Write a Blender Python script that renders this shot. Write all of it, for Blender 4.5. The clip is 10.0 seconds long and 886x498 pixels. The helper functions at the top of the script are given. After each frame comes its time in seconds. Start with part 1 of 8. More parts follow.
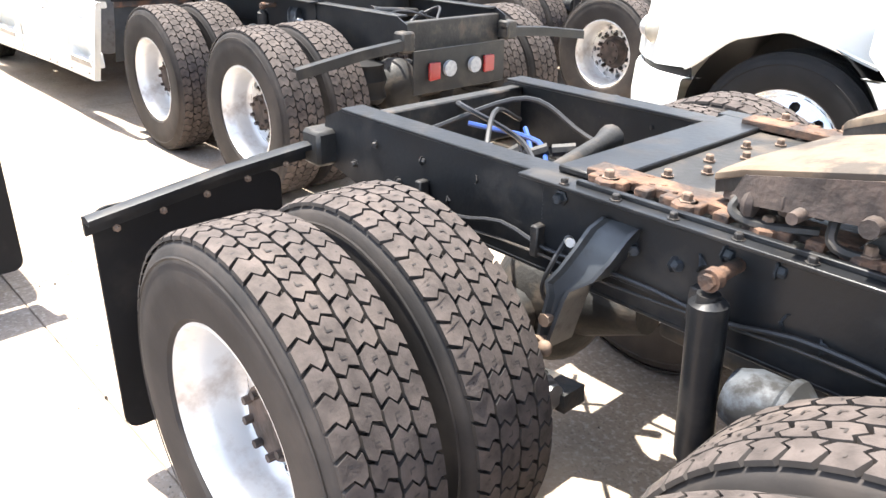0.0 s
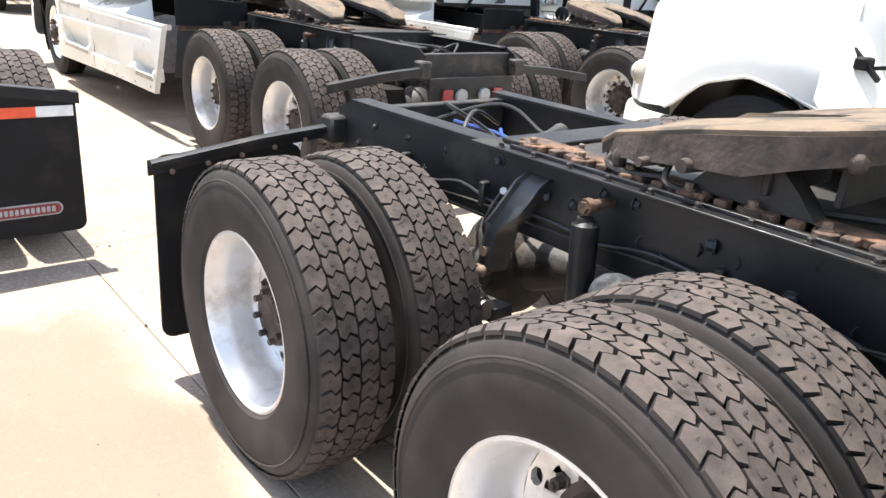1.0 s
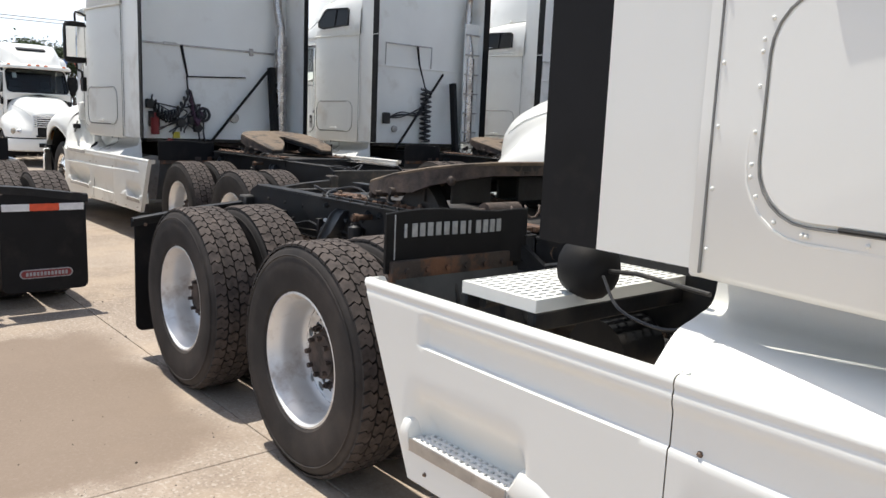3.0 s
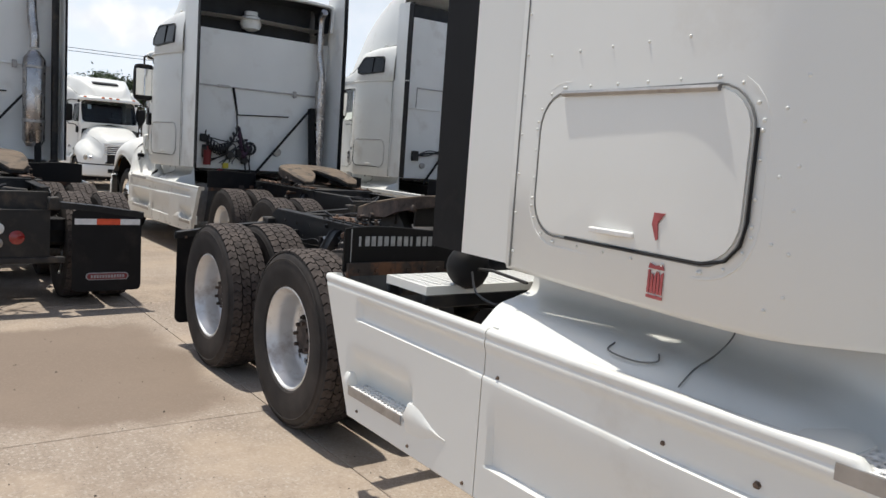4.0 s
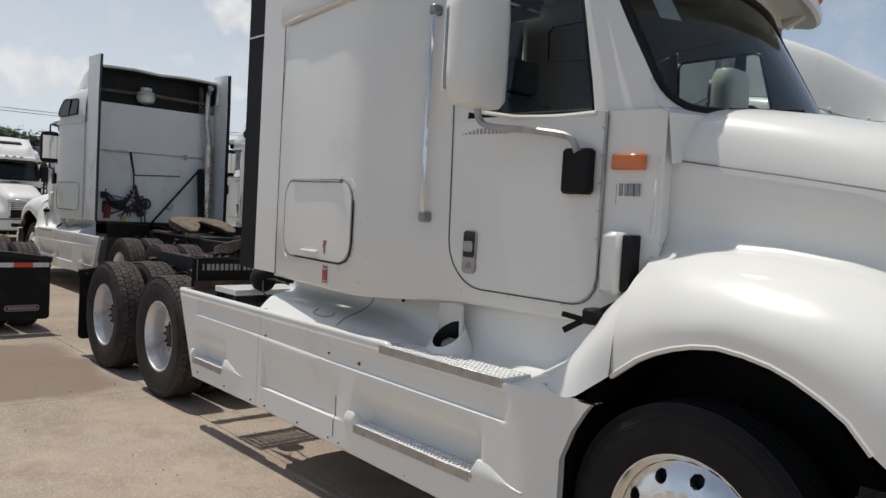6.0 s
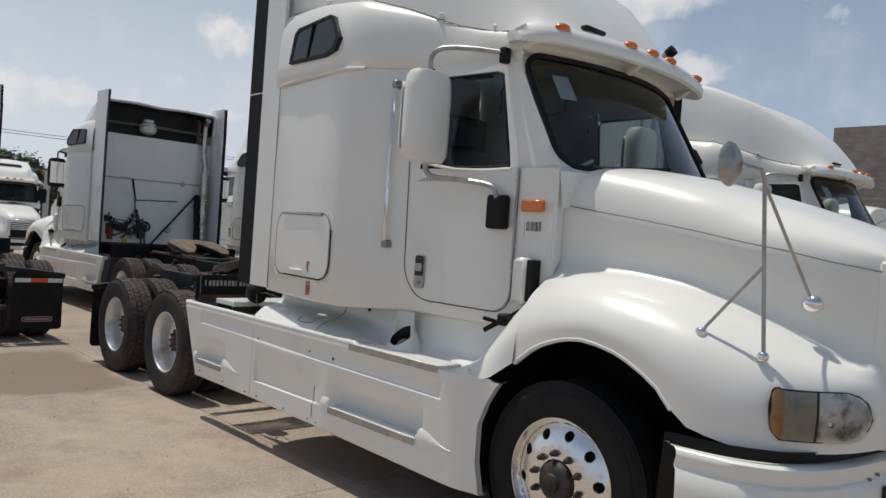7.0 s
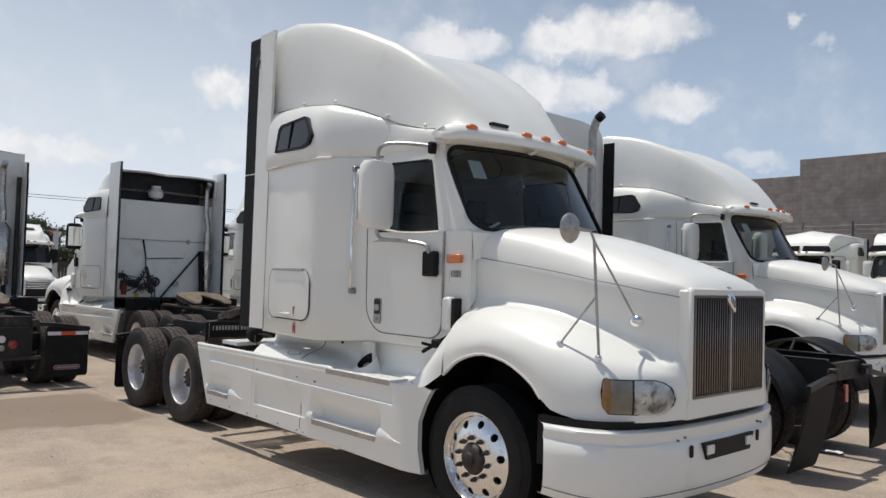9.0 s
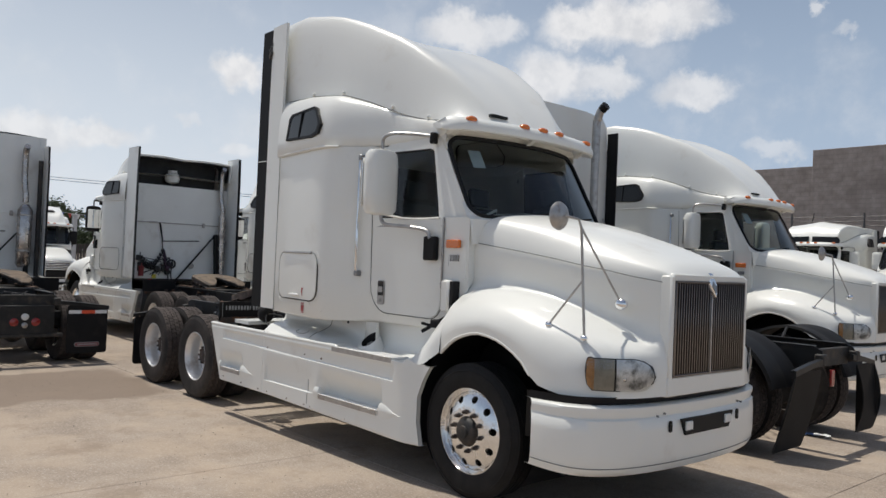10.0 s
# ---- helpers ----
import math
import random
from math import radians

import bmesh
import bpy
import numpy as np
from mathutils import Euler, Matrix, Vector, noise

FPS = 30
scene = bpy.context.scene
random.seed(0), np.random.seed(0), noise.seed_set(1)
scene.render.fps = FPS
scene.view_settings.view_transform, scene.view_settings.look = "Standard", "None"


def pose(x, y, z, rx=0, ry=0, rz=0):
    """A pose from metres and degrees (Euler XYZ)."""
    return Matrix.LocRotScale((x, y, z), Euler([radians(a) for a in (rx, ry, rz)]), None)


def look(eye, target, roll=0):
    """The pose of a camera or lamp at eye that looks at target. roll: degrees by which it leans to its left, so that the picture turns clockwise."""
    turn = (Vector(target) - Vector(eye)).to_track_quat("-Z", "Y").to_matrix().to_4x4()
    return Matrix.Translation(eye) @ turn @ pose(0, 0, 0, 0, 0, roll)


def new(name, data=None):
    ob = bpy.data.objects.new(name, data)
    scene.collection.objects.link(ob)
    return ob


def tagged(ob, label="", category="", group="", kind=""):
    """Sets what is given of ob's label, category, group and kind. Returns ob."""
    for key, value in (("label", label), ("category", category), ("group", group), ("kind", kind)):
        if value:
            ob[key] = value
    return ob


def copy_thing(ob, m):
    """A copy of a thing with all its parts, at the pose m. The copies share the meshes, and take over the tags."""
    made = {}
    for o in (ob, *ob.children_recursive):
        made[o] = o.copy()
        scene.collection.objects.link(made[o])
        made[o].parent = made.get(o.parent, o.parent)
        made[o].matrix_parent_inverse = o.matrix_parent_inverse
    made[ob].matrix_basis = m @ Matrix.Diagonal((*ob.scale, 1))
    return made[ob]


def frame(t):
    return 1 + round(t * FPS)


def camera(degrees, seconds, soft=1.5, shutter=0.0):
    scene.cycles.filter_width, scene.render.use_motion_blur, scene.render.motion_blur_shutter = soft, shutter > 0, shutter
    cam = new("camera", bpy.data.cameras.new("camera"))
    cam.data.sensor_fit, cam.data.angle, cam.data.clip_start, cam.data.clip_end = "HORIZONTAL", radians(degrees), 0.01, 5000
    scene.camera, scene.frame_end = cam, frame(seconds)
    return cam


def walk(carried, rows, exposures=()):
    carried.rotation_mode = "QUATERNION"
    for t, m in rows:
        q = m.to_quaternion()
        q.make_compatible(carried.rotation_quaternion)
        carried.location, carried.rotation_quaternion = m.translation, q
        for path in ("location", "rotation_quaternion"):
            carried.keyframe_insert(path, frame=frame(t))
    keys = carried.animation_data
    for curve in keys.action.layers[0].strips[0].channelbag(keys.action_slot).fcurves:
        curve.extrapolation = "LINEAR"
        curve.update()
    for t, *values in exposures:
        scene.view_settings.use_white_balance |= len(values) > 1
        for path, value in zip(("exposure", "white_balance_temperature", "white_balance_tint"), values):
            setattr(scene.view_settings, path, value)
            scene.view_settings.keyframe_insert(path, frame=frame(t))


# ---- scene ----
cam = camera(60.0, 10.0, soft=1.5)
PATH = [
    (0, (1.461, -1.839, 1.721), (0.114, -0.602, 0.912), 0.9),
    (0.5, (1.748, -1.969, 1.696), (0.315, -0.814, 0.913), 3.4),
    (1, (2.139, -2.15, 1.658), (0.698, -0.944, 0.974), 4.1),
    (1.5, (2.618, -2.36, 1.575), (1.126, -1.091, 1.167), 3.3),
    (2, (3.156, -2.584, 1.582), (1.682, -1.273, 1.257), 2.2),
    (2.5, (3.675, -2.748, 1.595), (2.177, -1.47, 1.244), 3.4),
    (3, (4.281, -2.834, 1.589), (2.773, -1.56, 1.268), 2.4),
    (3.2, (4.523, -2.913, 1.578), (3.005, -1.648, 1.266), 2.4),
    (4.3, (5.821, -3.2, 1.664), (4.182, -2.078, 1.427), 5.1),
    (4.5, (6.065, -3.303, 1.657), (4.406, -2.22, 1.383), 5.1),
    (5, (6.748, -3.454, 1.675), (5.117, -2.308, 1.515), 2.7),
    (5.5, (7.294, -3.579, 1.675), (5.764, -2.292, 1.608), 2.5),
    (5.7, (7.527, -3.676, 1.705), (6.045, -2.34, 1.579), 3.4),
    (6.8, (8.735, -4.301, 1.775), (7.265, -2.945, 1.8), 2.7),
    (7, (8.905, -4.457, 1.784), (7.441, -3.094, 1.754), 4.1),
    (7.5, (9.331, -4.719, 1.815), (7.842, -3.385, 1.883), 3.4),
    (8, (9.711, -4.883, 1.814), (8.231, -3.538, 1.841), 2.9),
    (8.5, (10.062, -5.099, 1.812), (8.593, -3.741, 1.807), 2.0),
    (9, (10.407, -5.247, 1.852), (8.939, -3.891, 1.927), 1.7),
    (9.5, (10.666, -5.345, 1.852), (9.175, -4.013, 1.894), 2.5),
    (10, (10.749, -5.39, 1.833), (9.256, -4.06, 1.872), 2.4),
]
EXPOSURES = [(0.0, 2.0), (0.3, 1.53), (0.6, 1.43), (1.2, 1.23), (2.0, 0.85), (2.4, 0.48), (3.2, 0.07), (4.4, -0.4), (5.0, -0.55), (7.0, -0.78), (8.5, -0.60), (9.0, -0.54), (10.0, -0.63)]
walk(cam, [(t, look(eye, target, roll)) for t, eye, target, roll in PATH], EXPOSURES)

# ---- world and sun ----
SUN_WAY = Vector((-0.33, -0.055, 1.0)).normalized()     # towards the sun
world = bpy.data.worlds.new("sky_world")
scene.world = world
world.use_nodes = True


# cumulus clouds: direction, half width and half height in radians, density
CLOUDS = ((-.552, .778, .302, .066, .034, .95), (-.600, .750, .298, .052, .026, .9), (-.503, .805, .306, .048, .026, .85), (-.640, .728, .240, .058, .034, .85), (-.585, .774, .236, .048, .022, .75), (-.492, .841, .224, .050, .022, .75),
          (-.710, .640, .290, .045, .024, .8), (-.680, .668, .298, .036, .020, .7), (-.875, .429, .224, .030, .021, .9), (-.909, .382, .168, .016, .009, .35), (-.888, .440, .134, .022, .011, .5),
          (-.965, .228, .130, .060, .020, .7), (-.946, .296, .135, .050, .016, .7), (-.420, .894, .157, .032, .012, .45), (-.373, .878, .300, .010, .008, .6), (-.341, .899, .275, .012, .007, .4))


def sky_nodes():
    nt = world.node_tree
    nt.nodes.clear()
    n, l = nt.nodes.new, nt.links.new
    out, bg, sky = n("ShaderNodeOutputWorld"), n("ShaderNodeBackground"), n("ShaderNodeTexSky")
    sky.sky_type, sky.sun_disc = "NISHITA", False
    sky.sun_elevation = math.asin(SUN_WAY.z)
    sky.sun_rotation = math.atan2(SUN_WAY.x, SUN_WAY.y)
    sky.air_density, sky.dust_density, sky.ozone_density = 1.0, 2.2, 1.0
    # haze that thickens towards the horizon
    co, sep = n("ShaderNodeTexCoord"), n("ShaderNodeSeparateXYZ")
    l(co.outputs["Generated"], sep.inputs[0])
    low = n("ShaderNodeMapRange"); low.interpolation_type = "SMOOTHSTEP"
    for key, v in (("From Min", 0.0), ("From Max", 0.6), ("To Min", 0.95), ("To Max", 0.1)):
        low.inputs[key].default_value = v
    l(sep.outputs["Z"], low.inputs["Value"])
    side = n("ShaderNodeMapRange"); side.interpolation_type = "SMOOTHSTEP"
    for key, v in (("From Min", 0.45), ("From Max", 1.0), ("To Min", 0.0), ("To Max", 0.55)):
        side.inputs[key].default_value = v
    west = n("ShaderNodeMath"); west.operation = "MULTIPLY"; west.inputs[1].default_value = -1.0
    l(sep.outputs["X"], west.inputs[0]); l(west.outputs[0], side.inputs["Value"])
    pale = n("ShaderNodeMix"); pale.data_type = "RGBA"
    pale.inputs["A"].default_value, pale.inputs["B"].default_value = (6.0, 7.4, 9.4, 1), (12.6, 13.0, 13.3, 1)
    l(side.outputs[0], pale.inputs["Factor"])
    haze = n("ShaderNodeMix"); haze.data_type = "RGBA"
    l(pale.outputs["Result"], haze.inputs["B"])
    l(low.outputs[0], haze.inputs["Factor"]); l(sky.outputs[0], haze.inputs["A"])
    # thin veil and fair-weather cumulus, ragged by noise
    noi, fine = n("ShaderNodeTexNoise"), n("ShaderNodeTexNoise")
    for t, sc in ((noi, 9.0), (fine, 30.0)):
        t.inputs["Scale"].default_value, t.inputs["Detail"].default_value, t.inputs["Roughness"].default_value = sc, 7.0, 0.6
        l(co.outputs["Generated"], t.inputs["Vector"])
    way = co.outputs["Generated"]
    for t, amount in ((noi, 0.060), (fine, 0.046)):
        mid, mul, add = n("ShaderNodeVectorMath"), n("ShaderNodeVectorMath"), n("ShaderNodeVectorMath")
        mid.operation, mul.operation = "SUBTRACT", "SCALE"
        mid.inputs[1].default_value, mul.inputs["Scale"].default_value = (0.5, 0.5, 0.5), amount
        l(t.outputs["Color"], mid.inputs[0]); l(mid.outputs[0], mul.inputs[0]); l(way, add.inputs[0]); l(mul.outputs[0], add.inputs[1])
        way = add.outputs[0]
    total = None
    for x, y, z, wide, high, dense in CLOUDS:
        c = Vector((x, y, z)).normalized()
        right = c.cross(Vector((0, 0, 1))).normalized()
        basis = Matrix((right, c, right.cross(c))).transposed()
        mp = n("ShaderNodeMapping"); mp.vector_type = "TEXTURE"
        mp.inputs["Location"].default_value, mp.inputs["Rotation"].default_value = c, basis.to_euler()
        mp.inputs["Scale"].default_value = (wide, 0.3, high)
        ln, r = n("ShaderNodeVectorMath"), n("ShaderNodeMapRange")
        ln.operation, r.interpolation_type = "LENGTH", "SMOOTHSTEP"
        for key, v in (("From Min", 1.32), ("From Max", 0.50), ("To Max", dense)):
            r.inputs[key].default_value = v
        l(way, mp.inputs[0]); l(mp.outputs[0], ln.inputs[0]); l(ln.outputs["Value"], r.inputs["Value"])
        if total is None:
            total = r.outputs[0]
        else:
            mx = n("ShaderNodeMath"); mx.operation = "MAXIMUM"
            l(total, mx.inputs[0]); l(r.outputs[0], mx.inputs[1])
            total = mx.outputs[0]
    veil = n("ShaderNodeMapRange"); veil.interpolation_type = "SMOOTHSTEP"
    for key, v in (("From Min", 0.46), ("From Max", 0.72), ("To Min", 0.0), ("To Max", 0.25)):
        veil.inputs[key].default_value = v
    l(noi.outputs["Fac"], veil.inputs["Value"])
    both = n("ShaderNodeMath"); both.operation = "MAXIMUM"
    thick = n("ShaderNodeMath"); thick.operation = "MULTIPLY"; thick.inputs[1].default_value = 0.92
    l(total, thick.inputs[0]); l(thick.outputs[0], both.inputs[0]); l(veil.outputs[0], both.inputs[1])
    mix = n("ShaderNodeMix"); mix.data_type = "RGBA"
    # sunlit tops and greyer folds
    fold, lit = n("ShaderNodeMapRange"), n("ShaderNodeMix")
    lit.data_type = "RGBA"
    for key, v in (("From Min", 0.40), ("From Max", 0.62)):
        fold.inputs[key].default_value = v
    lit.inputs["A"].default_value, lit.inputs["B"].default_value = (12.2, 12.0, 11.9, 1), (9.9, 9.9, 10.1, 1)
    l(fine.outputs["Fac"], fold.inputs["Value"]); l(fold.outputs[0], lit.inputs["Factor"]); l(lit.outputs["Result"], mix.inputs["B"])
    l(both.outputs[0], mix.inputs["Factor"]); l(haze.outputs["Result"], mix.inputs["A"])
    l(mix.outputs["Result"], bg.inputs["Color"]); l(bg.outputs[0], out.inputs[0])
    bg.inputs["Strength"].default_value = 0.114


sky_nodes()
sun = new("sun", bpy.data.lights.new("sun", "SUN"))
sun.data.energy, sun.data.angle, sun.data.color = 5.0, radians(0.6), (1.0, 0.952, 0.87)
sun.matrix_world = look(SUN_WAY * 60, (0, 0, 0))


# ---- materials ----
def material(name, color, rough=0.5, metal=0.0, spread=0.12, scale=6.0, bump=0.0, bump_scale=40.0, coat=0.0,
             dirt=None, dirt_at=(0.52, 0.68), dirt_scale=2.2, dirt_rough=0.8, random_spread=0.0, spec=0.5):
    """A painted, worn or natural surface: base colour with slow variation, a second layer of dirt patches, and a fine relief."""
    m = bpy.data.materials.new(name)
    m.use_nodes = True
    nt = m.node_tree
    n, l, b = nt.nodes.new, nt.links.new, nt.nodes["Principled BSDF"]
    b.inputs["Metallic"].default_value = metal
    b.inputs["Specular IOR Level"].default_value = spec
    b.inputs["Coat Weight"].default_value = coat
    b.inputs["Coat Roughness"].default_value = 0.08
    co = n("ShaderNodeTexCoord")
    a = n("ShaderNodeTexNoise")
    a.inputs["Scale"].default_value, a.inputs["Detail"].default_value = scale, 6.0
    l(co.outputs["Object"], a.inputs["Vector"])
    tone = n("ShaderNodeMapRange")
    tone.inputs["From Min"].default_value, tone.inputs["From Max"].default_value = 0.3, 0.7
    tone.inputs["To Min"].default_value, tone.inputs["To Max"].default_value = 1 - spread, 1 + spread
    l(a.outputs["Fac"], tone.inputs["Value"])
    hsv = n("ShaderNodeHueSaturation")
    hsv.inputs["Color"].default_value = (*color, 1)
    l(tone.outputs[0], hsv.inputs["Value"])
    last, rough_from = hsv.outputs[0], None
    if random_spread:
        info, rr = n("ShaderNodeObjectInfo"), n("ShaderNodeMapRange")
        rr.inputs["To Min"].default_value, rr.inputs["To Max"].default_value = 1 - random_spread, 1 + random_spread
        l(info.outputs["Random"], rr.inputs["Value"])
        h2 = n("ShaderNodeHueSaturation")
        l(rr.outputs[0], h2.inputs["Value"]); l(last, h2.inputs["Color"])
        last = h2.outputs[0]
    if dirt:
        d, r, mx = n("ShaderNodeTexNoise"), n("ShaderNodeMapRange"), n("ShaderNodeMix")
        d.inputs["Scale"].default_value, d.inputs["Detail"].default_value, d.inputs["Roughness"].default_value = dirt_scale, 9.0, 0.62
        l(co.outputs["Object"], d.inputs["Vector"])
        r.inputs["From Min"].default_value, r.inputs["From Max"].default_value = dirt_at
        l(d.outputs["Fac"], r.inputs["Value"])
        mx.data_type = "RGBA"
        mx.inputs["B"].default_value = (*dirt, 1)
        l(r.outputs[0], mx.inputs["Factor"]); l(last, mx.inputs["A"])
        last = mx.outputs["Result"]
        rm = n("ShaderNodeMapRange")
        rm.inputs["To Min"].default_value, rm.inputs["To Max"].default_value = rough, dirt_rough
        l(r.outputs[0], rm.inputs["Value"])
        rough_from = rm.outputs[0]
    l(last, b.inputs["Base Color"])
    if rough_from:
        l(rough_from, b.inputs["Roughness"])
    else:
        b.inputs["Roughness"].default_value = rough
    if bump:
        g, bp = n("ShaderNodeTexNoise"), n("ShaderNodeBump")
        g.inputs["Scale"].default_value, g.inputs["Detail"].default_value = bump_scale, 8.0
        l(co.outputs["Object"], g.inputs["Vector"])
        bp.inputs["Strength"].default_value, bp.inputs["Distance"].default_value = bump, 0.01
        l(g.outputs["Fac"], bp.inputs["Height"]); l(bp.outputs[0], b.inputs["Normal"])
    return m


def glass_material(name, tint, rough=0.02):
    m = bpy.data.materials.new(name)
    m.use_nodes = True
    nt = m.node_tree
    nt.nodes.clear()
    n, l = nt.nodes.new, nt.links.new
    out, mix, tr, gl, fr = (n(k) for k in ("ShaderNodeOutputMaterial", "ShaderNodeMixShader", "ShaderNodeBsdfTransparent", "ShaderNodeBsdfGlossy", "ShaderNodeFresnel"))
    tr.inputs["Color"].default_value = (*tint, 1)
    gl.inputs["Roughness"].default_value = rough
    fr.inputs["IOR"].default_value = 1.5
    l(fr.outputs[0], mix.inputs[0]); l(tr.outputs[0], mix.inputs[1]); l(gl.outputs[0], mix.inputs[2]); l(mix.outputs[0], out.inputs[0])
    return m


WHITE = material("white_paint", (0.80, 0.80, 0.755), 0.32, spread=0.02, scale=1.3, coat=0.35, dirt=(0.62, 0.58, 0.51), dirt_at=(0.60, 0.90), dirt_scale=1.6, dirt_rough=0.6, bump=0.015, bump_scale=3.0)
WHITE_DUSTY = material("dusty_white_paint", (0.80, 0.805, 0.775), 0.42, spread=0.04, scale=1.5, coat=0.2, dirt=(0.52, 0.48, 0.42), dirt_at=(0.55, 0.85), dirt_scale=1.9, bump=0.02, bump_scale=3.0)
BLACK = material("black_chassis_paint", (0.009, 0.010, 0.0118), 0.45, spec=0.4, spread=0.4, scale=5, coat=0.08, dirt=(0.055, 0.046, 0.038), dirt_at=(0.52, 0.80), dirt_scale=6, bump=0.10, bump_scale=60)
GRIMY = material("grimy_black_steel", (0.022, 0.021, 0.020), 0.6, spread=0.4, scale=9, dirt=(0.10, 0.075, 0.055), dirt_at=(0.50, 0.75), dirt_scale=9, bump=0.25, bump_scale=55)
FLAP = material("black_flap_rubber", (0.007, 0.007, 0.008), 0.65, spec=0.25, spread=0.25, scale=4, dirt=(0.04, 0.035, 0.03), dirt_at=(0.55, 0.9), dirt_scale=3, bump=0.05, bump_scale=30)
RUBBER = material("tyre_rubber", (0.026, 0.0235, 0.0225), 0.7, spec=0.3, spread=0.25, scale=7, dirt=(0.068, 0.056, 0.049), dirt_at=(0.42, 0.78), dirt_scale=4, bump=0.05, bump_scale=80)
# darker copy for the steering tyres: the fender's shade put into the colour
RUBBER_SHADED = material("shaded_black_tyre_rubber", (0.013, 0.0125, 0.0125), 0.7, spec=0.25, spread=0.25, scale=7, dirt=(0.028, 0.025, 0.023), dirt_at=(0.48, 0.82), dirt_scale=4, bump=0.05, bump_scale=80)
TREAD = material("dusty_tread_rubber", (0.066, 0.054, 0.049), 0.85, spec=0.3, spread=0.35, scale=22, dirt=(0.128, 0.102, 0.088), dirt_at=(0.5, 0.85), dirt_scale=9, bump=0.2, bump_scale=120)
RIM = material("dull_aluminium", (0.80, 0.80, 0.79), 0.42, metal=0.6, spread=0.08, scale=5, dirt=(0.36, 0.28, 0.22), dirt_at=(0.50, 0.82), dirt_scale=6, dirt_rough=0.7, bump=0.02, bump_scale=60)
RIM_FRONT = material("polished_aluminium", (0.84, 0.84, 0.83), 0.27, metal=1.0, spread=0.05, scale=8, dirt=(0.45, 0.38, 0.32), dirt_at=(0.62, 0.9), dirt_scale=10, dirt_rough=0.6)
HUBDIRT = material("rusty_hub_steel", (0.065, 0.052, 0.046), 0.7, metal=0.3, spread=0.4, scale=14, dirt=(0.15, 0.11, 0.09), dirt_at=(0.45, 0.75), dirt_scale=12, bump=0.3, bump_scale=60)
RUSTBAR = material("rust_streaked_bar", (0.055, 0.042, 0.036), 0.8, spread=0.4, scale=10, dirt=(0.16, 0.075, 0.04), dirt_at=(0.46, 0.60), dirt_scale=7, bump=0.3, bump_scale=60)
RUSTBOLT = material("tan_rusted_bolt", (0.17, 0.115, 0.08), 0.75, spread=0.4, scale=30, dirt=(0.07, 0.05, 0.04), dirt_at=(0.5, 0.7), dirt_scale=20)
RUST = material("orange_rust", (0.15, 0.082, 0.050), 0.85, spread=0.4, scale=16, dirt=(0.045, 0.032, 0.026), dirt_at=(0.42, 0.60), dirt_scale=14, bump=0.4, bump_scale=90)
GREASE = material("dried_tan_grease", (0.175, 0.128, 0.087), 0.8, spread=0.3, scale=6, dirt=(0.06, 0.048, 0.038), dirt_at=(0.46, 0.60), dirt_scale=6, bump=0.35, bump_scale=24)
CHROME = material("chrome", (0.82, 0.82, 0.83), 0.12, metal=1.0, spread=0.04, scale=10, dirt=(0.40, 0.36, 0.31), dirt_at=(0.62, 0.95), dirt_scale=9, dirt_rough=0.5)
STEEL = material("dull_steel", (0.42, 0.41, 0.40), 0.42, metal=0.85, spread=0.15, scale=14, dirt=(0.22, 0.16, 0.12), dirt_at=(0.55, 0.85), dirt_scale=12, bump=0.08, bump_scale=70)
EXHAUST = material("smoked_chrome", (0.47, 0.44, 0.42), 0.26, metal=1.0, spread=0.2, scale=4, dirt=(0.22, 0.18, 0.15), dirt_at=(0.5, 0.8), dirt_scale=5, dirt_rough=0.5)
BLACKBOLT = material("dirty_black_bolt", (0.035, 0.033, 0.032), 0.5, metal=0.4, spread=0.3, scale=30, dirt=(0.10, 0.075, 0.06), dirt_at=(0.5, 0.7), dirt_scale=20)
# black steel made greyer, so the lit sheen sits in the base colour
BLACK_LIT = material("lit_black_steel", (0.030, 0.033, 0.037), 0.38, spec=0.6, spread=0.4, scale=9, dirt=(0.012, 0.012, 0.012), dirt_at=(0.5, 0.7), dirt_scale=8, bump=0.08, bump_scale=40)
CHAMBER = material("worn_blue_grey_enamel", (0.040, 0.046, 0.054), 0.6, spread=0.3, scale=12, dirt=(0.010, 0.010, 0.010), dirt_at=(0.44, 0.56), dirt_scale=14, bump=0.1, bump_scale=50)
STEPMETAL = material("step_aluminium", (0.82, 0.81, 0.78), 0.5, metal=0.0, spread=0.08, scale=20, dirt=(0.45, 0.40, 0.35), dirt_at=(0.58, 0.85), dirt_scale=12)
AMBER_DEEP = material("amber_reflector", (0.46, 0.215, 0.06), 0.35, spread=0.3, scale=18, coat=0.3)
AMBER = material("amber_lens", (0.62, 0.15, 0.02), 0.18, spread=0.05, coat=0.5)
RED = material("red_lens", (0.26, 0.022, 0.02), 0.2, spread=0.05, coat=0.5)
REDTAPE = material("faded_red_sticker", (0.42, 0.09, 0.09), 0.6, spread=0.2, scale=30)
REFLECT_RED = material("orange_red_reflective_tape", (0.72, 0.10, 0.04), 0.45, spread=0.1, scale=30)
REFLECT_WHITE = material("white_reflective_tape", (0.72, 0.73, 0.74), 0.45, spread=0.1, scale=30)
LENS = material("frosted_lamp_lens", (0.70, 0.71, 0.70), 0.12, spread=0.06, scale=30, coat=0.8)
LETTER = material("grey_letter_paint", (0.33, 0.34, 0.35), 0.55, spread=0.2, scale=40)
LETTER_DARK = material("dull_badge_metal", (0.30, 0.30, 0.30), 0.35, metal=0.8, spread=0.2, scale=40)
BADGE_RED = material("maroon_badge", (0.20, 0.025, 0.03), 0.4, spread=0.1)
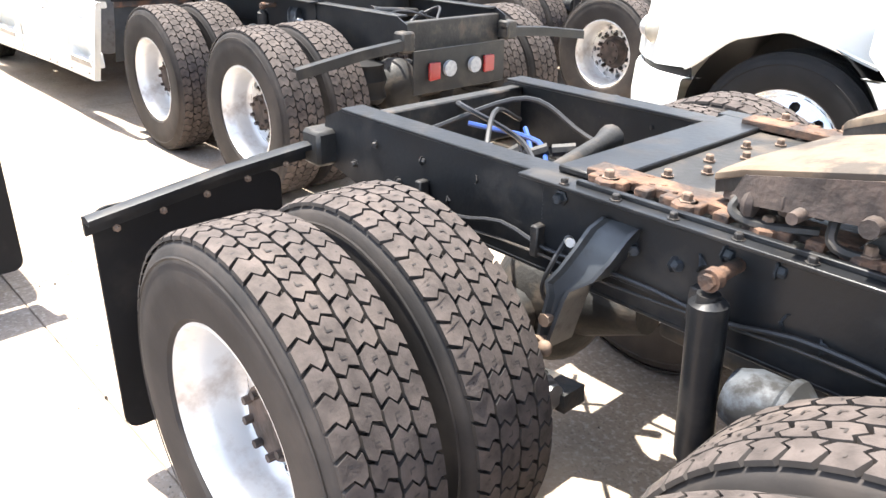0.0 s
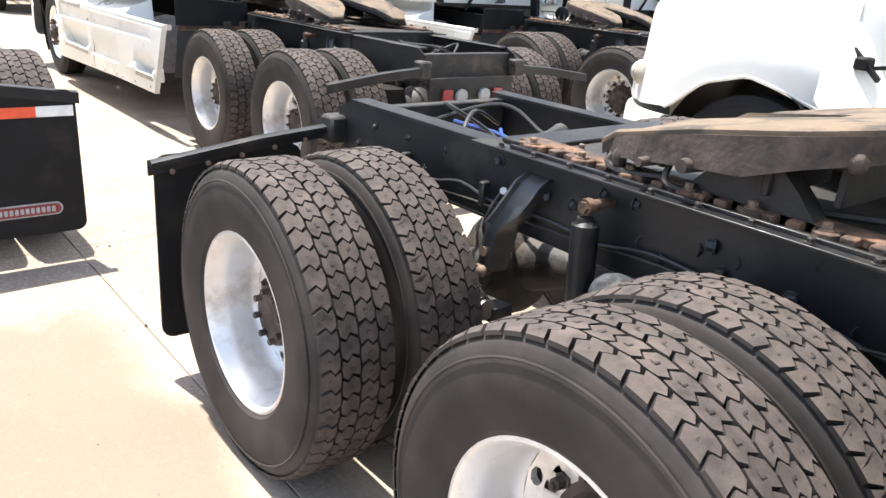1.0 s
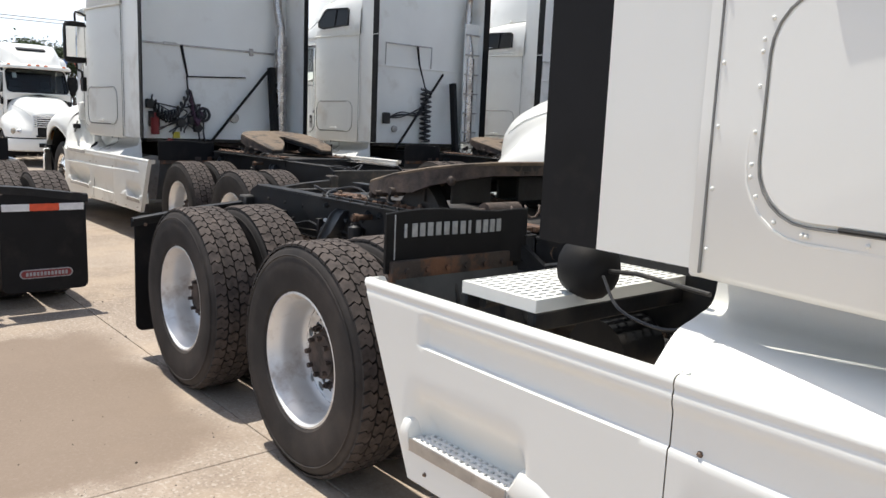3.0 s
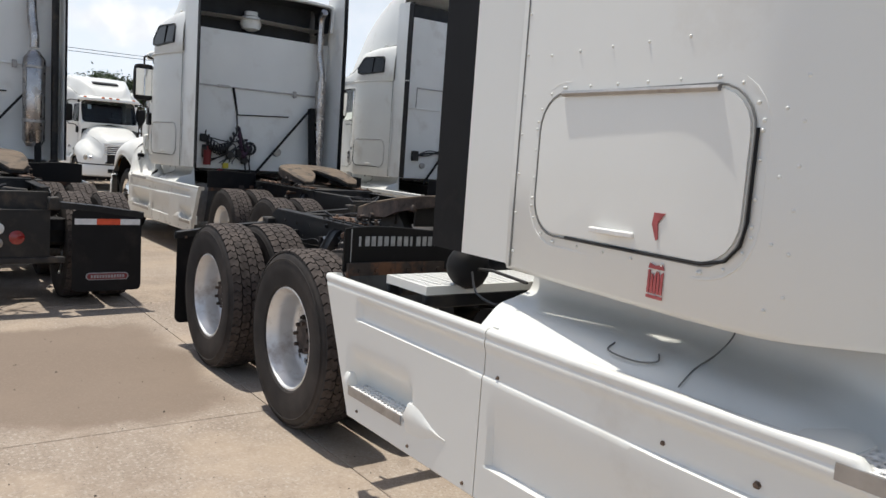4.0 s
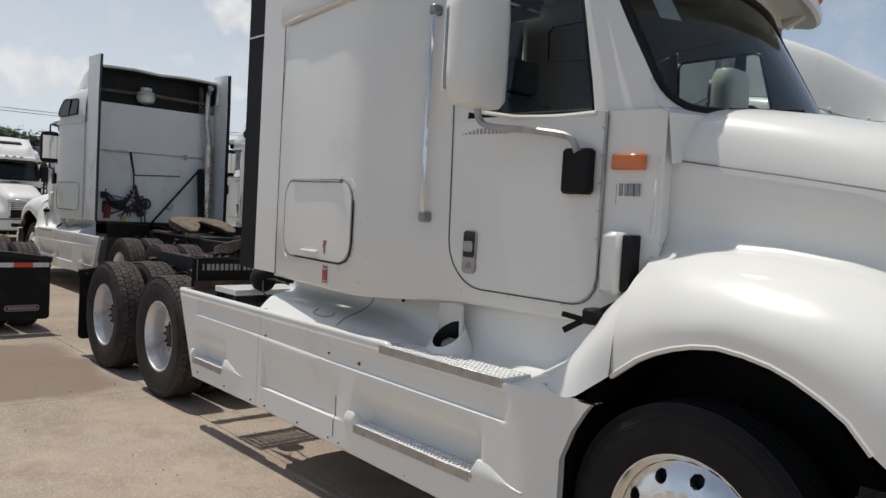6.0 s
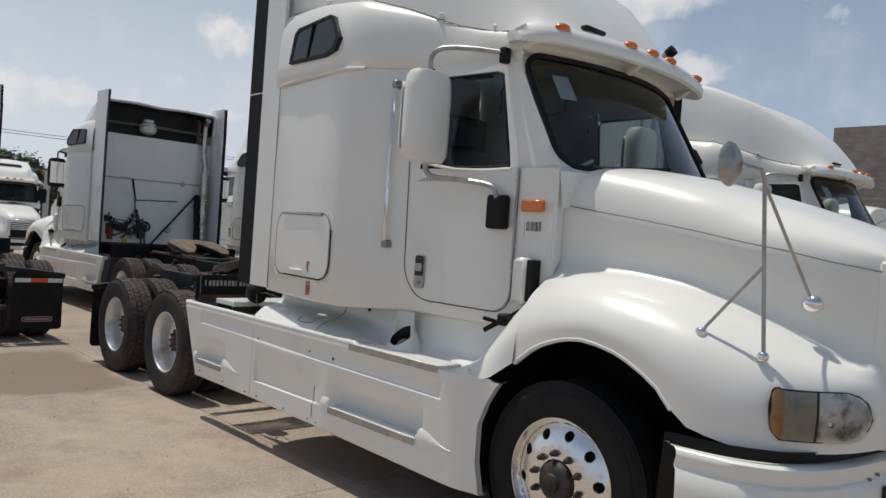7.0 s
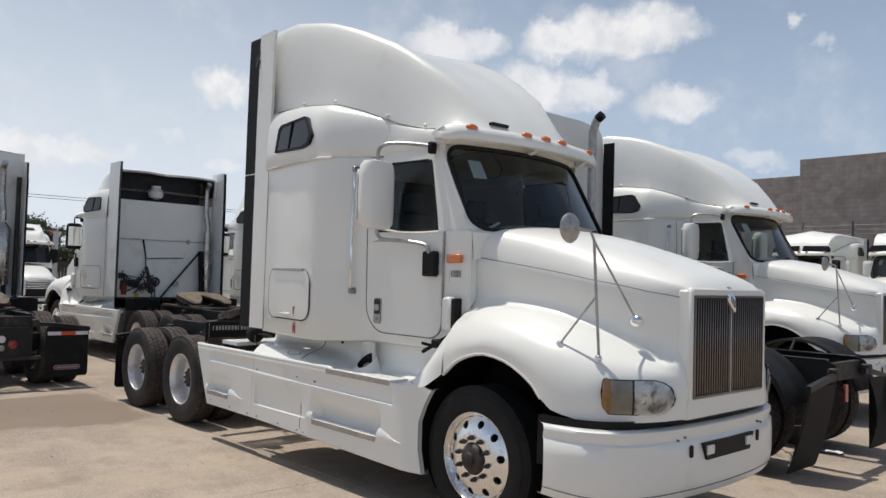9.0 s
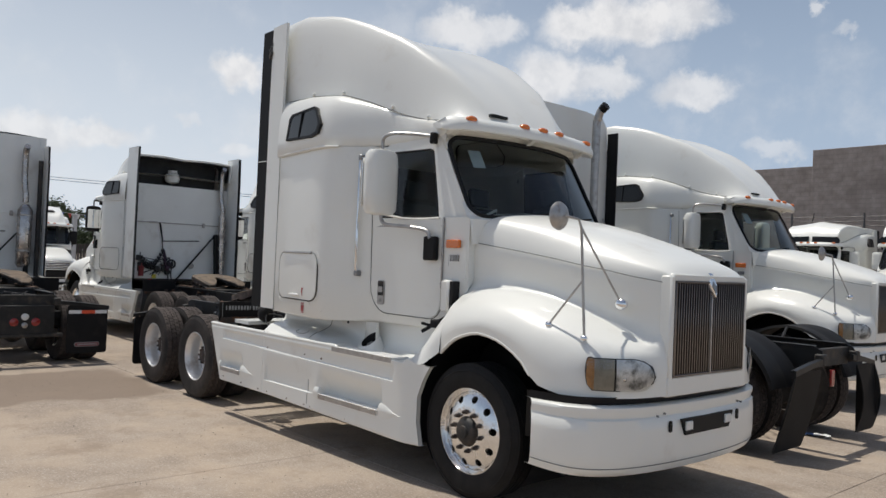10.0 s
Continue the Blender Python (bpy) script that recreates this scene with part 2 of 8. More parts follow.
EDGE = material("black_cast_steel", (0.012, 0.011, 0.010), 0.6, spread=0.5, scale=9, dirt=(0.036, 0.027, 0.021), dirt_at=(0.54, 0.74), dirt_scale=8, bump=0.3, bump_scale=40)
GRILLE = material("grille_chrome", (0.20, 0.185, 0.175), 0.28, metal=0.95, spread=0.1, scale=14)
# cabin trim; also the colour that darkens the hollow of the roof fairings
DARK = material("dark_trim_and_hollow_shade", (0.03, 0.031, 0.033), 0.7, spread=0.2, scale=5)
SEAT = material("dark_seat_cloth", (0.045, 0.05, 0.055), 0.9, spread=0.2, scale=14, bump=0.1, bump_scale=90)
PLATE = material("weathered_grey_plate", (0.050, 0.054, 0.058), 0.55, spread=0.35, scale=7, dirt=(0.10, 0.095, 0.09), dirt_at=(0.55, 0.8), dirt_scale=6, bump=0.1, bump_scale=30)
RUBBER_LINE = material("grey_rubber_line", (0.07, 0.07, 0.07), 0.6, spread=0.15, scale=20)
GASKET = material("black_gasket", (0.008, 0.008, 0.009), 0.55, spec=0.25, spread=0.1)
SEAM = material("grey_seam_filler", (0.20, 0.20, 0.19), 0.6, spread=0.2, scale=20)
HOSE_RED = material("red_air_hose", (0.22, 0.025, 0.025), 0.5, spread=0.1)
HOSE_BLUE = material("blue_air_hose", (0.03, 0.075, 0.28), 0.45, spread=0.1)
HOSE_PURPLE = material("dull_purple_hose", (0.07, 0.03, 0.06), 0.5, spread=0.1)
HOSE_GREEN = material("green_air_hose", (0.06, 0.16, 0.09), 0.45, spread=0.1)
HOSE_BLACK = material("black_coiled_hose", (0.02, 0.02, 0.022), 0.5, spread=0.1)
YELLOW = material("yellow_valve_knob", (0.65, 0.55, 0.06), 0.5, spread=0.1)
PAPER = material("white_paper", (0.75, 0.76, 0.75), 0.7, spread=0.05)
GLASS = glass_material("cab_glass", (0.74, 0.80, 0.78))
GLASS_DARK = glass_material("tinted_side_glass", (0.74, 0.80, 0.78))
MIRROR = material("mirror_glass", (0.9, 0.9, 0.9), 0.03, metal=1.0, spread=0.0)


# ---- mesh tools ----
class Shape:
    """Collects vertices and faces of one mesh."""

    def __init__(self):
        self.v, self.f, self.m, self.slot = [], [], [], 0

    def add(self, verts, faces):
        k = len(self.v)
        self.v += [tuple(p) for p in verts]
        self.f += [tuple(k + i for i in face) for face in faces]
        self.m += [self.slot] * len(faces)
        return self

    def box(self, x0, x1, y0, y1, z0, z1, c=0.004, turn=None):
        """A box with chamfered edges."""
        lo, hi = Vector((min(x0, x1), min(y0, y1), min(z0, z1))), Vector((max(x0, x1), max(y0, y1), max(z0, z1)))
        mid, half = (lo + hi) / 2, (hi - lo) / 2
        c = min(c, 0.45 * min(half))
        ids, verts = {}, []
        for sx in (-1, 1):
            for sy in (-1, 1):
                for sz in (-1, 1):
                    for axis in range(3):
                        p = [s * (h - (0 if axis == k else c)) for k, (s, h) in enumerate(zip((sx, sy, sz), half))]
                        ids[(sx, sy, sz, axis)] = len(verts)
                        verts.append(Vector(p))
        faces = []
        for axis in range(3):
            u, w = [k for k in range(3) if k != axis]
            for s in (-1, 1):
                loop = []
                for su, sw in ((-1, -1), (1, -1), (1, 1), (-1, 1)):
                    key = [0, 0, 0]
                    key[axis], key[u], key[w] = s, su, sw
                    loop.append(ids[(*key, axis)])
                faces.append(loop if (s > 0) == (axis != 1) else loop[::-1])
            for su in (-1, 1):
                for sw in (-1, 1):
                    a, b = [0, 0, 0], [0, 0, 0]
                    a[axis], b[axis] = -1, 1
                    a[u] = b[u] = su
                    a[w] = b[w] = sw
                    faces.append([ids[(*a, u)], ids[(*b, u)], ids[(*b, w)], ids[(*a, w)]])
        for sx in (-1, 1):
            for sy in (-1, 1):
                for sz in (-1, 1):
                    faces.append([ids[(sx, sy, sz, k)] for k in range(3)])
        fixed = []
        for face in faces:
            pts = [verts[i] for i in face]
            nor = (pts[1] - pts[0]).cross(pts[2] - pts[0])
            fixed.append(face if nor.dot(sum(pts, Vector())) > 0 else face[::-1])
        return self.add([mid + (turn @ p if turn else p) for p in verts], fixed)

    def rings(self, rings, closed=True, cap0=False, cap1=False):
        """A skin over rings of equally many points."""
        n, k = len(rings[0]), len(self.v)
        verts = [p for r in rings for p in r]
        faces, last = [], n if closed else n - 1
        for a in range(len(rings) - 1):
            for b in range(last):
                c = (b + 1) % n
                faces.append((a * n + b, a * n + c, (a + 1) * n + c, (a + 1) * n + b))
        if cap0:
            faces.append(tuple(range(n))[::-1])
        if cap1:
            faces.append(tuple((len(rings) - 1) * n + b for b in range(n)))
        return self.add(verts, faces)

    def tube(self, points, r, n=8, caps=True):
        pts = [Vector(p) for p in points]
        out, side = [], None
        for k, p in enumerate(pts):
            way = (pts[min(k + 1, len(pts) - 1)] - pts[max(k - 1, 0)]).normalized()
            if side is None:
                side = way.cross(Vector((0, 0, 1)) if abs(way.z) < 0.9 else Vector((1, 0, 0))).normalized()
            side = (side - way * side.dot(way)).normalized()
            up, rad = way.cross(side), r[k] if isinstance(r, (list, tuple)) else r
            out.append([p + rad * (math.cos(t) * side + math.sin(t) * up) for t in [2 * math.pi * i / n for i in range(n)]])
        return self.rings(out, True, caps, caps)

    def lathe(self, profile, centre, axis="y", n=32, sign=1):
        """Turns (radius, along) pairs round an axis through centre."""
        cx, cy, cz = centre
        out = []
        for r, a in profile:
            ring = []
            for i in range(n):
                t = 2 * math.pi * i / n
                u, w = r * math.cos(t), r * math.sin(t)
                ring.append({"y": (cx + u, cy + sign * a, cz + w), "x": (cx + sign * a, cy + u, cz + w), "z": (cx + u, cy + w, cz + sign * a)}[axis])
            out.append(ring)
        return self.rings(out, True)

    def ball(self, c, rx, ry=None, rz=None, n=12, rows=8, lo=-90.0):
        ry, rz = ry or rx, rz or rx
        out = []
        for k in range(rows + 1):
            a = radians(lo + (90 - lo) * k / rows)
            out.append([(c[0] + rx * math.cos(a) * math.cos(t) + 1e-6, c[1] + ry * math.cos(a) * math.sin(t), c[2] + rz * math.sin(a)) for t in [2 * math.pi * i / n for i in range(n)]])
        return self.rings(out, True, True, True)

    def prism(self, outline, axis, a, b):
        """An outline of (u, v) pairs in the plane across axis, drawn from a to b."""
        def at(u, v, d):
            return {"x": (d, u, v), "y": (u, d, v), "z": (u, v, d)}[axis]
        return self.rings([[at(u, v, a) for u, v in outline], [at(u, v, b) for u, v in outline]], True, True, True)

    def perforated(self, x0, x1, y0, y1, z, nx, ny, hole=0.55, deep=0.012):
        """A level plate with a grid of real holes."""
        dx, dy = (x1 - x0) / nx, (y1 - y0) / ny
        hx, hy = hole if isinstance(hole, tuple) else (hole, hole)
        for i in range(nx):
            for j in range(ny):
                cx, cy = x0 + (i + 0.5) * dx, y0 + (j + 0.5) * dy
                o = [(cx + sx * dx / 2, cy + sy * dy / 2) for sx, sy in ((-1, -1), (1, -1), (1, 1), (-1, 1))]
                h = [(cx + sx * dx / 2 * hx, cy + sy * dy / 2 * hy) for sx, sy in ((-1, -1), (1, -1), (1, 1), (-1, 1))]
                v = [(*p, z) for p in o] + [(*p, z + 0.003) for p in h] + [(*p, z - deep) for p in h]
                f = [(k, (k + 1) % 4, 4 + (k + 1) % 4, 4 + k) for k in range(4)] + [(4 + k, 4 + (k + 1) % 4, 8 + (k + 1) % 4, 8 + k) for k in range(4)]
                self.add(v, f)
        e = 0.004
        for a, b, c, d in ((x0 - e, x0, y0, y1), (x1, x1 + e, y0, y1), (x0 - e, x1 + e, y0 - e, y0), (x0 - e, x1 + e, y1, y1 + e)):
            self.box(a, b, c, d, z - 0.035 - deep, z + 0.001, 0.001)
        return self

    def mesh(self, name, mats, smooth=38, tidy=True):
        me = bpy.data.meshes.new(name)
        me.from_pydata(self.v, [], self.f)
        for m in mats if isinstance(mats, (list, tuple)) else [mats]:
            me.materials.append(m)
        me.polygons.foreach_set("material_index", self.m)
        if tidy:
            bm = bmesh.new()
            bm.from_mesh(me)
            bmesh.ops.remove_doubles(bm, verts=bm.verts, dist=1e-5)
            bmesh.ops.recalc_face_normals(bm, faces=bm.faces)
            bm.to_mesh(me)
            bm.free()
        if smooth:
            me.polygons.foreach_set("use_smooth", [True] * len(me.polygons))
            me.set_sharp_from_angle(angle=radians(smooth))
        me.update()
        return me


def part(name, shape, mats, parent, label="", smooth=38):
    """Links a shape, or a mesh that is shared, as one object under its thing."""
    ob = new(name, shape.mesh(name, mats, smooth) if isinstance(shape, Shape) else shape)
    ob.parent = parent
    return tagged(ob, label)


def lerp(x, table):
    """Reads y at x from (x, y) pairs, along a smooth curve."""
    if x <= table[0][0]:
        return table[0][1]
    for (a, u), (b, w) in zip(table, table[1:]):
        if x <= b:
            t = (x - a) / (b - a)
            return u + (w - u) * t
    return table[-1][1]


def ramp(v, a, b):
    """0 before a, 1 past b, smooth between; a may lie past b."""
    t = min(1.0, max(0.0, (v - a) / (b - a)))
    return t * t * (3 - 2 * t)


def smooth_path(pts, n=6):
    """A Catmull-Rom curve through points."""
    P = [Vector(p) for p in pts]
    P = [2 * P[0] - P[1]] + P + [2 * P[-1] - P[-2]]
    out = []
    for k in range(1, len(P) - 2):
        a, b, c, d = P[k - 1:k + 3]
        for i in range(n):
            t = i / n
            out.append(0.5 * (2 * b + (c - a) * t + (2 * a - 5 * b + 4 * c - d) * t * t + (3 * b - a - 3 * c + d) * t ** 3))
    return out + [P[-2]]


def rounded(u0, u1, v0, v1, r, n=5):
    """A rectangle's outline with round corners."""
    out = []
    for cu, cv, a in ((u1 - r, v1 - r, 0), (u0 + r, v1 - r, 90), (u0 + r, v0 + r, 180), (u1 - r, v0 + r, 270)):
        out += [(cu + r * math.cos(radians(a + 90 * i / n)), cv + r * math.sin(radians(a + 90 * i / n))) for i in range(n + 1)]
    return out


def thing(name, label, category, group="", m=None):
    ob = new(name)
    ob.empty_display_size = 0.3
    if m:
        ob.matrix_basis = m
    return tagged(ob, label, category, group)


# ---- wheels ----
TYRE_R = 0.53


def tyre_mesh(name, width, lugs):
    """A truck tyre about the y axis; lugs: staggered chevron blocks, else ribs for a steering axle."""
    s, w, r = Shape(), width / 2, TYRE_R
    base = r - 0.019
    prof = [(0.296 if lugs else 0.325, -w * 0.80), (0.318 if lugs else 0.345, -w * 0.93), (0.40, -w * 1.0), (0.45, -w * 0.99), (0.49, -w * 0.93), (base - 0.012, -w * 0.88), (base, -w * 0.80)]
    if lugs:
        body = prof + [(base, 0)] + [(q, -a) for q, a in prof[::-1]]
    else:
        body = prof + [(r, -w * 0.78)]
        for k in range(5):
            a0 = -w * 0.78 + k * w * 1.56 / 5
            a1 = a0 + w * 1.56 / 5
            body += [(r, a0 + 0.004), (r, a1 - 0.006), (r - 0.012, a1 - 0.004), (r - 0.012, a1)]
        body += [(q, -a) for q, a in prof[::-1]]
    s.lathe(body, (0, 0, 0), "y", 72)
    for q in (0.470,):                      # raised rings on the sidewall
        for sg in (-1, 1):
            s.lathe([(q - 0.004, sg * w * 0.985), (q, sg * (w * 0.985 + 0.003)), (q + 0.004, sg * w * 0.985)], (0, 0, 0), "y", 72)
    if lugs:
        s.slot = 1
        count, rows = 55, 4
        pitch, cell = 2 * math.pi / count, 2 * w * 0.90 / rows
        half = cell / 2 - 0.0022
        shield = [(-0.94, -0.44), (-0.40, -0.28), (0.12, -0.62), (0.94, -0.34), (1.05, 0.10), (0.94, 0.56), (0.16, 0.36), (-0.36, 0.70), (-0.94, 0.46), (-1.05, 0.02)]
        wear = random.Random(count)
        for j in range(rows):
            a, flip = -w * 0.90 + (j + 0.5) * cell, 1 if j % 2 else -1
            out = shield if flip > 0 else [(-u, v) for u, v in shield][::-1]
            out = [(max(u, -0.95) if j == 0 else min(u, 0.95) if j == rows - 1 else u, v) for u, v in out]
            for i in range(count):
                t = (i + (0.5 if j % 2 else 0.0)) * pitch
                top, low = [], []
                worn = wear.uniform(0.0, 0.0022)
                for u, v in out:
                    edge = worn + (0.010 if (j == 0 and u < -0.7) or (j == rows - 1 and u > 0.7) else 0.0)
                    v2 = v * 0.885 + wear.uniform(-0.012, 0.012)
                    top.append(((r - edge) * math.cos(t + v2 * pitch), a + u * half * 0.97, (r - edge) * math.sin(t + v2 * pitch)))
                    low.append(((base - 0.002) * math.cos(t + v * pitch), a + u * half * 1.03, (base - 0.002) * math.sin(t + v * pitch)))
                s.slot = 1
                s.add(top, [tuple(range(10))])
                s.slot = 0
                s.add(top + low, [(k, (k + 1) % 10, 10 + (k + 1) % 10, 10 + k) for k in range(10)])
                # the small hooked sipe in each block
                q = r + 0.0006 - (0.006 if j in (0, rows - 1) else 0.0)
                sipe = [(-0.24, -0.02), (0.14, 0.0), (0.14, 0.15), (0.23, 0.15), (0.23, -0.07), (-0.24, -0.09)]
                s.add([(q * math.cos(t + flip * v * pitch), a + u * half, q * math.sin(t + flip * v * pitch)) for u, v in sipe], [(0, 1, 4, 5), (1, 2, 3, 4)])
    return s.mesh(name, [RUBBER if lugs else RUBBER_SHADED, TREAD], 30)


def dish_rim_mesh():
    s = Shape()
    s.lathe([(0.312, -0.014), (0.306, -0.002), (0.297, 0.0), (0.290, -0.008), (0.286, -0.024), (0.272, -0.045), (0.266, -0.08), (0.264, -0.15), (0.258, -0.172), (0.246, -0.185)], (0, 0, 0), "y", 48)
    s.lathe([(0.198, -0.193), (0.12, -0.195), (0.118, -0.26), (0.28, -0.28)], (0, 0, 0), "y", 40)
    for k in range(10):
        t0, d = 2 * math.pi * (k + 0.5) / 10, math.pi / 10
        cell = [(-1, -1), (0, -1), (1, -1), (1, 0), (1, 1), (0, 1), (-1, 1), (-1, 0)]
        outer, hole = [], []
        for a, b in cell:
            t, q = t0 + a * d, 0.222 + b * 0.024
            outer.append((q * math.cos(t), -0.189 + 0.004 * b, q * math.sin(t)))
            an = math.atan2(b, a)
            hr, ht = 0.222 + 0.019 * math.sin(an), t0 + 0.027 * math.cos(an) / 0.222
            hole.append((hr * math.cos(ht), -0.189, hr * math.sin(ht)))
        back = [(p[0], p[1] - 0.02, p[2]) for p in hole]
        s.add(outer + hole + back, [(i, (i + 1) % 8, 8 + (i + 1) % 8, 8 + i) for i in range(8)] + [(8 + i, 8 + (i + 1) % 8, 16 + (i + 1) % 8, 16 + i) for i in range(8)])
    return s.mesh("rim", RIM, 40)


def dish_hub_mesh():
    s = Shape()
    s.lathe([(0.150, -0.196), (0.148, -0.190), (0.125, -0.188), (0.115, -0.16), (0.105, -0.13), (0.103, -0.11), (0.06, -0.106), (0.001, -0.106)], (0, 0, 0), "y", 24)
    for k in range(8):
        t = 2 * math.pi * k / 8
        s.tube([(0.085 * math.cos(t), -0.11, 0.085 * math.sin(t)), (0.085 * math.cos(t), -0.085, 0.085 * math.sin(t))], 0.012, 6)
    return s.mesh("hub", HUBDIRT, 40)


def front_rim_mesh():
    """A polished disc wheel with ten round hand holes."""
    s = Shape()
    s.lathe([(0.348, -0.012), (0.342, 0.0), (0.330, 0.0), (0.318, -0.022), (0.305, -0.040)], (0, 0, 0), "y", 60)
    s.lathe([(0.195, 0.010), (0.155, 0.016), (0.118, 0.016), (0.112, -0.02)], (0, 0, 0), "y", 60)
    for k in range(10):
        t0, mid, d = 2 * math.pi * k / 10, 0.252, math.pi / 10
        cell = [(-1, -1), (0, -1), (1, -1), (1, 0), (1, 1), (0, 1), (-1, 1), (-1, 0)]
        outer, hole = [], []
        for a, b in cell:
            t, q = t0 + a * d, 0.25 + b * 0.055
            dep = -0.040 if b > 0 else (0.010 if b < 0 else -0.006)
            outer.append((q * math.cos(t), dep, q * math.sin(t)))
            an = math.atan2(b, a)
            hr, ht = mid + 0.030 * math.sin(an), t0 + 0.030 * math.cos(an) / mid
            hole.append((hr * math.cos(ht), lerp(hr, [(0.195, 0.010), (0.25, -0.006), (0.305, -0.040)]), hr * math.sin(ht)))
        back = [(p[0], p[1] - 0.03, p[2]) for p in hole]
        s.add(outer + hole + back, [(i, (i + 1) % 8, 8 + (i + 1) % 8, 8 + i) for i in range(8)] + [(8 + i, 8 + (i + 1) % 8, 16 + (i + 1) % 8, 16 + i) for i in range(8)])
    return s.mesh("rim", RIM_FRONT, 40)


def front_hub_mesh():
    s = Shape()
    s.lathe([(0.112, -0.01), (0.108, 0.03), (0.085, 0.055), (0.05, 0.06), (0.046, 0.075), (0.001, 0.078)], (0, 0, 0), "y", 24)
    s.lathe([(0.30, -0.07), (0.10, -0.07)], (0, 0, 0), "y", 24)
    return s.mesh("hub", GRIMY, 40)


def nut_mesh():
    s = Shape()
    s.lathe([(0.022, 0.0), (0.021, 0.008), (0.016, 0.010), (0.016, 0.032), (0.010, 0.036), (0.009, 0.044), (0.001, 0.045)], (0, 0, 0), "y", 6)
    return s.mesh("lug_nut", HUBDIRT, 30)


TYRE_DRIVE, TYRE_STEER = tyre_mesh("tyre", 0.285, True), tyre_mesh("tyre", 0.29, False)
RIM_DISH, HUB_DISH, RIM_STEER, HUB_STEER, NUT = dish_rim_mesh(), dish_hub_mesh(), front_rim_mesh(), front_hub_mesh(), nut_mesh()


DRUM = material("dark_cast_drum", (0.020, 0.018, 0.017), 0.8, spread=0.4, scale=12, dirt=(0.05, 0.04, 0.034), dirt_at=(0.5, 0.75), dirt_scale=8, bump=0.3, bump_scale=50)


def put(name, mesh, parent, m, label=""):
    ob = part(name, mesh, None, parent, label)
    ob.matrix_basis = m
    return ob


def add_wheels(root, rear=0.0, front=6.40):
    for side in (-1, 1):
        turn = 0 if side > 0 else 180
        for x in (rear, rear + 1.38):
            for outer, y in ((True, 1.195), (False, 0.60)):
                w = put("wheel", RIM_DISH, root, pose(x, side * y, TYRE_R, 0, 17 * (x + 1), turn) if outer else pose(x, side * y, TYRE_R, 0, 0, 180 - turn), "dull aluminium dual wheel with a deep dished face" if outer else "")
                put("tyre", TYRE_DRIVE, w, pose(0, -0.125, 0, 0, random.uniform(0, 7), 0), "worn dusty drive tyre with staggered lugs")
                if outer:
                    put("hub", HUB_DISH, w, pose(0, 0, 0), "rust-brown axle hub")
                    for k in range(10):
                        t = radians(36 * k)
                        put("lug_nut", NUT, w, pose(0.165 * math.cos(t), -0.195, 0.165 * math.sin(t)))
            drum = Shape().lathe([(0.001, -0.10), (0.20, -0.10), (0.215, -0.08), (0.215, 0.06), (0.29, 0.07), (0.29, 0.08), (0.001, 0.08)], (x, side * 0.50, TYRE_R), "y", 24, side)
            part("brake_drum", drum, DRUM, root, "dark cast brake drum")
        w = put("wheel", RIM_STEER, root, pose(front, side * 1.165, TYRE_R, 0, 8, turn), "polished aluminium front wheel with round hand holes")
        put("tyre", TYRE_STEER, w, pose(0, -0.125, 0), "black ribbed steering tyre")
        put("hub", HUB_STEER, w, pose(0, 0, 0), "black greasy hub")
        for k in range(10):
            t = radians(36 * k + 18)
            put("lug_nut", NUT, w, pose(0.150 * math.cos(t), 0.014, 0.150 * math.sin(t)), "rusty lug nut" if k == 0 else "")


# ---- chassis ----
def bar(s, p, q, w, h):
    """A square bar from p to q."""
    p, q = Vector(p), Vector(q)
    way = (q - p).normalized()
    side = way.cross(Vector((0, 0, 1))).normalized() if abs(way.z) < 0.95 else Vector((0, 1, 0))
    up = side.cross(way)
    s.rings([[c + a * w / 2 * side + b * h / 2 * up for a, b in ((-1, -1), (1, -1), (1, 1), (-1, 1))] for c in (p, q)], True, True, True)


def bolt_mesh(mat):
    s = Shape()
    s.lathe([(0.024, 0.0), (0.024, 0.005), (0.016, 0.006), (0.016, 0.022), (0.012, 0.026), (0.001, 0.026)], (0, 0, 0), "z", 6)
    return s.mesh("bolt", mat, 30)


BOLT, BOLT_BLACK, BOLT_WORN = bolt_mesh(RUSTBOLT), bolt_mesh(BLACKBOLT), bolt_mesh(CHAMBER)


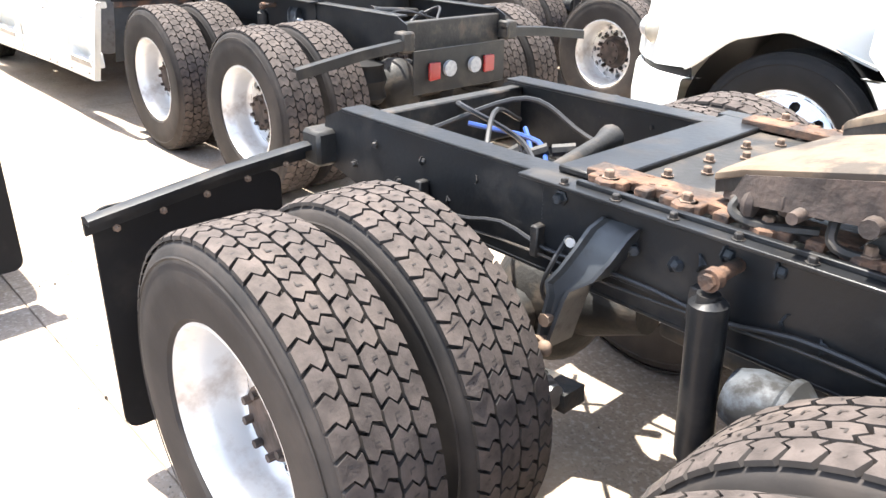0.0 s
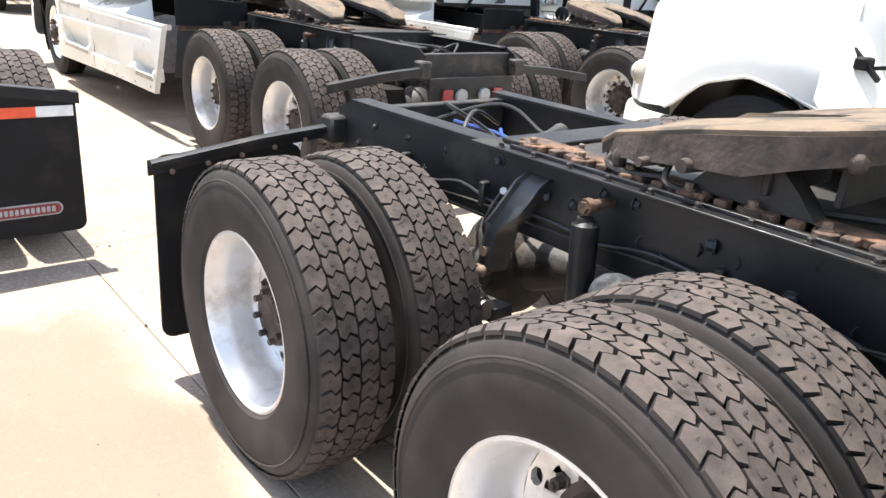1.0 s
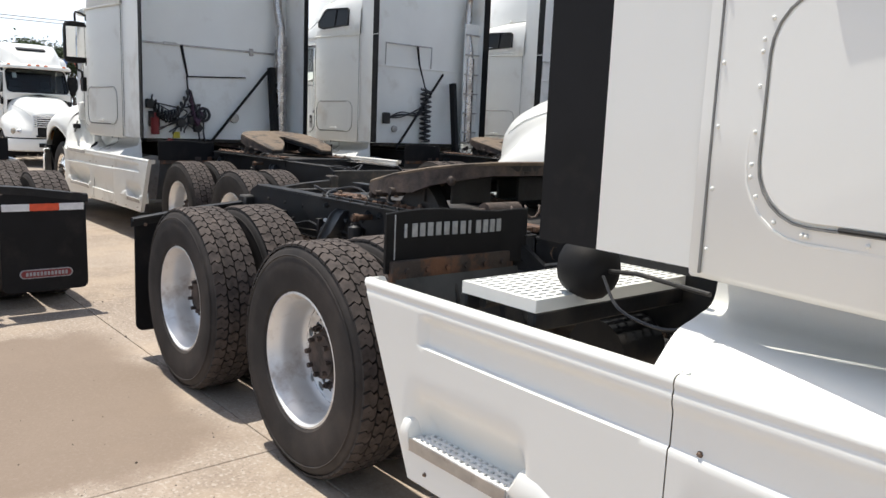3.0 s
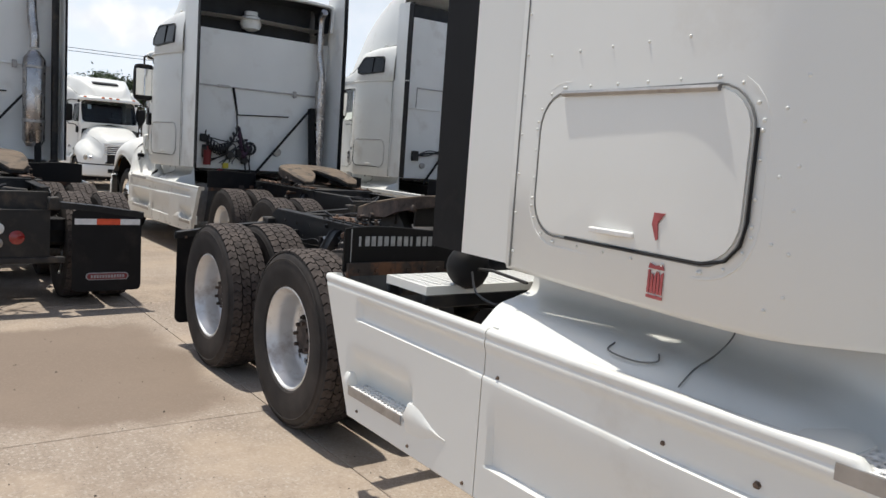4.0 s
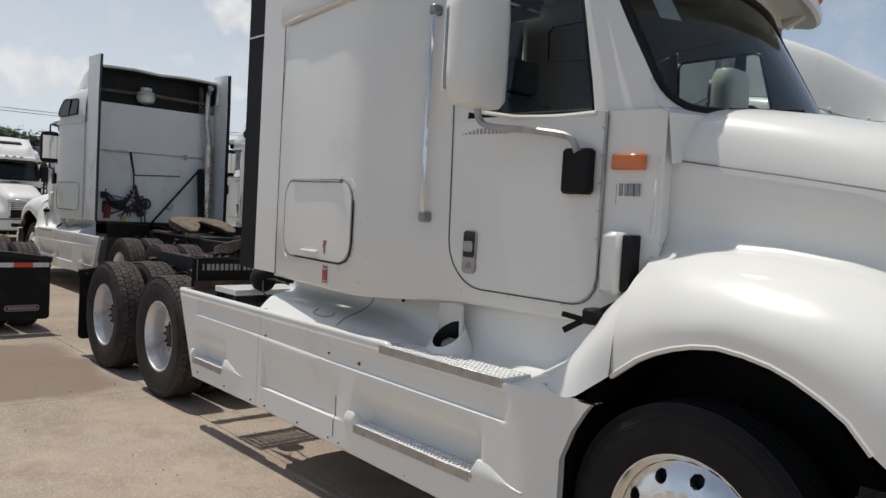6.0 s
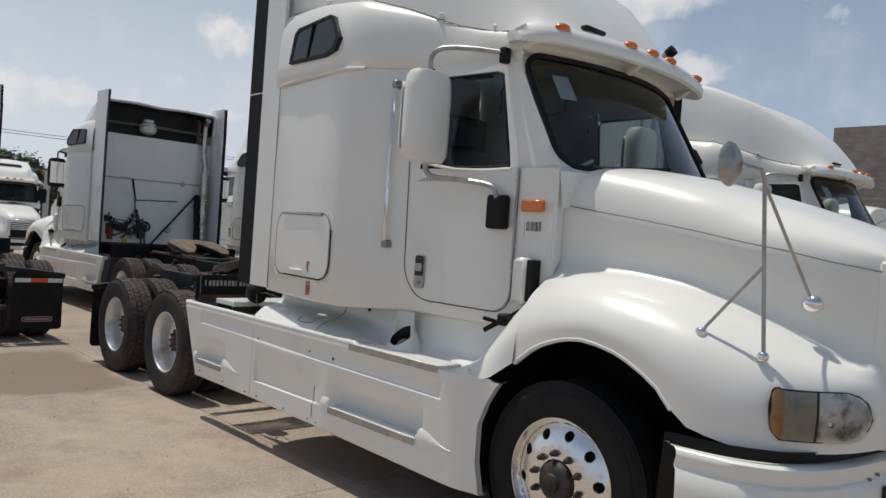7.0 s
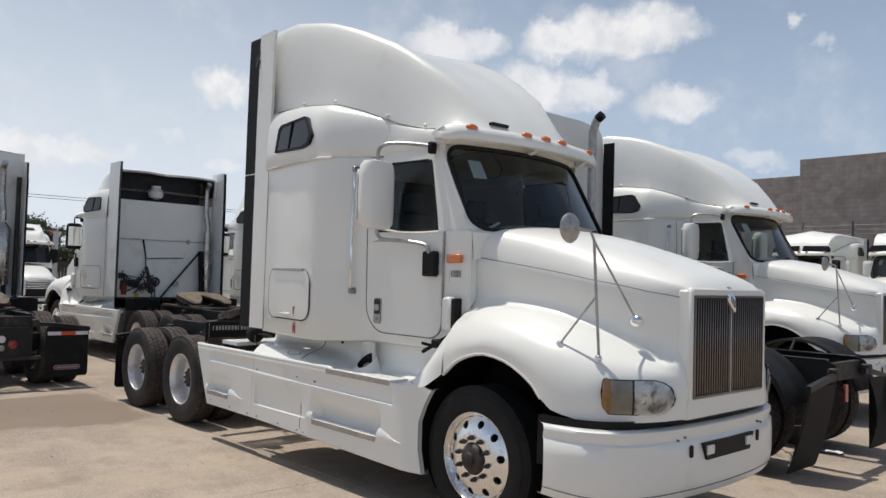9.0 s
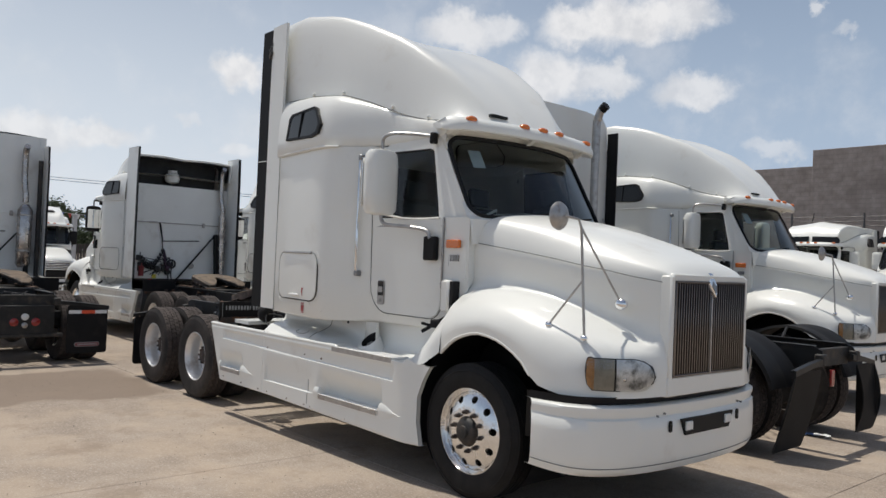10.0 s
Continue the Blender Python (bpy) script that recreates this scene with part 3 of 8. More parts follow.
def add_chassis(root, tail=-0.66, nose=7.3, flap="plain", lights="none", fine=False, bow=0.03):
    for side in (-1, 1):
        s = Shape()
        s.prism([(tail - 0.03, 0.99), (tail, 1.085), (tail + 0.09, 1.125), (nose, 1.125), (nose, 0.87), (tail + 0.25, 0.87), (tail, 0.93)], "y", side * 0.420, side * 0.430)
        s.box(tail + 0.09, nose, side * 0.345, side * 0.432, 1.118, 1.130, 0.003)
        s.box(tail + 0.25, nose, side * 0.345, side * 0.432, 0.865, 0.877, 0.003)
        part("frame_rail", s, BLACK, root, "glossy black painted steel frame rail")
        # mounting angle, rack and bolts of the sliding fifth wheel
        s = Shape().box(0.27, 2.06, side * 0.433, side * 0.502, 1.131, 1.141, 0.002)
        part("angle_strip", Shape().box(0.42, 2.04, side * 0.452, side * 0.468, 1.141, 1.153, 0.002), BLACK, root)
        part("rail_doubler", Shape().box(0.30, 2.05, side * 0.431, side * 0.439, 0.93, 1.130, 0.002), BLACK, root)
        part("mounting_angle", s, BLACK, root, "black steel mounting angle along the rail")
        s = Shape().box(0.40, 2.02, side * 0.335, side * 0.405, 1.141, 1.166, 0.003)
        for k in range(25):
            s.box(0.43 + 0.064 * k, 0.465 + 0.064 * k, side * 0.402, side * 0.438, 1.141, 1.164, 0.003)
        crust = random.Random(31 + side)
        for k in range(40):
            s.ball((crust.uniform(0.42, 2.0), side * crust.uniform(0.345, 0.41), 1.162), crust.uniform(0.006, 0.016), crust.uniform(0.006, 0.012), crust.uniform(0.004, 0.009), 6, 4)
        part("slider_rack", s, RUST, root, "rusty toothed slider rack")
        for k in range(9):
            x = 0.49 + 0.185 * k + crust.uniform(-0.01, 0.01)
            s = Shape().lathe([(0.034, -0.012), (0.032, 0.010), (0.026, 0.014), (0.001, 0.014)], (x, side * 0.425, 1.150), "z", 8)
            part("bolt_boss", s, RUST, root)
            put("bolt", BOLT, root, pose(x, side * 0.425, 1.163, 0, 0, 20 * k) @ Matrix.Scale(0.78, 4))
        wob = random.Random(4 + side)
        if fine:
            for k in range(12):
                put("bolt", BOLT_BLACK, root, pose(0.40 + 0.145 * k, side * 0.484, 1.141, 0, 0, 33 * k) @ Matrix.Scale(0.6, 4))
            for k in range(16):
                put("bolt", BOLT_WORN, root, pose(0.36 + 0.108 * k, side * 0.439, 1.085 - 0.062 * (k * 2 % 5 % 3), 90 * (1 if side < 0 else -1), 0, 20 * k) @ Matrix.Scale(0.85, 4))
                if k % 2:
                    put("bolt", BOLT_WORN, root, pose(0.41 + 0.108 * k, side * 0.439, 0.955 + 0.03 * (k % 4), 90 * (1 if side < 0 else -1), 0, 43 * k) @ Matrix.Scale(0.95, 4))
            for k in range(6):
                put("bolt", BOLT_BLACK, root, pose(tail + 0.16 + 0.11 * k, side * 0.430, 0.96 + 0.09 * (k % 2), 90 * (1 if side < 0 else -1), 0, 31 * k) @ Matrix.Scale(0.6, 4))
            # wiring loom and air line clipped along the rail
            for zz, rr, mt in ((0.955, 0.006, HOSE_BLACK), (0.93, 0.004, GRIMY)):
                pts = [(tail + 0.35 + 0.16 * k, side * (0.447 + wob.uniform(0, 0.012)), zz + wob.uniform(-0.022, 0.018)) for k in range(16)]
                part("wiring_loom", Shape().tube(smooth_path(pts, 3), rr, 6), mt, root)
            for k in range(5):
                part("loom_clip", Shape().box(tail + 0.5 + 0.45 * k, tail + 0.525 + 0.45 * k, side * 0.431, side * 0.468, 0.915, 1.0, 0.004), BLACKBOLT, root)
        # suspension hanger, a cast bracket with raised edges
        for x in (0.50, 1.86):
            s = Shape()
            rows = []
            for z, xa, xb, d in ((1.075, 0.0, 0.09, 0.012), (1.05, -0.015, 0.082, 0.040), (1.0, -0.035, 0.062, 0.058), (0.94, -0.065, 0.028, 0.072), (0.895, -0.095, -0.030, 0.082), (0.865, -0.085, -0.042, 0.084), (0.79, -0.098, -0.062, 0.086), (0.72, -0.108, -0.080, 0.088)):
                y, thick = 0.432 + d, 0.010
                rows.append([(x + xa - 0.004, side * 0.432, z), (x + xa - 0.006, side * (y + 0.014), z + 0.006), (x + xa + 0.004, side * (y + 0.015), z + 0.006), (x + xa + thick, side * y, z), ((2 * x + xa + xb) / 2, side * (y - 0.004), z), (x + xb - thick, side * y, z), (x + xb - 0.004, side * (y + 0.015), z + 0.006), (x + xb + 0.006, side * (y + 0.014), z + 0.006), (x + xb + 0.004, side * 0.432, z)])
            s.rings(rows, False)
            part("suspension_hanger", s, BLACK_LIT, root, "black folded suspension hanger, lightened for its lit face")
            s = Shape().tube([(x - 0.09, side * 0.48, 0.80), (x - 0.09, side * 0.535, 0.80)], 0.018, 8).tube([(x - 0.10, side * 0.50, 0.73), (x - 0.10, side * 0.545, 0.73)], 0.024, 8).ball((x - 0.06, side * 0.56, 0.745), 0.022, 0.018, 0.022, 8, 5)
            part("spring_shackle", s, RUSTBOLT, root, "rusty shackle bolts")
            for k in range(5 if fine else 0):
                part("shackle_leaf", Shape().lathe([(0.001, -0.006), (0.036, -0.006), (0.036, 0.006), (0.001, 0.006)], (x - 0.085 + 0.016 * k, side * 0.565, 0.655 - 0.008 * k), "x", 12), STEEL, root, "bare steel shackle plate" if k == 0 else "")
            part("air_line", Shape().tube(smooth_path([(x - 0.10, side * 0.45, 1.0), (x - 0.105, side * 0.50, 0.94), (x - 0.13, side * 0.50, 0.86), (x - 0.12, side * 0.46, 0.78)], 5), 0.006, 6), HOSE_BLACK, root)
            part("hose_fitting", Shape().tube([(x - 0.085, side * 0.47, 1.0), (x - 0.055, side * 0.50, 1.01)], 0.012, 8), STEEL, root)
        for x in (0.825,):
            s = Shape().tube([(x, side * 0.43, 1.07), (x, side * 0.56, 1.07)], 0.016, 10).tube([(x, side * 0.530, 1.07), (x, side * 0.556, 1.07)], 0.024, 12).tube([(x, side * 0.55, 1.07), (x, side * 0.566, 1.07)], 0.017, 6)
            part("shock_mount", s, RUST, root, "rusty shock absorber bolt")
            s = Shape().tube([(x, side * 0.545, 1.04), (x + 0.001, side * 0.545, 1.0)], 0.024, 12).tube([(x + 0.001, side * 0.545, 1.025), (x + 0.003, side * 0.545, 1.02), (x + 0.022, side * 0.540, 0.66)], [0.030, 0.040, 0.040], 16).tube([(x + 0.022, side * 0.540, 0.66), (x + 0.034, side * 0.538, 0.46)], 0.031, 12)
            part("shock_absorber", s, BLACK, root, "black tubular shock absorber")
        for x in (0.0, 1.38):
            s = Shape()
            s.lathe([(0.001, -0.13), (0.11, -0.13), (0.14, -0.09), (0.125, -0.03), (0.145, 0.02), (0.125, 0.08), (0.13, 0.12), (0.001, 0.13)], (x - 0.32 if x < 1 else x + 0.33, side * 0.50, 0.70), "z", 18)
            part("air_spring", s, FLAP, root, "black rubber air spring")
            s = Shape()
            s.lathe([(0.001, -0.09), (0.07, -0.09), (0.085, -0.02), (0.085, 0.02), (0.07, 0.10), (0.001, 0.11)], (x + 0.24, side * 0.50, 0.58), "x", 16)
            s.tube([(x + 0.15, side * 0.5, 0.58), (x + 0.02, side * 0.52, 0.60)], 0.015, 6)
            part("brake_chamber", s, GRIMY, root)
            s = Shape()
            bar(s, (x - 0.45, side * 0.5, 0.52), (x + 0.5, side * 0.5, 0.60), 0.08, 0.05)
            part("trailing_arm", s, GRIMY, root)
        # mud flap and its hanger
        s = Shape()
        reach = 1.0 if bow > 0 else 0.92 if side > 0 else 0.78
        pts = [(side * y * reach, z) for y, z in ((0.40, 1.00), (0.80, 0.965), (1.235, 0.905))]
        s.rings([[(tail - 0.045, y, z - 0.045), (tail - 0.045, y, z + 0.012), (tail - 0.015, y, z + 0.020), (tail + 0.012, y, z + 0.012), (tail + 0.012, y, z - 0.004), (tail - 0.03, y, z - 0.004), (tail - 0.03, y, z - 0.045)] for y, z in pts], True, True, True)
        hanger = part("flap_hanger", s, BLACK, root, "black folded steel mud flap hanger")
        s = Shape().box(tail - 0.05, tail + 0.05, side * 0.40, side * 0.50, 0.93, 1.05, 0.012)
        part("hanger_bracket", s, GRIMY, root)
        for k in range(5 if fine else 0):
            put("bolt", BOLT, root, pose(tail + 0.008, side * (0.60 + 0.14 * k), 0.955 - 0.019 * k, 0, 90, 0) @ Matrix.Scale(0.5, 4))
        if flap != "none":
            s = Shape()
            if bow > 0:
                outl = rounded(0.60, 1.215, 0.17, 0.935, 0.05, 4)
                sway = lambda v: -bow * (0.9 - v) ** 2
            else:
                outl = [(u * (1 + (0.10 if side > 0 else -0.05) * ((0.9 - v) / 0.8) ** 2), v) for u, v in (rounded(0.53, 1.13, 0.08, 0.90, 0.03, 4) if side > 0 else rounded(0.42, 0.95, 0.14, 0.90, 0.03, 4))]
                high = [outl[0]]
                for a, b in zip(outl, outl[1:] + outl[:1]):
                    high += [(a[0] + (b[0] - a[0]) * k / 8, a[1] + (b[1] - a[1]) * k / 8) for k in range(1, 9)] if abs(a[1] - b[1]) > 0.3 else [b]
                outl = high[:-1]
                sway = lambda v: -bow * max(0.0, (0.9 - v) / 0.8) ** 1.6 if side > 0 else 0.55 * bow * math.sin(math.pi * min(1.0, max(0.0, (0.9 - v) / 0.8)))
            s.rings([[(tail - 0.030 - d + sway(v), side * u, v) for u, v in outl] for d in (0.0, 0.012)], True, True, True)
            fl = part("mud_flap", s, FLAP, root, "black rubber mud flap with a red and white reflective strip" if flap == "striped" else "plain black rubber mud flap")
            if flap == "striped":
                for a, b, mt in ((0.62, 0.81, REFLECT_WHITE), (0.81, 1.02, REFLECT_RED), (1.02, 1.20, REFLECT_WHITE)):
                    part("reflective_strip", Shape().box(tail - 0.049, tail - 0.040, side * a, side * b, 0.80, 0.855, 0.001), mt, fl)
                s = Shape()
                s.prism(rounded(side * 0.91 - 0.19, side * 0.91 + 0.19, 0.275, 0.345, 0.034, 5), "x", tail - 0.060, tail - 0.050)
                badge = part("badge_plate", s, LETTER, fl, "grey rounded badge outline")
                s = Shape()
                s.prism(rounded(side * 0.91 - 0.18, side * 0.91 + 0.18, 0.283, 0.337, 0.027, 5), "x", tail - 0.064, tail - 0.058)
                part("badge_field", s, BADGE_RED, fl, "maroon badge field")
                for k in range(12):
                    part("badge_bar", Shape().box(tail - 0.067, tail - 0.062, side * 0.91 - 0.15 + 0.0255 * k, side * 0.91 - 0.133 + 0.0255 * k, 0.295, 0.325, 0.001), LETTER, fl)
    # crossmembers, axles, piping
    s = Shape().box(0.31, 0.46, -0.40, 0.40, 1.132, 1.150, 0.004).box(0.31, 0.325, -0.40, 0.40, 1.05, 1.132, 0.003)
    part("cross_plate", s, BLACK, root, "grey-black crossmember plate between the rails")
    part("cross_plate", Shape().box(1.90, 1.99, -0.42, 0.42, 1.132, 1.150, 0.004), BLACK_LIT, root)
    part("cross_tube", Shape().tube([(2.22, -0.42, 1.07), (2.22, 0.42, 1.07)], 0.045, 12), BLACK, root, "black tubular crossmember")
    part("air_hose", Shape().tube(smooth_path([(2.05, -0.3, 1.08), (2.3, -0.1, 1.02), (2.5, 0.05, 1.05), (2.9, -0.05, 1.0)], 6), 0.010, 6), HOSE_GREEN, root)
    for side in (-1, 1):
        for x, z, big in () if not fine else ((2.06, 1.075, 1.25), (2.17, 1.075, 1.25), (2.12, 1.01, 1.0), (2.30, 1.03, 0.8), (2.42, 0.96, 0.8)):
            put("bolt", BOLT, root, pose(x, side * 0.431, z, 90 * (1 if side < 0 else -1), 0, 90 * x) @ Matrix.Scale(big, 4))
        rod = Shape().tube([(2.14, side * 0.46, 1.02), (2.28, side * 0.52, 1.055), (2.34, side * 0.54, 1.06), (2.40, side * 0.54, 1.05)], 0.010, 7)
        part("deck_stay", rod, BLACK_LIT, root, "thin bent stay rod")
    part("slider_base", Shape().box(0.46, 1.93, -0.335, 0.335, 1.120, 1.136, 0.003), GRIMY, root, "dirty black slider base plate")
    for k in range(6 if fine else 0):
        put("bolt", BOLT, root, pose(0.52 + 0.05 * (k % 2), -0.24 + 0.096 * k, 1.138) @ Matrix.Scale(0.7, 4))
    for x in (tail + 0.08, 2.6, 4.4):
        s = Shape().box(x - 0.03, x + 0.03, -0.42, 0.42, 0.90, 1.09, 0.006)
        part("crossmember", s, GRIMY, root)
    s = Shape()
    for x in (0.0, 1.38):
        s2 = Shape().tube([(x, -0.62, TYRE_R), (x, 0.62, TYRE_R)], 0.085, 16).ball((x, 0, TYRE_R), 0.20, 0.19, 0.23, 16, 10).tube([(x + 0.1, 0, 0.56), (x + 0.38, 0, 0.62)], [0.13, 0.07], 14)
        part("drive_axle", s2, GRIMY, root, "greasy black drive axle with differential")
    part("drive_shaft", Shape().tube([(0.45, 0, 0.62), (0.95, 0, 0.60)], 0.05, 12), GRIMY, root)
    part("drive_shaft", Shape().tube([(1.75, 0, 0.64), (5.2, 0, 0.72)], 0.055, 12), GRIMY, root)
    s = Shape()
    s.tube([(6.40, -0.95, 0.50), (6.40, -0.5, 0.46), (6.40, 0.5, 0.46), (6.40, 0.95, 0.50)], 0.06, 10)
    part("front_axle", s, GRIMY, root)
    for mat, path in ((HOSE_BLUE, [(-0.42, 0.0, 1.04), (-0.2, 0.12, 1.0), (0.0, -0.05, 0.96), (0.25, -0.12, 0.98)]), (HOSE_BLUE, [(-0.35, 0.22, 1.0), (-0.1, 0.05, 0.93), (0.2, 0.12, 0.95)]),
                      (HOSE_BLACK, [(-0.55, 0.1, 1.06), (-0.35, -0.1, 1.13), (-0.18, 0.02, 1.02), (0.1, -0.2, 0.97)]), (HOSE_BLACK, [(-0.5, -0.12, 1.02), (-0.32, 0.18, 1.12), (-0.1, 0.25, 1.02), (0.2, 0.28, 0.93)]), (HOSE_BLACK, [(-0.45, 0.3, 1.0), (-0.3, 0.0, 1.1), (-0.05, -0.3, 0.95)])):
        part("air_hose", Shape().tube(smooth_path(path, 6), 0.009, 6), mat, root)
    s = Shape().tube([(0.16, -0.34, 1.03), (0.10, 0.06, 1.07), (0.08, 0.14, 1.07)], [0.028, 0.028, 0.045], 12)
    part("torque_rod", s, GRIMY, root, "grey steel torque rod")
    for k in range(7 if fine else 3):
        s = Shape().tube([(-0.42 + 0.06 * k, -0.25 + 0.07 * k, 0.95 + 0.02 * (k % 3)), (-0.36 + 0.06 * k, -0.2 + 0.07 * k, 1.0)], 0.022, 8)
        part("brake_valve", s, GRIMY, root, "dusty brake valve")
    for side in (-1, 1):
        s = Shape().lathe([(0.001, -0.10), (0.055, -0.10), (0.07, -0.06), (0.07, 0.0), (0.082, 0.01), (0.082, 0.025), (0.06, 0.05), (0.05, 0.09), (0.001, 0.10)], (1.0, side * 0.53, 0.84), "x", 18)
        part("brake_chamber", s, CHAMBER, root, "worn blue-grey brake chamber")
    add_fifth_wheel(root, fine)
    if lights == "square":
        part("light_plate", Shape().box(tail - 0.03, tail - 0.015, -0.40, 0.40, 0.66, 0.93, 0.006), BLACK, root, "black tail light plate")
        for y, mt, nm in ((-0.24, RED, "tail_light"), (-0.11, LETTER, "reverse_light"), (0.24, RED, "tail_light"), (0.11, LETTER, "reverse_light")):
            sh = Shape().box(tail - 0.055, tail - 0.03, y - 0.045, y + 0.045, 0.74, 0.85, 0.012) if mt is RED else Shape().tube([(tail - 0.03, y, 0.80), (tail - 0.055, y, 0.80)], 0.05, 18)
            part(nm, sh, mt, root)
    if lights == "round":
        part("light_plate", Shape().box(tail - 0.03, tail - 0.012, -0.42, 0.42, 0.50, 0.93, 0.006), BLACK, root, "black tail light plate")
        for y, z, r, mt, nm in ((-0.15, 0.68, 0.055, RED, "tail_light"), (0.15, 0.68, 0.055, RED, "tail_light"), (0.0, 0.76, 0.045, LENS, "reverse_light"), (0.0, 0.63, 0.035, STEEL, "plate_lamp")):
            part(nm, Shape().lathe([(r + 0.008, -0.012), (r + 0.008, 0.02), (r, 0.022), (r * 0.6, 0.034), (0.001, 0.036)], (tail - 0.03, y, z), "x", 20, -1), mt, root)
        s = Shape().box(tail - 0.04, tail + 0.02, -0.55, 0.55, 0.44, 0.50, 0.01)
        part("rear_bumper_bar", s, GRIMY, root)


def add_fifth_wheel(root, fine):
    half = [(1.22, 0.04), (1.00, 0.09), (0.84, 0.16), (0.72, 0.25), (0.715, 0.38), (0.80, 0.435), (1.05, 0.46), (1.34, 0.45), (1.47, 0.37), (1.54, 0.22), (1.56, 0.06)]
    plan = half + [(x, -y) for x, y in half[::-1]]

    def tilt(x, y, z):
        drop = 0.0 if x > 0.85 else (0.85 - x) * 0.30
        return (x, y, 1.225 + (x - 0.72) * 0.175 + z - drop)
    s = Shape()
    part("plate_underside", Shape().rings([[tilt(1.19 + (x - 1.19) * g, y * g, z) for x, y in plan] for z, g in ((-0.002, 0.995), (0.026, 1.0))], True, True, True), EDGE, root, "black cast underside of the fifth wheel")
    rows = [(0.027, 1.0), (0.030, 1.004), (0.042, 1.004), (0.048, 0.985)]
    s.rings([[tilt(1.19 + (x - 1.19) * g, y * g, z) for x, y in plan] for z, g in rows], True, True, True)
    part("fifth_wheel_plate", s, GREASE, root, "tan grease-caked fifth wheel plate, tilted")
    for side in (-1, 1):
        s = Shape()
        edge = ((0.735, 0.375, 0.015), (0.80, 0.428, 0.03), (1.05, 0.452, 0.055), (1.20, 0.452, 0.07), (1.34, 0.442, 0.045), (1.465, 0.363, 0.035), (1.535, 0.215, 0.022), (1.552, 0.02, 0.025))
        s.rings([[tilt(x + 0.008, side * (y + 0.014), 0.030), tilt(x + 0.008, side * (y + 0.014), -d), tilt(x - 0.01, side * (y - 0.02), -d), tilt(x - 0.01, side * (y - 0.02), 0.030)] for x, y, d in edge], True, True, True)
        part("plate_skirt", s, HUBDIRT, root, "dirty brown cast edge of the fifth wheel plate")
        for x in (0.95, 1.25, 1.4):
            part("plate_rib", Shape().box(x - 0.01, x + 0.01, side * 0.1, side * (0.42 if x < 1.3 else 0.36), 1.20, 1.21 + (x - 0.72) * 0.175, 0.003), EDGE, root)
    lumps = random.Random(12)
    for k in range(16 if fine else 6):
        x, sd = lumps.uniform(0.78, 1.45), 1 if k % 2 else -1
        y = lumps.uniform(0.30, 0.44)
        px, py, pz = tilt(x, sd * y, -lumps.uniform(0.02, 0.05))
        s = Shape().ball((px, py, pz), lumps.uniform(0.015, 0.045), lumps.uniform(0.012, 0.028), lumps.uniform(0.012, 0.035), 8, 5)
        part("grease_lump", s, HUBDIRT if k % 3 else GREASE, root)
    for sd in (-1, 1):
        part("release_hose", Shape().tube(smooth_path([(0.98, sd * 0.42, 1.22), (1.0, sd * 0.45, 1.17), (1.10, sd * 0.40, 1.155), (1.3, sd * 0.30, 1.16), (1.5, sd * 0.22, 1.17)], 5), 0.010, 6), GRIMY, root)
    for side in (-1, 1):
        s = Shape()
        s.prism([(1.00, 1.14), (1.40, 1.14), (1.33, 1.22), (1.26, 1.285), (1.16, 1.285), (1.08, 1.22)], "y", side * 0.34, side * 0.405)
        part("pivot_bracket", s, EDGE, root, "dirty cast pivot bracket")
        for px, pz, pr in ((0.93, 1.215, 0.020), (1.06, 1.235, 0.030)):
            part("grease_pin", Shape().tube([(px, side * 0.40, pz), (px, side * 0.492, pz)], [pr * 0.8, pr * 0.6], 10), HUBDIRT, root)
        s = Shape().tube(smooth_path([(0.80, side * 0.40, 1.215), (0.79, side * 0.44, 1.18), (0.85, side * 0.44, 1.165), (0.95, side * 0.40, 1.17)], 5), 0.010, 6)
        part("release_hook", s, GRIMY, root)
    s = Shape().tube([(1.62, -0.12, 1.185), (1.62, -0.34, 1.185)], 0.042, 14).tube([(1.62, -0.34, 1.185), (1.62, -0.42, 1.185)], 0.018, 8)
    part("air_cylinder", s, HUBDIRT, root, "grimy steel release cylinder")
    coil = [(1.74 + 0.02 * math.cos(t * 0.9), -0.30 + 0.0135 * t, 1.19 + 0.03 * math.sin(t * 0.9)) for t in range(0, 46)]
    part("coil_spring", Shape().tube(coil, 0.006, 5), HUBDIRT, root, "coiled release spring")


# ---- cab, sleeper and hood ----
SIDE = [(3.25, 1.17), (3.6, 1.225), (4.15, 1.295), (4.34, 1.302), (4.42, 1.285), (4.50, 1.245), (4.74, 1.085), (4.80, 1.055), (4.90, 1.02), (5.75, 0.955), (6.05, 0.915)]


def side_y(x, z=2.0):
    return lerp(x, SIDE) - (max(0.0, z - 2.24) * 0.09 if x > 4.85 else 0.0)


def on_side(outline, side, proud):
    """Lays an outline of (x, z) pairs on the cab's side, proud of it."""
    return [(x, side * (side_y(x, z) + proud), z) for x, z in outline]


def patch(s, outline, side, proud, thick):
    a, b = on_side(outline, side, proud), on_side(outline, side, proud - thick)
    mid = (sum(p[0] for p in outline) / len(outline), sum(p[1] for p in outline) / len(outline))
    inner = [[(mid[0] + (x - mid[0]) * k, mid[1] + (z - mid[1]) * k) for x, z in outline] for k in (0.75, 0.5, 0.25, 0.02)]
    s.rings([b, a] + [on_side(o, side, proud) for o in inner], True, False, True)


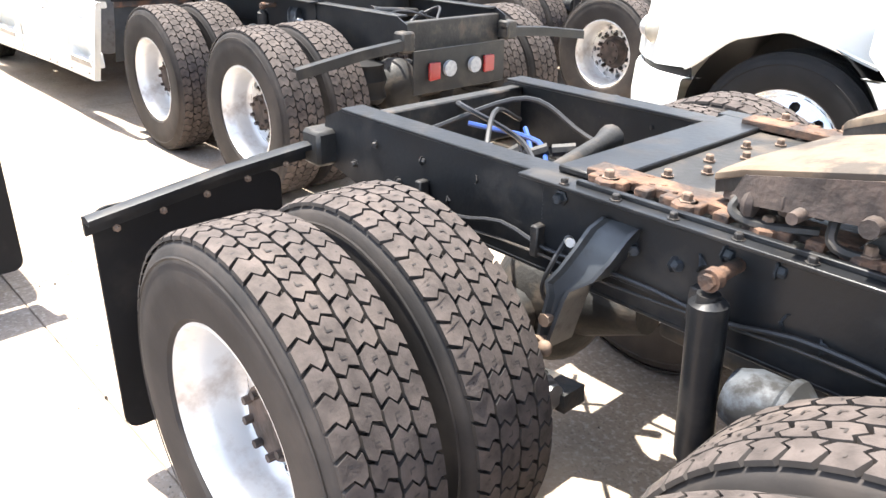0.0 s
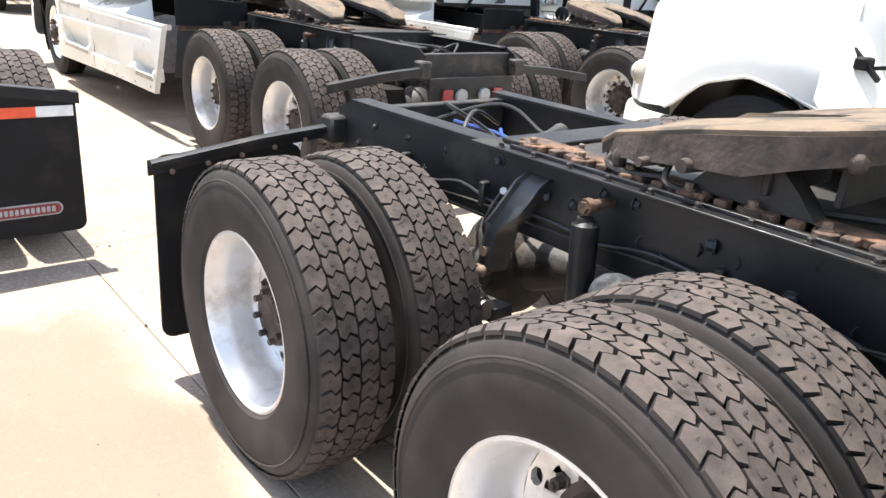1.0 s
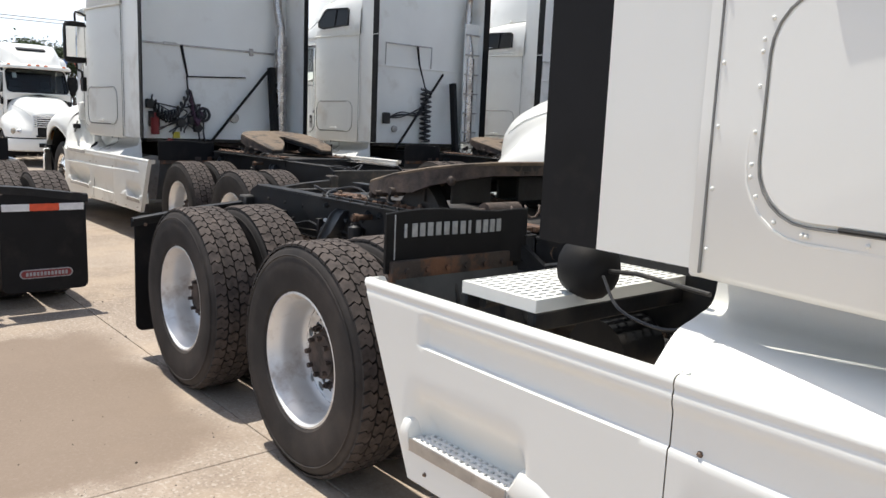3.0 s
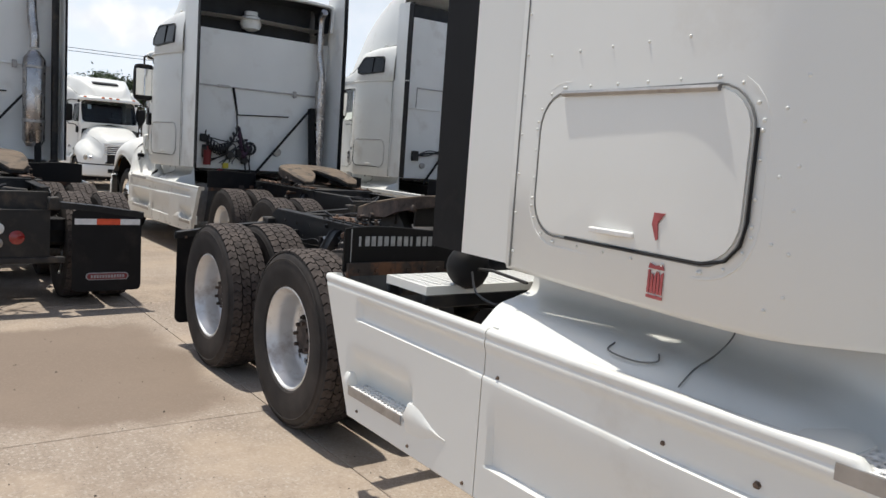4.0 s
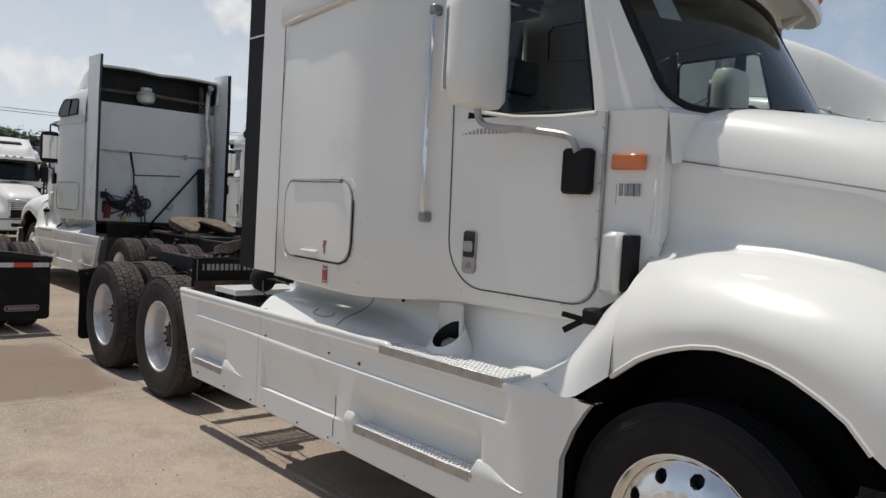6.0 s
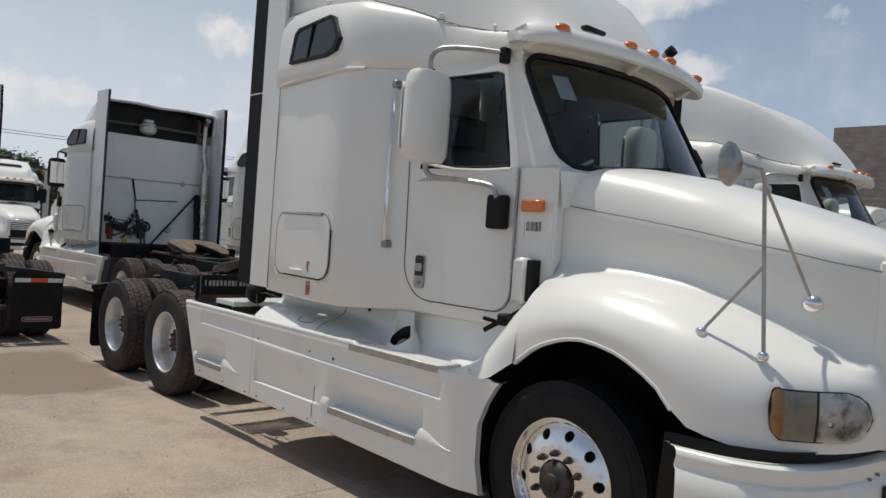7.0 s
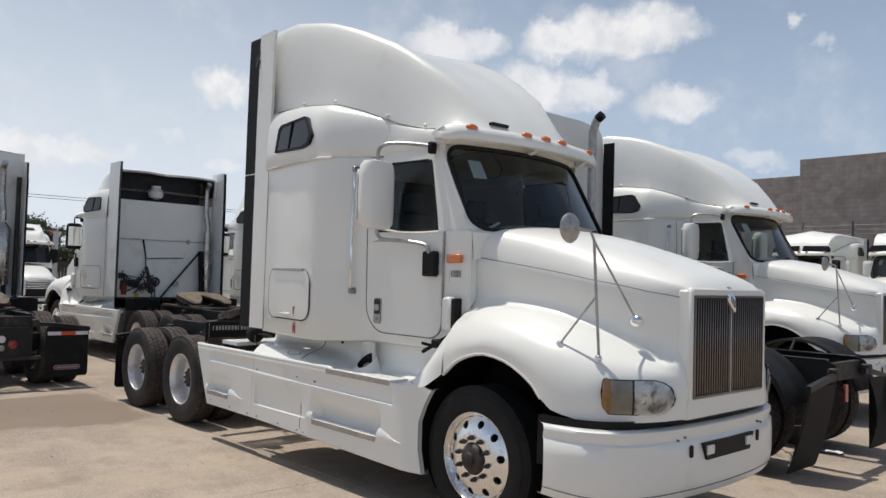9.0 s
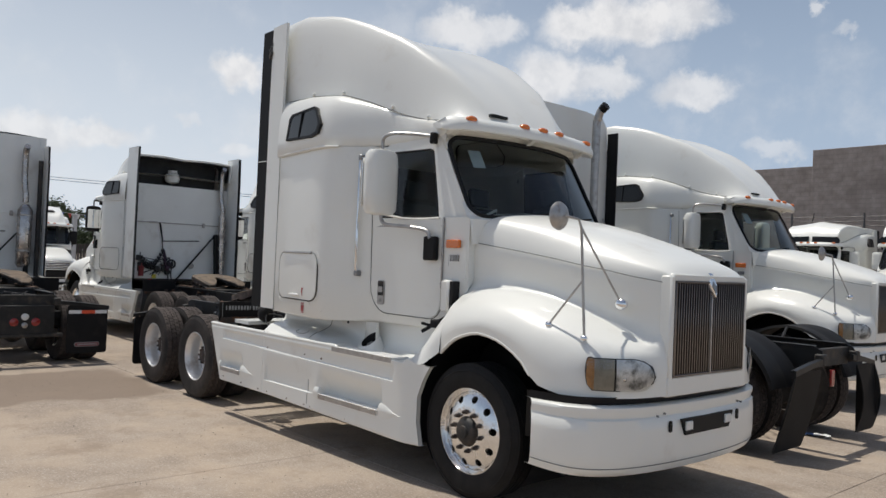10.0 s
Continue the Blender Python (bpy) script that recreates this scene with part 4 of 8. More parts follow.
def arch_z(x):
    return lerp(x, [(5.79, 0.72), (5.85, 0.90), (5.94, 1.02), (6.03, 1.105), (6.20, 1.225), (6.38, 1.295), (6.52, 1.312), (6.68, 1.297), (6.85, 1.235), (6.98, 1.15), (7.08, 1.04), (7.14, 0.95)])


HOOD = [
    (6.03, [(0, 2.33), (.4, 2.31), (.77, 2.235), (.85, 2.03), (.844, 1.705), (.93, 1.59), (1.08, 1.47), (1.165, 1.3), (1.175, 1.105)]),
    (6.25, [(0, 2.31), (.4, 2.29), (.735, 2.22), (.825, 2), (.819, 1.695), (.955, 1.63), (1.12, 1.52), (1.205, 1.38), (1.215, 1.25)]),
    (6.55, [(0, 2.26), (.4, 2.245), (.695, 2.17), (.795, 1.96), (.789, 1.685), (.93, 1.635), (1.12, 1.54), (1.222, 1.42), (1.23, 1.312)]),
    (6.85, [(0, 2.19), (.4, 2.175), (.655, 2.105), (.765, 1.915), (.759, 1.645), (.905, 1.59), (1.12, 1.5), (1.222, 1.37), (1.232, 1.235)]),
    (7.10, [(0, 2.12), (.39, 2.105), (.585, 2.05), (.725, 1.87), (.719, 1.57), (.88, 1.525), (1.1, 1.43), (1.21, 1.28), (1.23, 1.01)]),
    (7.30, [(0, 2.06), (.38, 2.045), (.57, 1.99), (.685, 1.84), (.679, 1.5), (.84, 1.455), (1.05, 1.36), (1.16, 1.2), (1.185, 0.955)]),
    (7.50, [(0, 1.99), (.37, 1.975), (.55, 1.925), (.63, 1.8), (.624, 1.43), (.8, 1.36), (.95, 1.31), (1.04, 1.18), (1.065, 0.955)]),
    (7.64, [(0, 1.94), (.36, 1.925), (.53, 1.88), (.58, 1.78), (.574, 1.37), (.7, 1.31), (.82, 1.26), (.895, 1.16), (.915, 0.955)]),
    (7.72, [(0, 1.89), (.35, 1.88), (.51, 1.85), (.54, 1.765), (.55, 1.42), (.6, 1.3), (.68, 1.23), (.725, 1.12), (.74, 0.96)]),
    (7.765, [(0, 1.835), (.35, 1.83), (.505, 1.81), (.515, 1.755), (.52, 1.4), (.53, 1.25), (.55, 1.18), (.565, 1.08), (.57, 0.965)]),
]


def add_hood(root, paint):
    xs = [6.03, 6.10, 6.17, 6.25, 6.33, 6.42, 6.52, 6.62, 6.72, 6.80, 6.90, 6.98, 7.06, 7.14, 7.22, 7.32, 7.42, 7.52, 7.60, 7.66, 7.71, 7.745, 7.765]

    def section(x):
        pts = []
        for k in range(9):
            ys, zs = [(a, p[k][0]) for a, p in HOOD], [(a, p[k][1]) for a, p in HOOD]
            pts.append((lerp(x, ys), lerp(x, zs)))
        if x < 7.14:
            pts[8] = (pts[8][0], arch_z(x))
        return smooth_path([(p[0], p[1], 0) for p in pts], 4)
    s = Shape()
    rings = []
    for x in xs:
        half = section(x)
        rings.append([(x, -p.x, p.y) for p in half[::-1]] + [(x, p.x, p.y) for p in half[1:]])
    s.rings(rings, False)
    # rolled arch lip
    for side in (-1, 1):
        lip = [(x, side * section(x)[-1].x, section(x)[-1].y) for x in xs if x <= 7.12]
        part("arch_lip", Shape().tube([(x, y - side * 0.012, z) for x, y, z in lip], 0.016, 6), paint, root)
    part("nose_panel", Shape().box(7.70, 7.775, -0.57, 0.57, 0.955, 1.095, 0.012), paint, root)
    part("nose_panel", Shape().box(7.70, 7.775, -0.52, 0.52, 1.775, 1.835, 0.012), paint, root)
    for side in (-1, 1):
        part("nose_pillar", Shape().box(7.68, 7.775, side * 0.500, side * 0.560, 0.96, 1.82, 0.014), paint, root)
    hood = part("hood", s, paint, root, "glossy white sloped hood with flared fenders", 50)
    for side in (-1, 1):
        s = Shape().tube([(x, side * (lerp(x, [(a, p[3][0]) for a, p in HOOD]) + 0.006), lerp(x, [(a, p[3][1]) for a, p in HOOD])) for x in (6.05, 6.25, 6.55, 6.85, 7.1, 7.3, 7.5, 7.64, 7.72)], 0.0035, 5)
        part("hood_seam", s, SEAM, hood)
    # black inner wheel housings
    for side in (-1, 1):
        s = Shape()
        rows = []
        for y in (0.62, 0.9, 1.165):
            rows.append([(6.47 + 0.655 * math.cos(a), side * y, 0.655 + 0.655 * math.sin(a)) for a in [radians(-40 + 262 * k / 24) for k in range(25)]])
        s.rings(rows, False)
        s.add([(5.75, side * 0.60, 0.35), (7.2, side * 0.60, 0.35), (7.2, side * 0.60, 1.6), (5.75, side * 0.60, 1.6)], [(0, 1, 2, 3)])
        part("wheel_housing", s, GASKET, root, "black inner wheel housing")
        part("splash_guard", Shape().box(5.735, 5.755, side * 0.60, side * 1.26, 0.30, 1.02, 0.004), GASKET, root)
    # grille
    g = Shape().box(7.715, 7.742, -0.50, 0.50, 1.10, 1.775, 0.002)
    grille = part("grille", g, GASKET, root, "tall chrome grille with upright bars")
    for k in range(30):
        y = -0.478 + 0.033 * k
        part("grille_bar", Shape().box(7.742, 7.775, y - 0.006, y + 0.006, 1.105, 1.770, 0.004), GRILLE, grille)
    part("grille_frame", Shape().box(7.745, 7.782, -0.507, -0.492, 1.095, 1.780, 0.004).box(7.745, 7.782, 0.492, 0.507, 1.095, 1.780, 0.004).box(7.745, 7.782, -0.507, 0.507, 1.092, 1.107, 0.004).box(7.745, 7.782, -0.507, 0.507, 1.768, 1.783, 0.004), GRILLE, grille)
    part("grille_divider", Shape().box(7.745, 7.785, -0.010, 0.010, 1.10, 1.77, 0.004), STEEL, grille)
    s = Shape()
    tilt = lambda pts, a: [(a - 0.30 * (z - 1.64), y, z) for y, z in pts]
    shield = [(0.0, 1.665), (0.050, 1.765), (0.028, 1.85), (-0.028, 1.85), (-0.050, 1.765)]
    s.rings([tilt(shield, 7.755), tilt(shield, 7.815), tilt([(y * 0.85, 1.755 + (z - 1.755) * 0.88) for y, z in shield], 7.825)], True, True, True)
    emblem = part("emblem_plate", s, CHROME, root, "chrome shield-shaped hood emblem")
    s = Shape()
    field = [(0.0, 1.70), (0.030, 1.745), (0.0, 1.785), (-0.030, 1.745)]
    s.rings([tilt(field, 7.818), tilt(field, 7.829)], True, True, True)
    part("emblem_field", s, LETTER_DARK, emblem)
    # headlamps wrapped round the fender corners
    for side in (-1, 1):
        def front(u):
            c = smooth_path([(7.450, 1.094, 0), (7.523, 1.036, 0), (7.605, 0.945, 0), (7.68, 0.81, 0), (7.735, 0.66, 0)], 10)
            return c[min(40, max(0, round(u * 40)))]

        def lamp(u0, u1, grow, out, n=14):
            rows = []
            for v in (0.0, 0.12, 0.5, 0.88, 1.0):
                row = []
                for k in range(n + 1):
                    u = u0 + (u1 - u0) * k / n
                    p = front(u)
                    end = math.sqrt(max(0.0, 1 - max(0.0, (0.16 - u) / 0.16) ** 2.4)) if u < 0.3 else math.sqrt(max(0.0, 1 - max(0.0, (u - 0.70) / 0.30) ** 2.2))
                    mid = lerp(u, [(0, 1.15), (0.16, 1.118), (0.7, 1.117), (1, 1.105)])
                    lo, hi = mid - 0.112 * end - grow, mid + 0.110 * end + grow
                    bulge = out + 0.012 * math.sin(math.pi * v)
                    row.append((p.x + bulge * 0.75, side * (p.y + bulge * 0.65), lo + (hi - lo) * v))
                rows.append(row)
            return Shape().rings(rows, False)
        part("lamp_gasket", lamp(0.0, 1.0, 0.003, 0.002, 32), GASKET, root)
        part("signal_reflector", lamp(0.02, 0.465, -0.004, 0.006), SIGNAL_GREY, root)
        part("turn_signal", lamp(0.025, 0.17, -0.006, 0.0075, 8), AMBER_DEEP, root)
        p = front(0.17)
        part("turn_signal", Shape().ball((p.x - 0.024, side * (p.y - 0.020), 1.118), 0.045, 0.050, 0.095, 18, 12), AMBER_DEEP, root, "amber turn signal beside the headlamp")
        part("lamp_divider", lamp(0.466, 0.486, -0.004, 0.014, 3), BOWL, root)
        part("headlamp_reflector", lamp(0.490, 0.985, -0.003, 0.005, 20), BOWL, root)
        part("headlamp", lamp(0.01, 0.99, 0.0, 0.018, 24), LAMPGLASS, root, "clear wraparound headlamp lens")
        for u, rad in ((0.60, 0.050), (0.83, 0.044)):
            p = front(u)
            part("lamp_bulb_dome", Shape().ball((p.x - 0.022, side * (p.y - 0.02), 1.09), rad * 0.9, rad, rad * 0.85, 16, 8), CHROME, root)
    # bumper
    s = Shape()
    plan = smooth_path([(7.12, 1.258, 0), (7.25, 1.25, 0), (7.42, 1.205, 0), (7.57, 1.09, 0), (7.68, 0.85, 0), (7.745, 0.45, 0), (7.765, 0.0, 0)], 4)
    plan = [(p.x, -p.y) for p in plan] + [(p.x, p.y) for p in plan[::-1][1:]]
    prof = [(-0.14, 0.905), (-0.02, 0.905), (0.002, 0.893), (0.004, 0.868), (-0.010, 0.835), (-0.012, 0.818), (0.006, 0.806), (0.012, 0.72), (0.012, 0.56), (0.0, 0.47), (-0.03, 0.425), (-0.14, 0.41)]
    rows = []
    for d, z in prof:
        rows.append([(x + d * 0.85, y * (1 + d * 0.45), z + (0.05 * max(0, (7.45 - x)) if z < 0.5 else 0)) for x, y in plan])
    s.rings(rows, False)
    part("bumper", s, paint, root, "white wraparound front bumper with scuffs", 50)
    for y, z in ((-0.60, 0.82), (-0.53, 0.835), (-0.60, 0.66), (-0.53, 0.675), (0.60, 0.82), (0.52, 0.835), (0.60, 0.66)):
        x = lerp(abs(y), [(0.0, 7.765), (0.45, 7.745), (0.85, 7.68)]) + 0.010
        part("bumper_bolt_hole", Shape().prism(rounded(y - 0.005, y + 0.005, z - 0.008, z + 0.008, 0.004, 2), "x", x - 0.03, x + 0.003), SEAM, root)
    part("bumper_crease", Shape().tube([(x + 0.002, y * 1.001, 0.482 + 0.05 * max(0, 7.45 - x)) for x, y in plan], 0.004, 5), SEAM, root)
    s = Shape().prism([(-0.31, 0.665), (0.31, 0.665), (0.37, 0.785), (-0.37, 0.785)], "x", 7.765, 7.783)
    part("bumper_recess", s, GASKET, root, "black recess in the bumper")
    for y in (-0.26, 0.26):
        part("fog_light", Shape().box(7.778, 7.796, y * 1.08 - 0.045, y * 1.08 + 0.045, 0.70, 0.765, 0.008), LENS, root, "small square fog light")
        s = Shape().prism(rounded(y * 1.85 - 0.018, y * 1.85 + 0.018, 0.70, 0.78, 0.012, 3), "x", 7.755, 7.765 if abs(y) < 0.2 else 7.763)
        part("bumper_slot", s, GASKET, root)
    s = Shape()
    s.rings([[(x - 0.05, y * 0.985, 0.91), (x - 0.03, y * 0.985, 0.965)] for x, y in plan], False)
    s.rings([[(x - 0.16, y * 0.9, 0.60), (x - 0.10, y * 0.95, 0.95)] for x, y in plan], False)
    part("bumper_gap_seal", s, GASKET, root, "black seal between bumper and hood")


def add_door_mirror(root, paint, side, style):
    s = Shape()
    rings = []
    for k, (z, q) in enumerate(((2.25, 0.45), (2.262, 0.80), (2.30, 0.97), (2.42, 1.0), (2.70, 1.0), (2.79, 0.95), (2.83, 0.78), (2.842, 0.42))):
        rings.append([(5.19 + (u * q), side * (1.225 + v * q), z) for u, v in rounded(-0.085, 0.085, -0.165, 0.165, 0.07, 4)])
    s.rings(rings, True, True, True)
    mir = part("door_mirror", s, FLAP if style == "black" else paint, root, "black door mirror housing" if style == "black" else "white west-coast door mirror housing")
    part("mirror_glass", Shape().box(5.098, 5.104, side * 1.08, side * 1.37, 2.33, 2.76, 0.002), MIRROR, mir)
    arm = Shape().tube(smooth_path([(5.19, side * 1.22, 2.83), (5.20, side * 1.22, 2.94), (5.27, side * 1.18, 2.985), (5.42, side * 1.07, 2.985), (5.57, side * 0.96, 2.965)], 5), 0.016, 8)
    part("mirror_arm", arm, FLAP if style == "black" else STEEL, mir, "bent mirror arm")
    s = Shape().tube(smooth_path([(5.20, side * 1.22, 2.26), (5.21, side * 1.21, 2.20), (5.27, side * 1.19, 2.165), (5.45, side * 1.09, 2.15), (5.62, side * 1.03, 2.12), (5.665, side * 1.02, 2.05)], 5), 0.017, 8)
    part("mirror_arm", s, FLAP if style == "black" else STEEL, mir, "bent mirror arm")
    part("mirror_mount", Shape().box(5.58, 5.74, side * (side_y(5.66) + 0.006), side * (side_y(5.66) + 0.07), 1.86, 2.07, 0.02), FLAP, mir, "black mirror mount plate")
    part("mirror_mount", Shape().box(5.55, 5.60, side * 0.91, side * 0.98, 2.90, 3.0, 0.01), FLAP, mir)


def add_fender_mirror(root, side):
    # fender mirror on a tripod
    ap = (7.335, side * 1.040, 2.13)
    s = Shape().tube([(7.385, side * 1.027, 1.345), (7.355, side * 1.034, 1.80), ap, (7.33, side * 1.07, 2.19), (7.27, side * 1.14, 2.21)], 0.010, 8).tube([ap, (7.452, side * 0.70, 1.60)], 0.008, 8).tube([(7.358, side * 1.033, 1.76), (7.13, side * 1.082, 1.46), (7.11, side * 1.084, 1.43)], 0.008, 8)
    tri = part("fender_mirror_stand", s, STEEL, root, "thin steel tripod for the fender mirror")
    for x, y, z in ((7.385, 1.027, 1.345), (7.455, 0.695, 1.59), (7.108, 1.084, 1.42)):
        big = 0.052 if y < 0.8 else 0.030
        part("stand_foot", Shape().ball((x, side * (y + 0.008), z + 0.006), big, big * 0.8, big * 0.85, 14, 8), CHROME, tri)
    s = Shape().lathe([(0.001, 0.035), (0.06, 0.028), (0.095, 0.008), (0.103, -0.006), (0.10, -0.012)], (7.225, side * 1.155, 2.21), "x", 24)
    hd = part("convex_mirror", s, STEEL, tri, "round grey convex mirror")
    part("convex_glass", Shape().lathe([(0.099, -0.012), (0.06, -0.022), (0.001, -0.026)], (7.225, side * 1.155, 2.21), "x", 24), MIRROR, tri)


def add_door(root, paint, side, marker):
    """Cab door with rounded foot, hinge, paddle handle and name bars."""
    s = Shape()
    door = [(4.865, 2.22), (4.865, 1.60)] + [(4.865 + 0.23 * (1 - math.cos(a)), 1.60 - 0.24 * math.sin(a)) for a in [radians(90 * k / 6) for k in range(1, 7)]] + [(5.62, 1.355)] + [(5.64 + 0.13 * math.sin(a), 1.485 - 0.13 * math.cos(a)) for a in [radians(90 * k / 4) for k in range(0, 5)]] + [(5.77, 2.22)]
    patch(s, door, side, 0.012, 0.014)
    dr = part("door", s, paint, root, "white cab door with rounded lower corners")
    line = [(x, z) for x, z in door[1:-1]]
    part("door_gasket", Shape().tube(on_side([(4.83, 2.9)] + [(4.845, 2.2)] + [(x + (-0.008 if x < 5.3 else 0.008), z - (0.008 if z < 1.5 else 0)) for x, z in line] + [(5.782, 2.22)], side, 0.007), 0.0034, 5), RUBBER_LINE, dr)
    s = Shape().box(5.772, 5.786, side * (side_y(5.78) + 0.008), side * (side_y(5.78) + 0.024), 1.62, 2.24, 0.004)
    for k in range(5):
        s.box(5.765, 5.79, side * (side_y(5.78) + 0.01), side * (side_y(5.78) + 0.030), 1.66 + 0.125 * k, 1.665 + 0.125 * k, 0.001)
    part("door_hinge", s, STEEL, dr)
    s = Shape()
    patch(s, rounded(4.964, 5.053, 1.43, 1.655, 0.025, 4), side, 0.024, 0.014)
    h = part("door_handle", s, STEEL, dr, "chrome paddle door handle")
    s = Shape()
    patch(s, rounded(4.972, 5.045, 1.515, 1.65, 0.014, 3), side, 0.028, 0.006)
    rec = part("handle_recess", s, GRIMY, h, "dark handle recess")
    s = Shape()
    patch(s, rounded(4.978, 5.039, 1.545, 1.60, 0.012, 3), side, 0.034, 0.01)
    part("handle_paddle", s, STEEL, h)
    s = Shape()
    patch(s, rounded(4.992, 5.025, 1.455, 1.488, 0.015, 3), side, 0.028, 0.006)
    part("key_lock", s, LETTER_DARK, h)
    for k in range(13 if marker else 0):
        s = Shape()
        patch(s, [(4.905 + 0.0255 * k, 2.155), (4.922 + 0.0255 * k, 2.155), (4.922 + 0.0255 * k, 2.185), (4.905 + 0.0255 * k, 2.185)], side, 0.018, 0.006)
        part("letter_bar", s, LETTER_DARK, dr)
    return dr


def add_plain_door(root, paint, side):
    """A flush door with a square front edge, a boxed chrome handle and a maker's plate."""
    curve = [(5.67 - 0.125 * (1 - math.cos(a)), 1.45 - 0.275 * math.sin(a)) for a in [radians(90 * k / 6) for k in range(7)]]
    outl = [(5.67, 2.20)] + curve + [(5.2, 1.155), (4.66, 1.12), (4.62, 1.16), (4.62, 2.20)]
    s = Shape()
    patch(s, outl, side, 0.010, 0.012)
    dr = part("door", s, paint, root, "flush white cab door")
    part("door_gasket", Shape().tube(on_side([(5.69, 2.4)] + [(x + (0.008 if x > 5 else -0.008), z - (0.008 if z < 1.3 else 0)) for x, z in outl], side, 0.005), 0.0045, 5), RUBBER_LINE, dr)
    part("sill_panel", Shape().rings([on_side([(x, z) for x in (4.3, 4.7, 5.1, 5.5, 5.9)], side, d) for z, d in ((1.30, -0.004), (1.12, -0.004), (1.02, -0.02), (0.98, -0.06))], False), paint, root, "white sill under the door")
    s = Shape()
    patch(s, rounded(4.72, 4.90, 1.31, 1.415, 0.02, 3), side, 0.020, 0.014)
    h = part("door_handle", s, CHROME, dr, "boxed chrome door handle")
    s = Shape()
    patch(s, rounded(4.735, 4.845, 1.322, 1.403, 0.012, 3), side, 0.024, 0.006)
    part("handle_recess", s, GRIMY, h)
    s = Shape()
    patch(s, rounded(4.745, 4.835, 1.335, 1.378, 0.008, 3), side, 0.034, 0.012)
    part("handle_paddle", s, STEEL, h)
    s = Shape()
    patch(s, rounded(4.73, 4.90, 1.208, 1.238, 0.006, 2), side, 0.016, 0.008)
    part("maker_plate", s, LETTER_DARK, dr, "small grey metal plate")
    return dr


def add_luggage_door(root, paint, side):
    """Sleeper luggage door with its gasket, rain bar, handle and stickers."""
    s = Shape()
    patch(s, rounded(3.43, 4.318, 1.418, 1.885, 0.12, 6), side, 0.010, 0.012)
    lug = part("luggage_door", s, paint, root, "white sleeper luggage door with round corners")
    part("luggage_gasket", Shape().tube(on_side(rounded(3.420, 4.330, 1.406, 1.897, 0.13, 6) + [rounded(3.420, 4.330, 1.406, 1.897, 0.13, 6)[0]], side, 0.006), 0.0035, 5), SEAM, lug)
    part("luggage_seal", Shape().tube(on_side([(4.338, 1.78), (4.338, 1.54), (4.325, 1.475), (4.285, 1.43), (4.21, 1.412), (3.95, 1.411), (3.62, 1.411)], side, 0.008), 0.0048, 5), GASKET, lug)
    part("luggage_rain_bar", Shape().tube(on_side([(3.55, 1.892), (4.215, 1.884)], side, 0.016), 0.010, 6), STEEL, lug)
    part("luggage_frame", Shape().tube(on_side(rounded(3.385, 4.365, 1.370, 1.932, 0.16, 6) + [rounded(3.385, 4.365, 1.370, 1.932, 0.16, 6)[0]], side, 0.0), 0.005, 5), paint, lug)
    s = Shape()
    s.box(3.77, 3.95, side * (side_y(3.86) + 0.010), side * (side_y(3.86) + 0.032), 1.448, 1.466, 0.004)
    part("luggage_handle", s, STEPMETAL, lug, "small bare metal handle")
    if side < 0:
        for outl, proud in (([(4.023, 1.50), (4.043, 1.455), (4.051, 1.46), (4.045, 1.51), (4.072, 1.535), (4.028, 1.535)], 0.0135), ([(4.02, 1.372), (4.083, 1.372), (4.075, 1.388), (4.045, 1.381), (4.025, 1.388)], 0.006), ([(4.02, 1.285), (4.083, 1.285), (4.083, 1.294), (4.02, 1.294)], 0.006)):
            s = Shape()
            patch(s, outl, side, proud, 0.003)
            part("sticker", s, REDTAPE, lug, "torn red warning sticker")
        for k in range(5):
            s = Shape()
            patch(s, [(4.021 + 0.0128 * k, 1.30), (4.03 + 0.0128 * k, 1.30), (4.03 + 0.0128 * k, 1.367 - 0.012 * (k % 2)), (4.021 + 0.0128 * k, 1.367 - 0.009 * (k % 3))], side, 0.006, 0.003)
            part("sticker_bar", s, REDTAPE, lug)


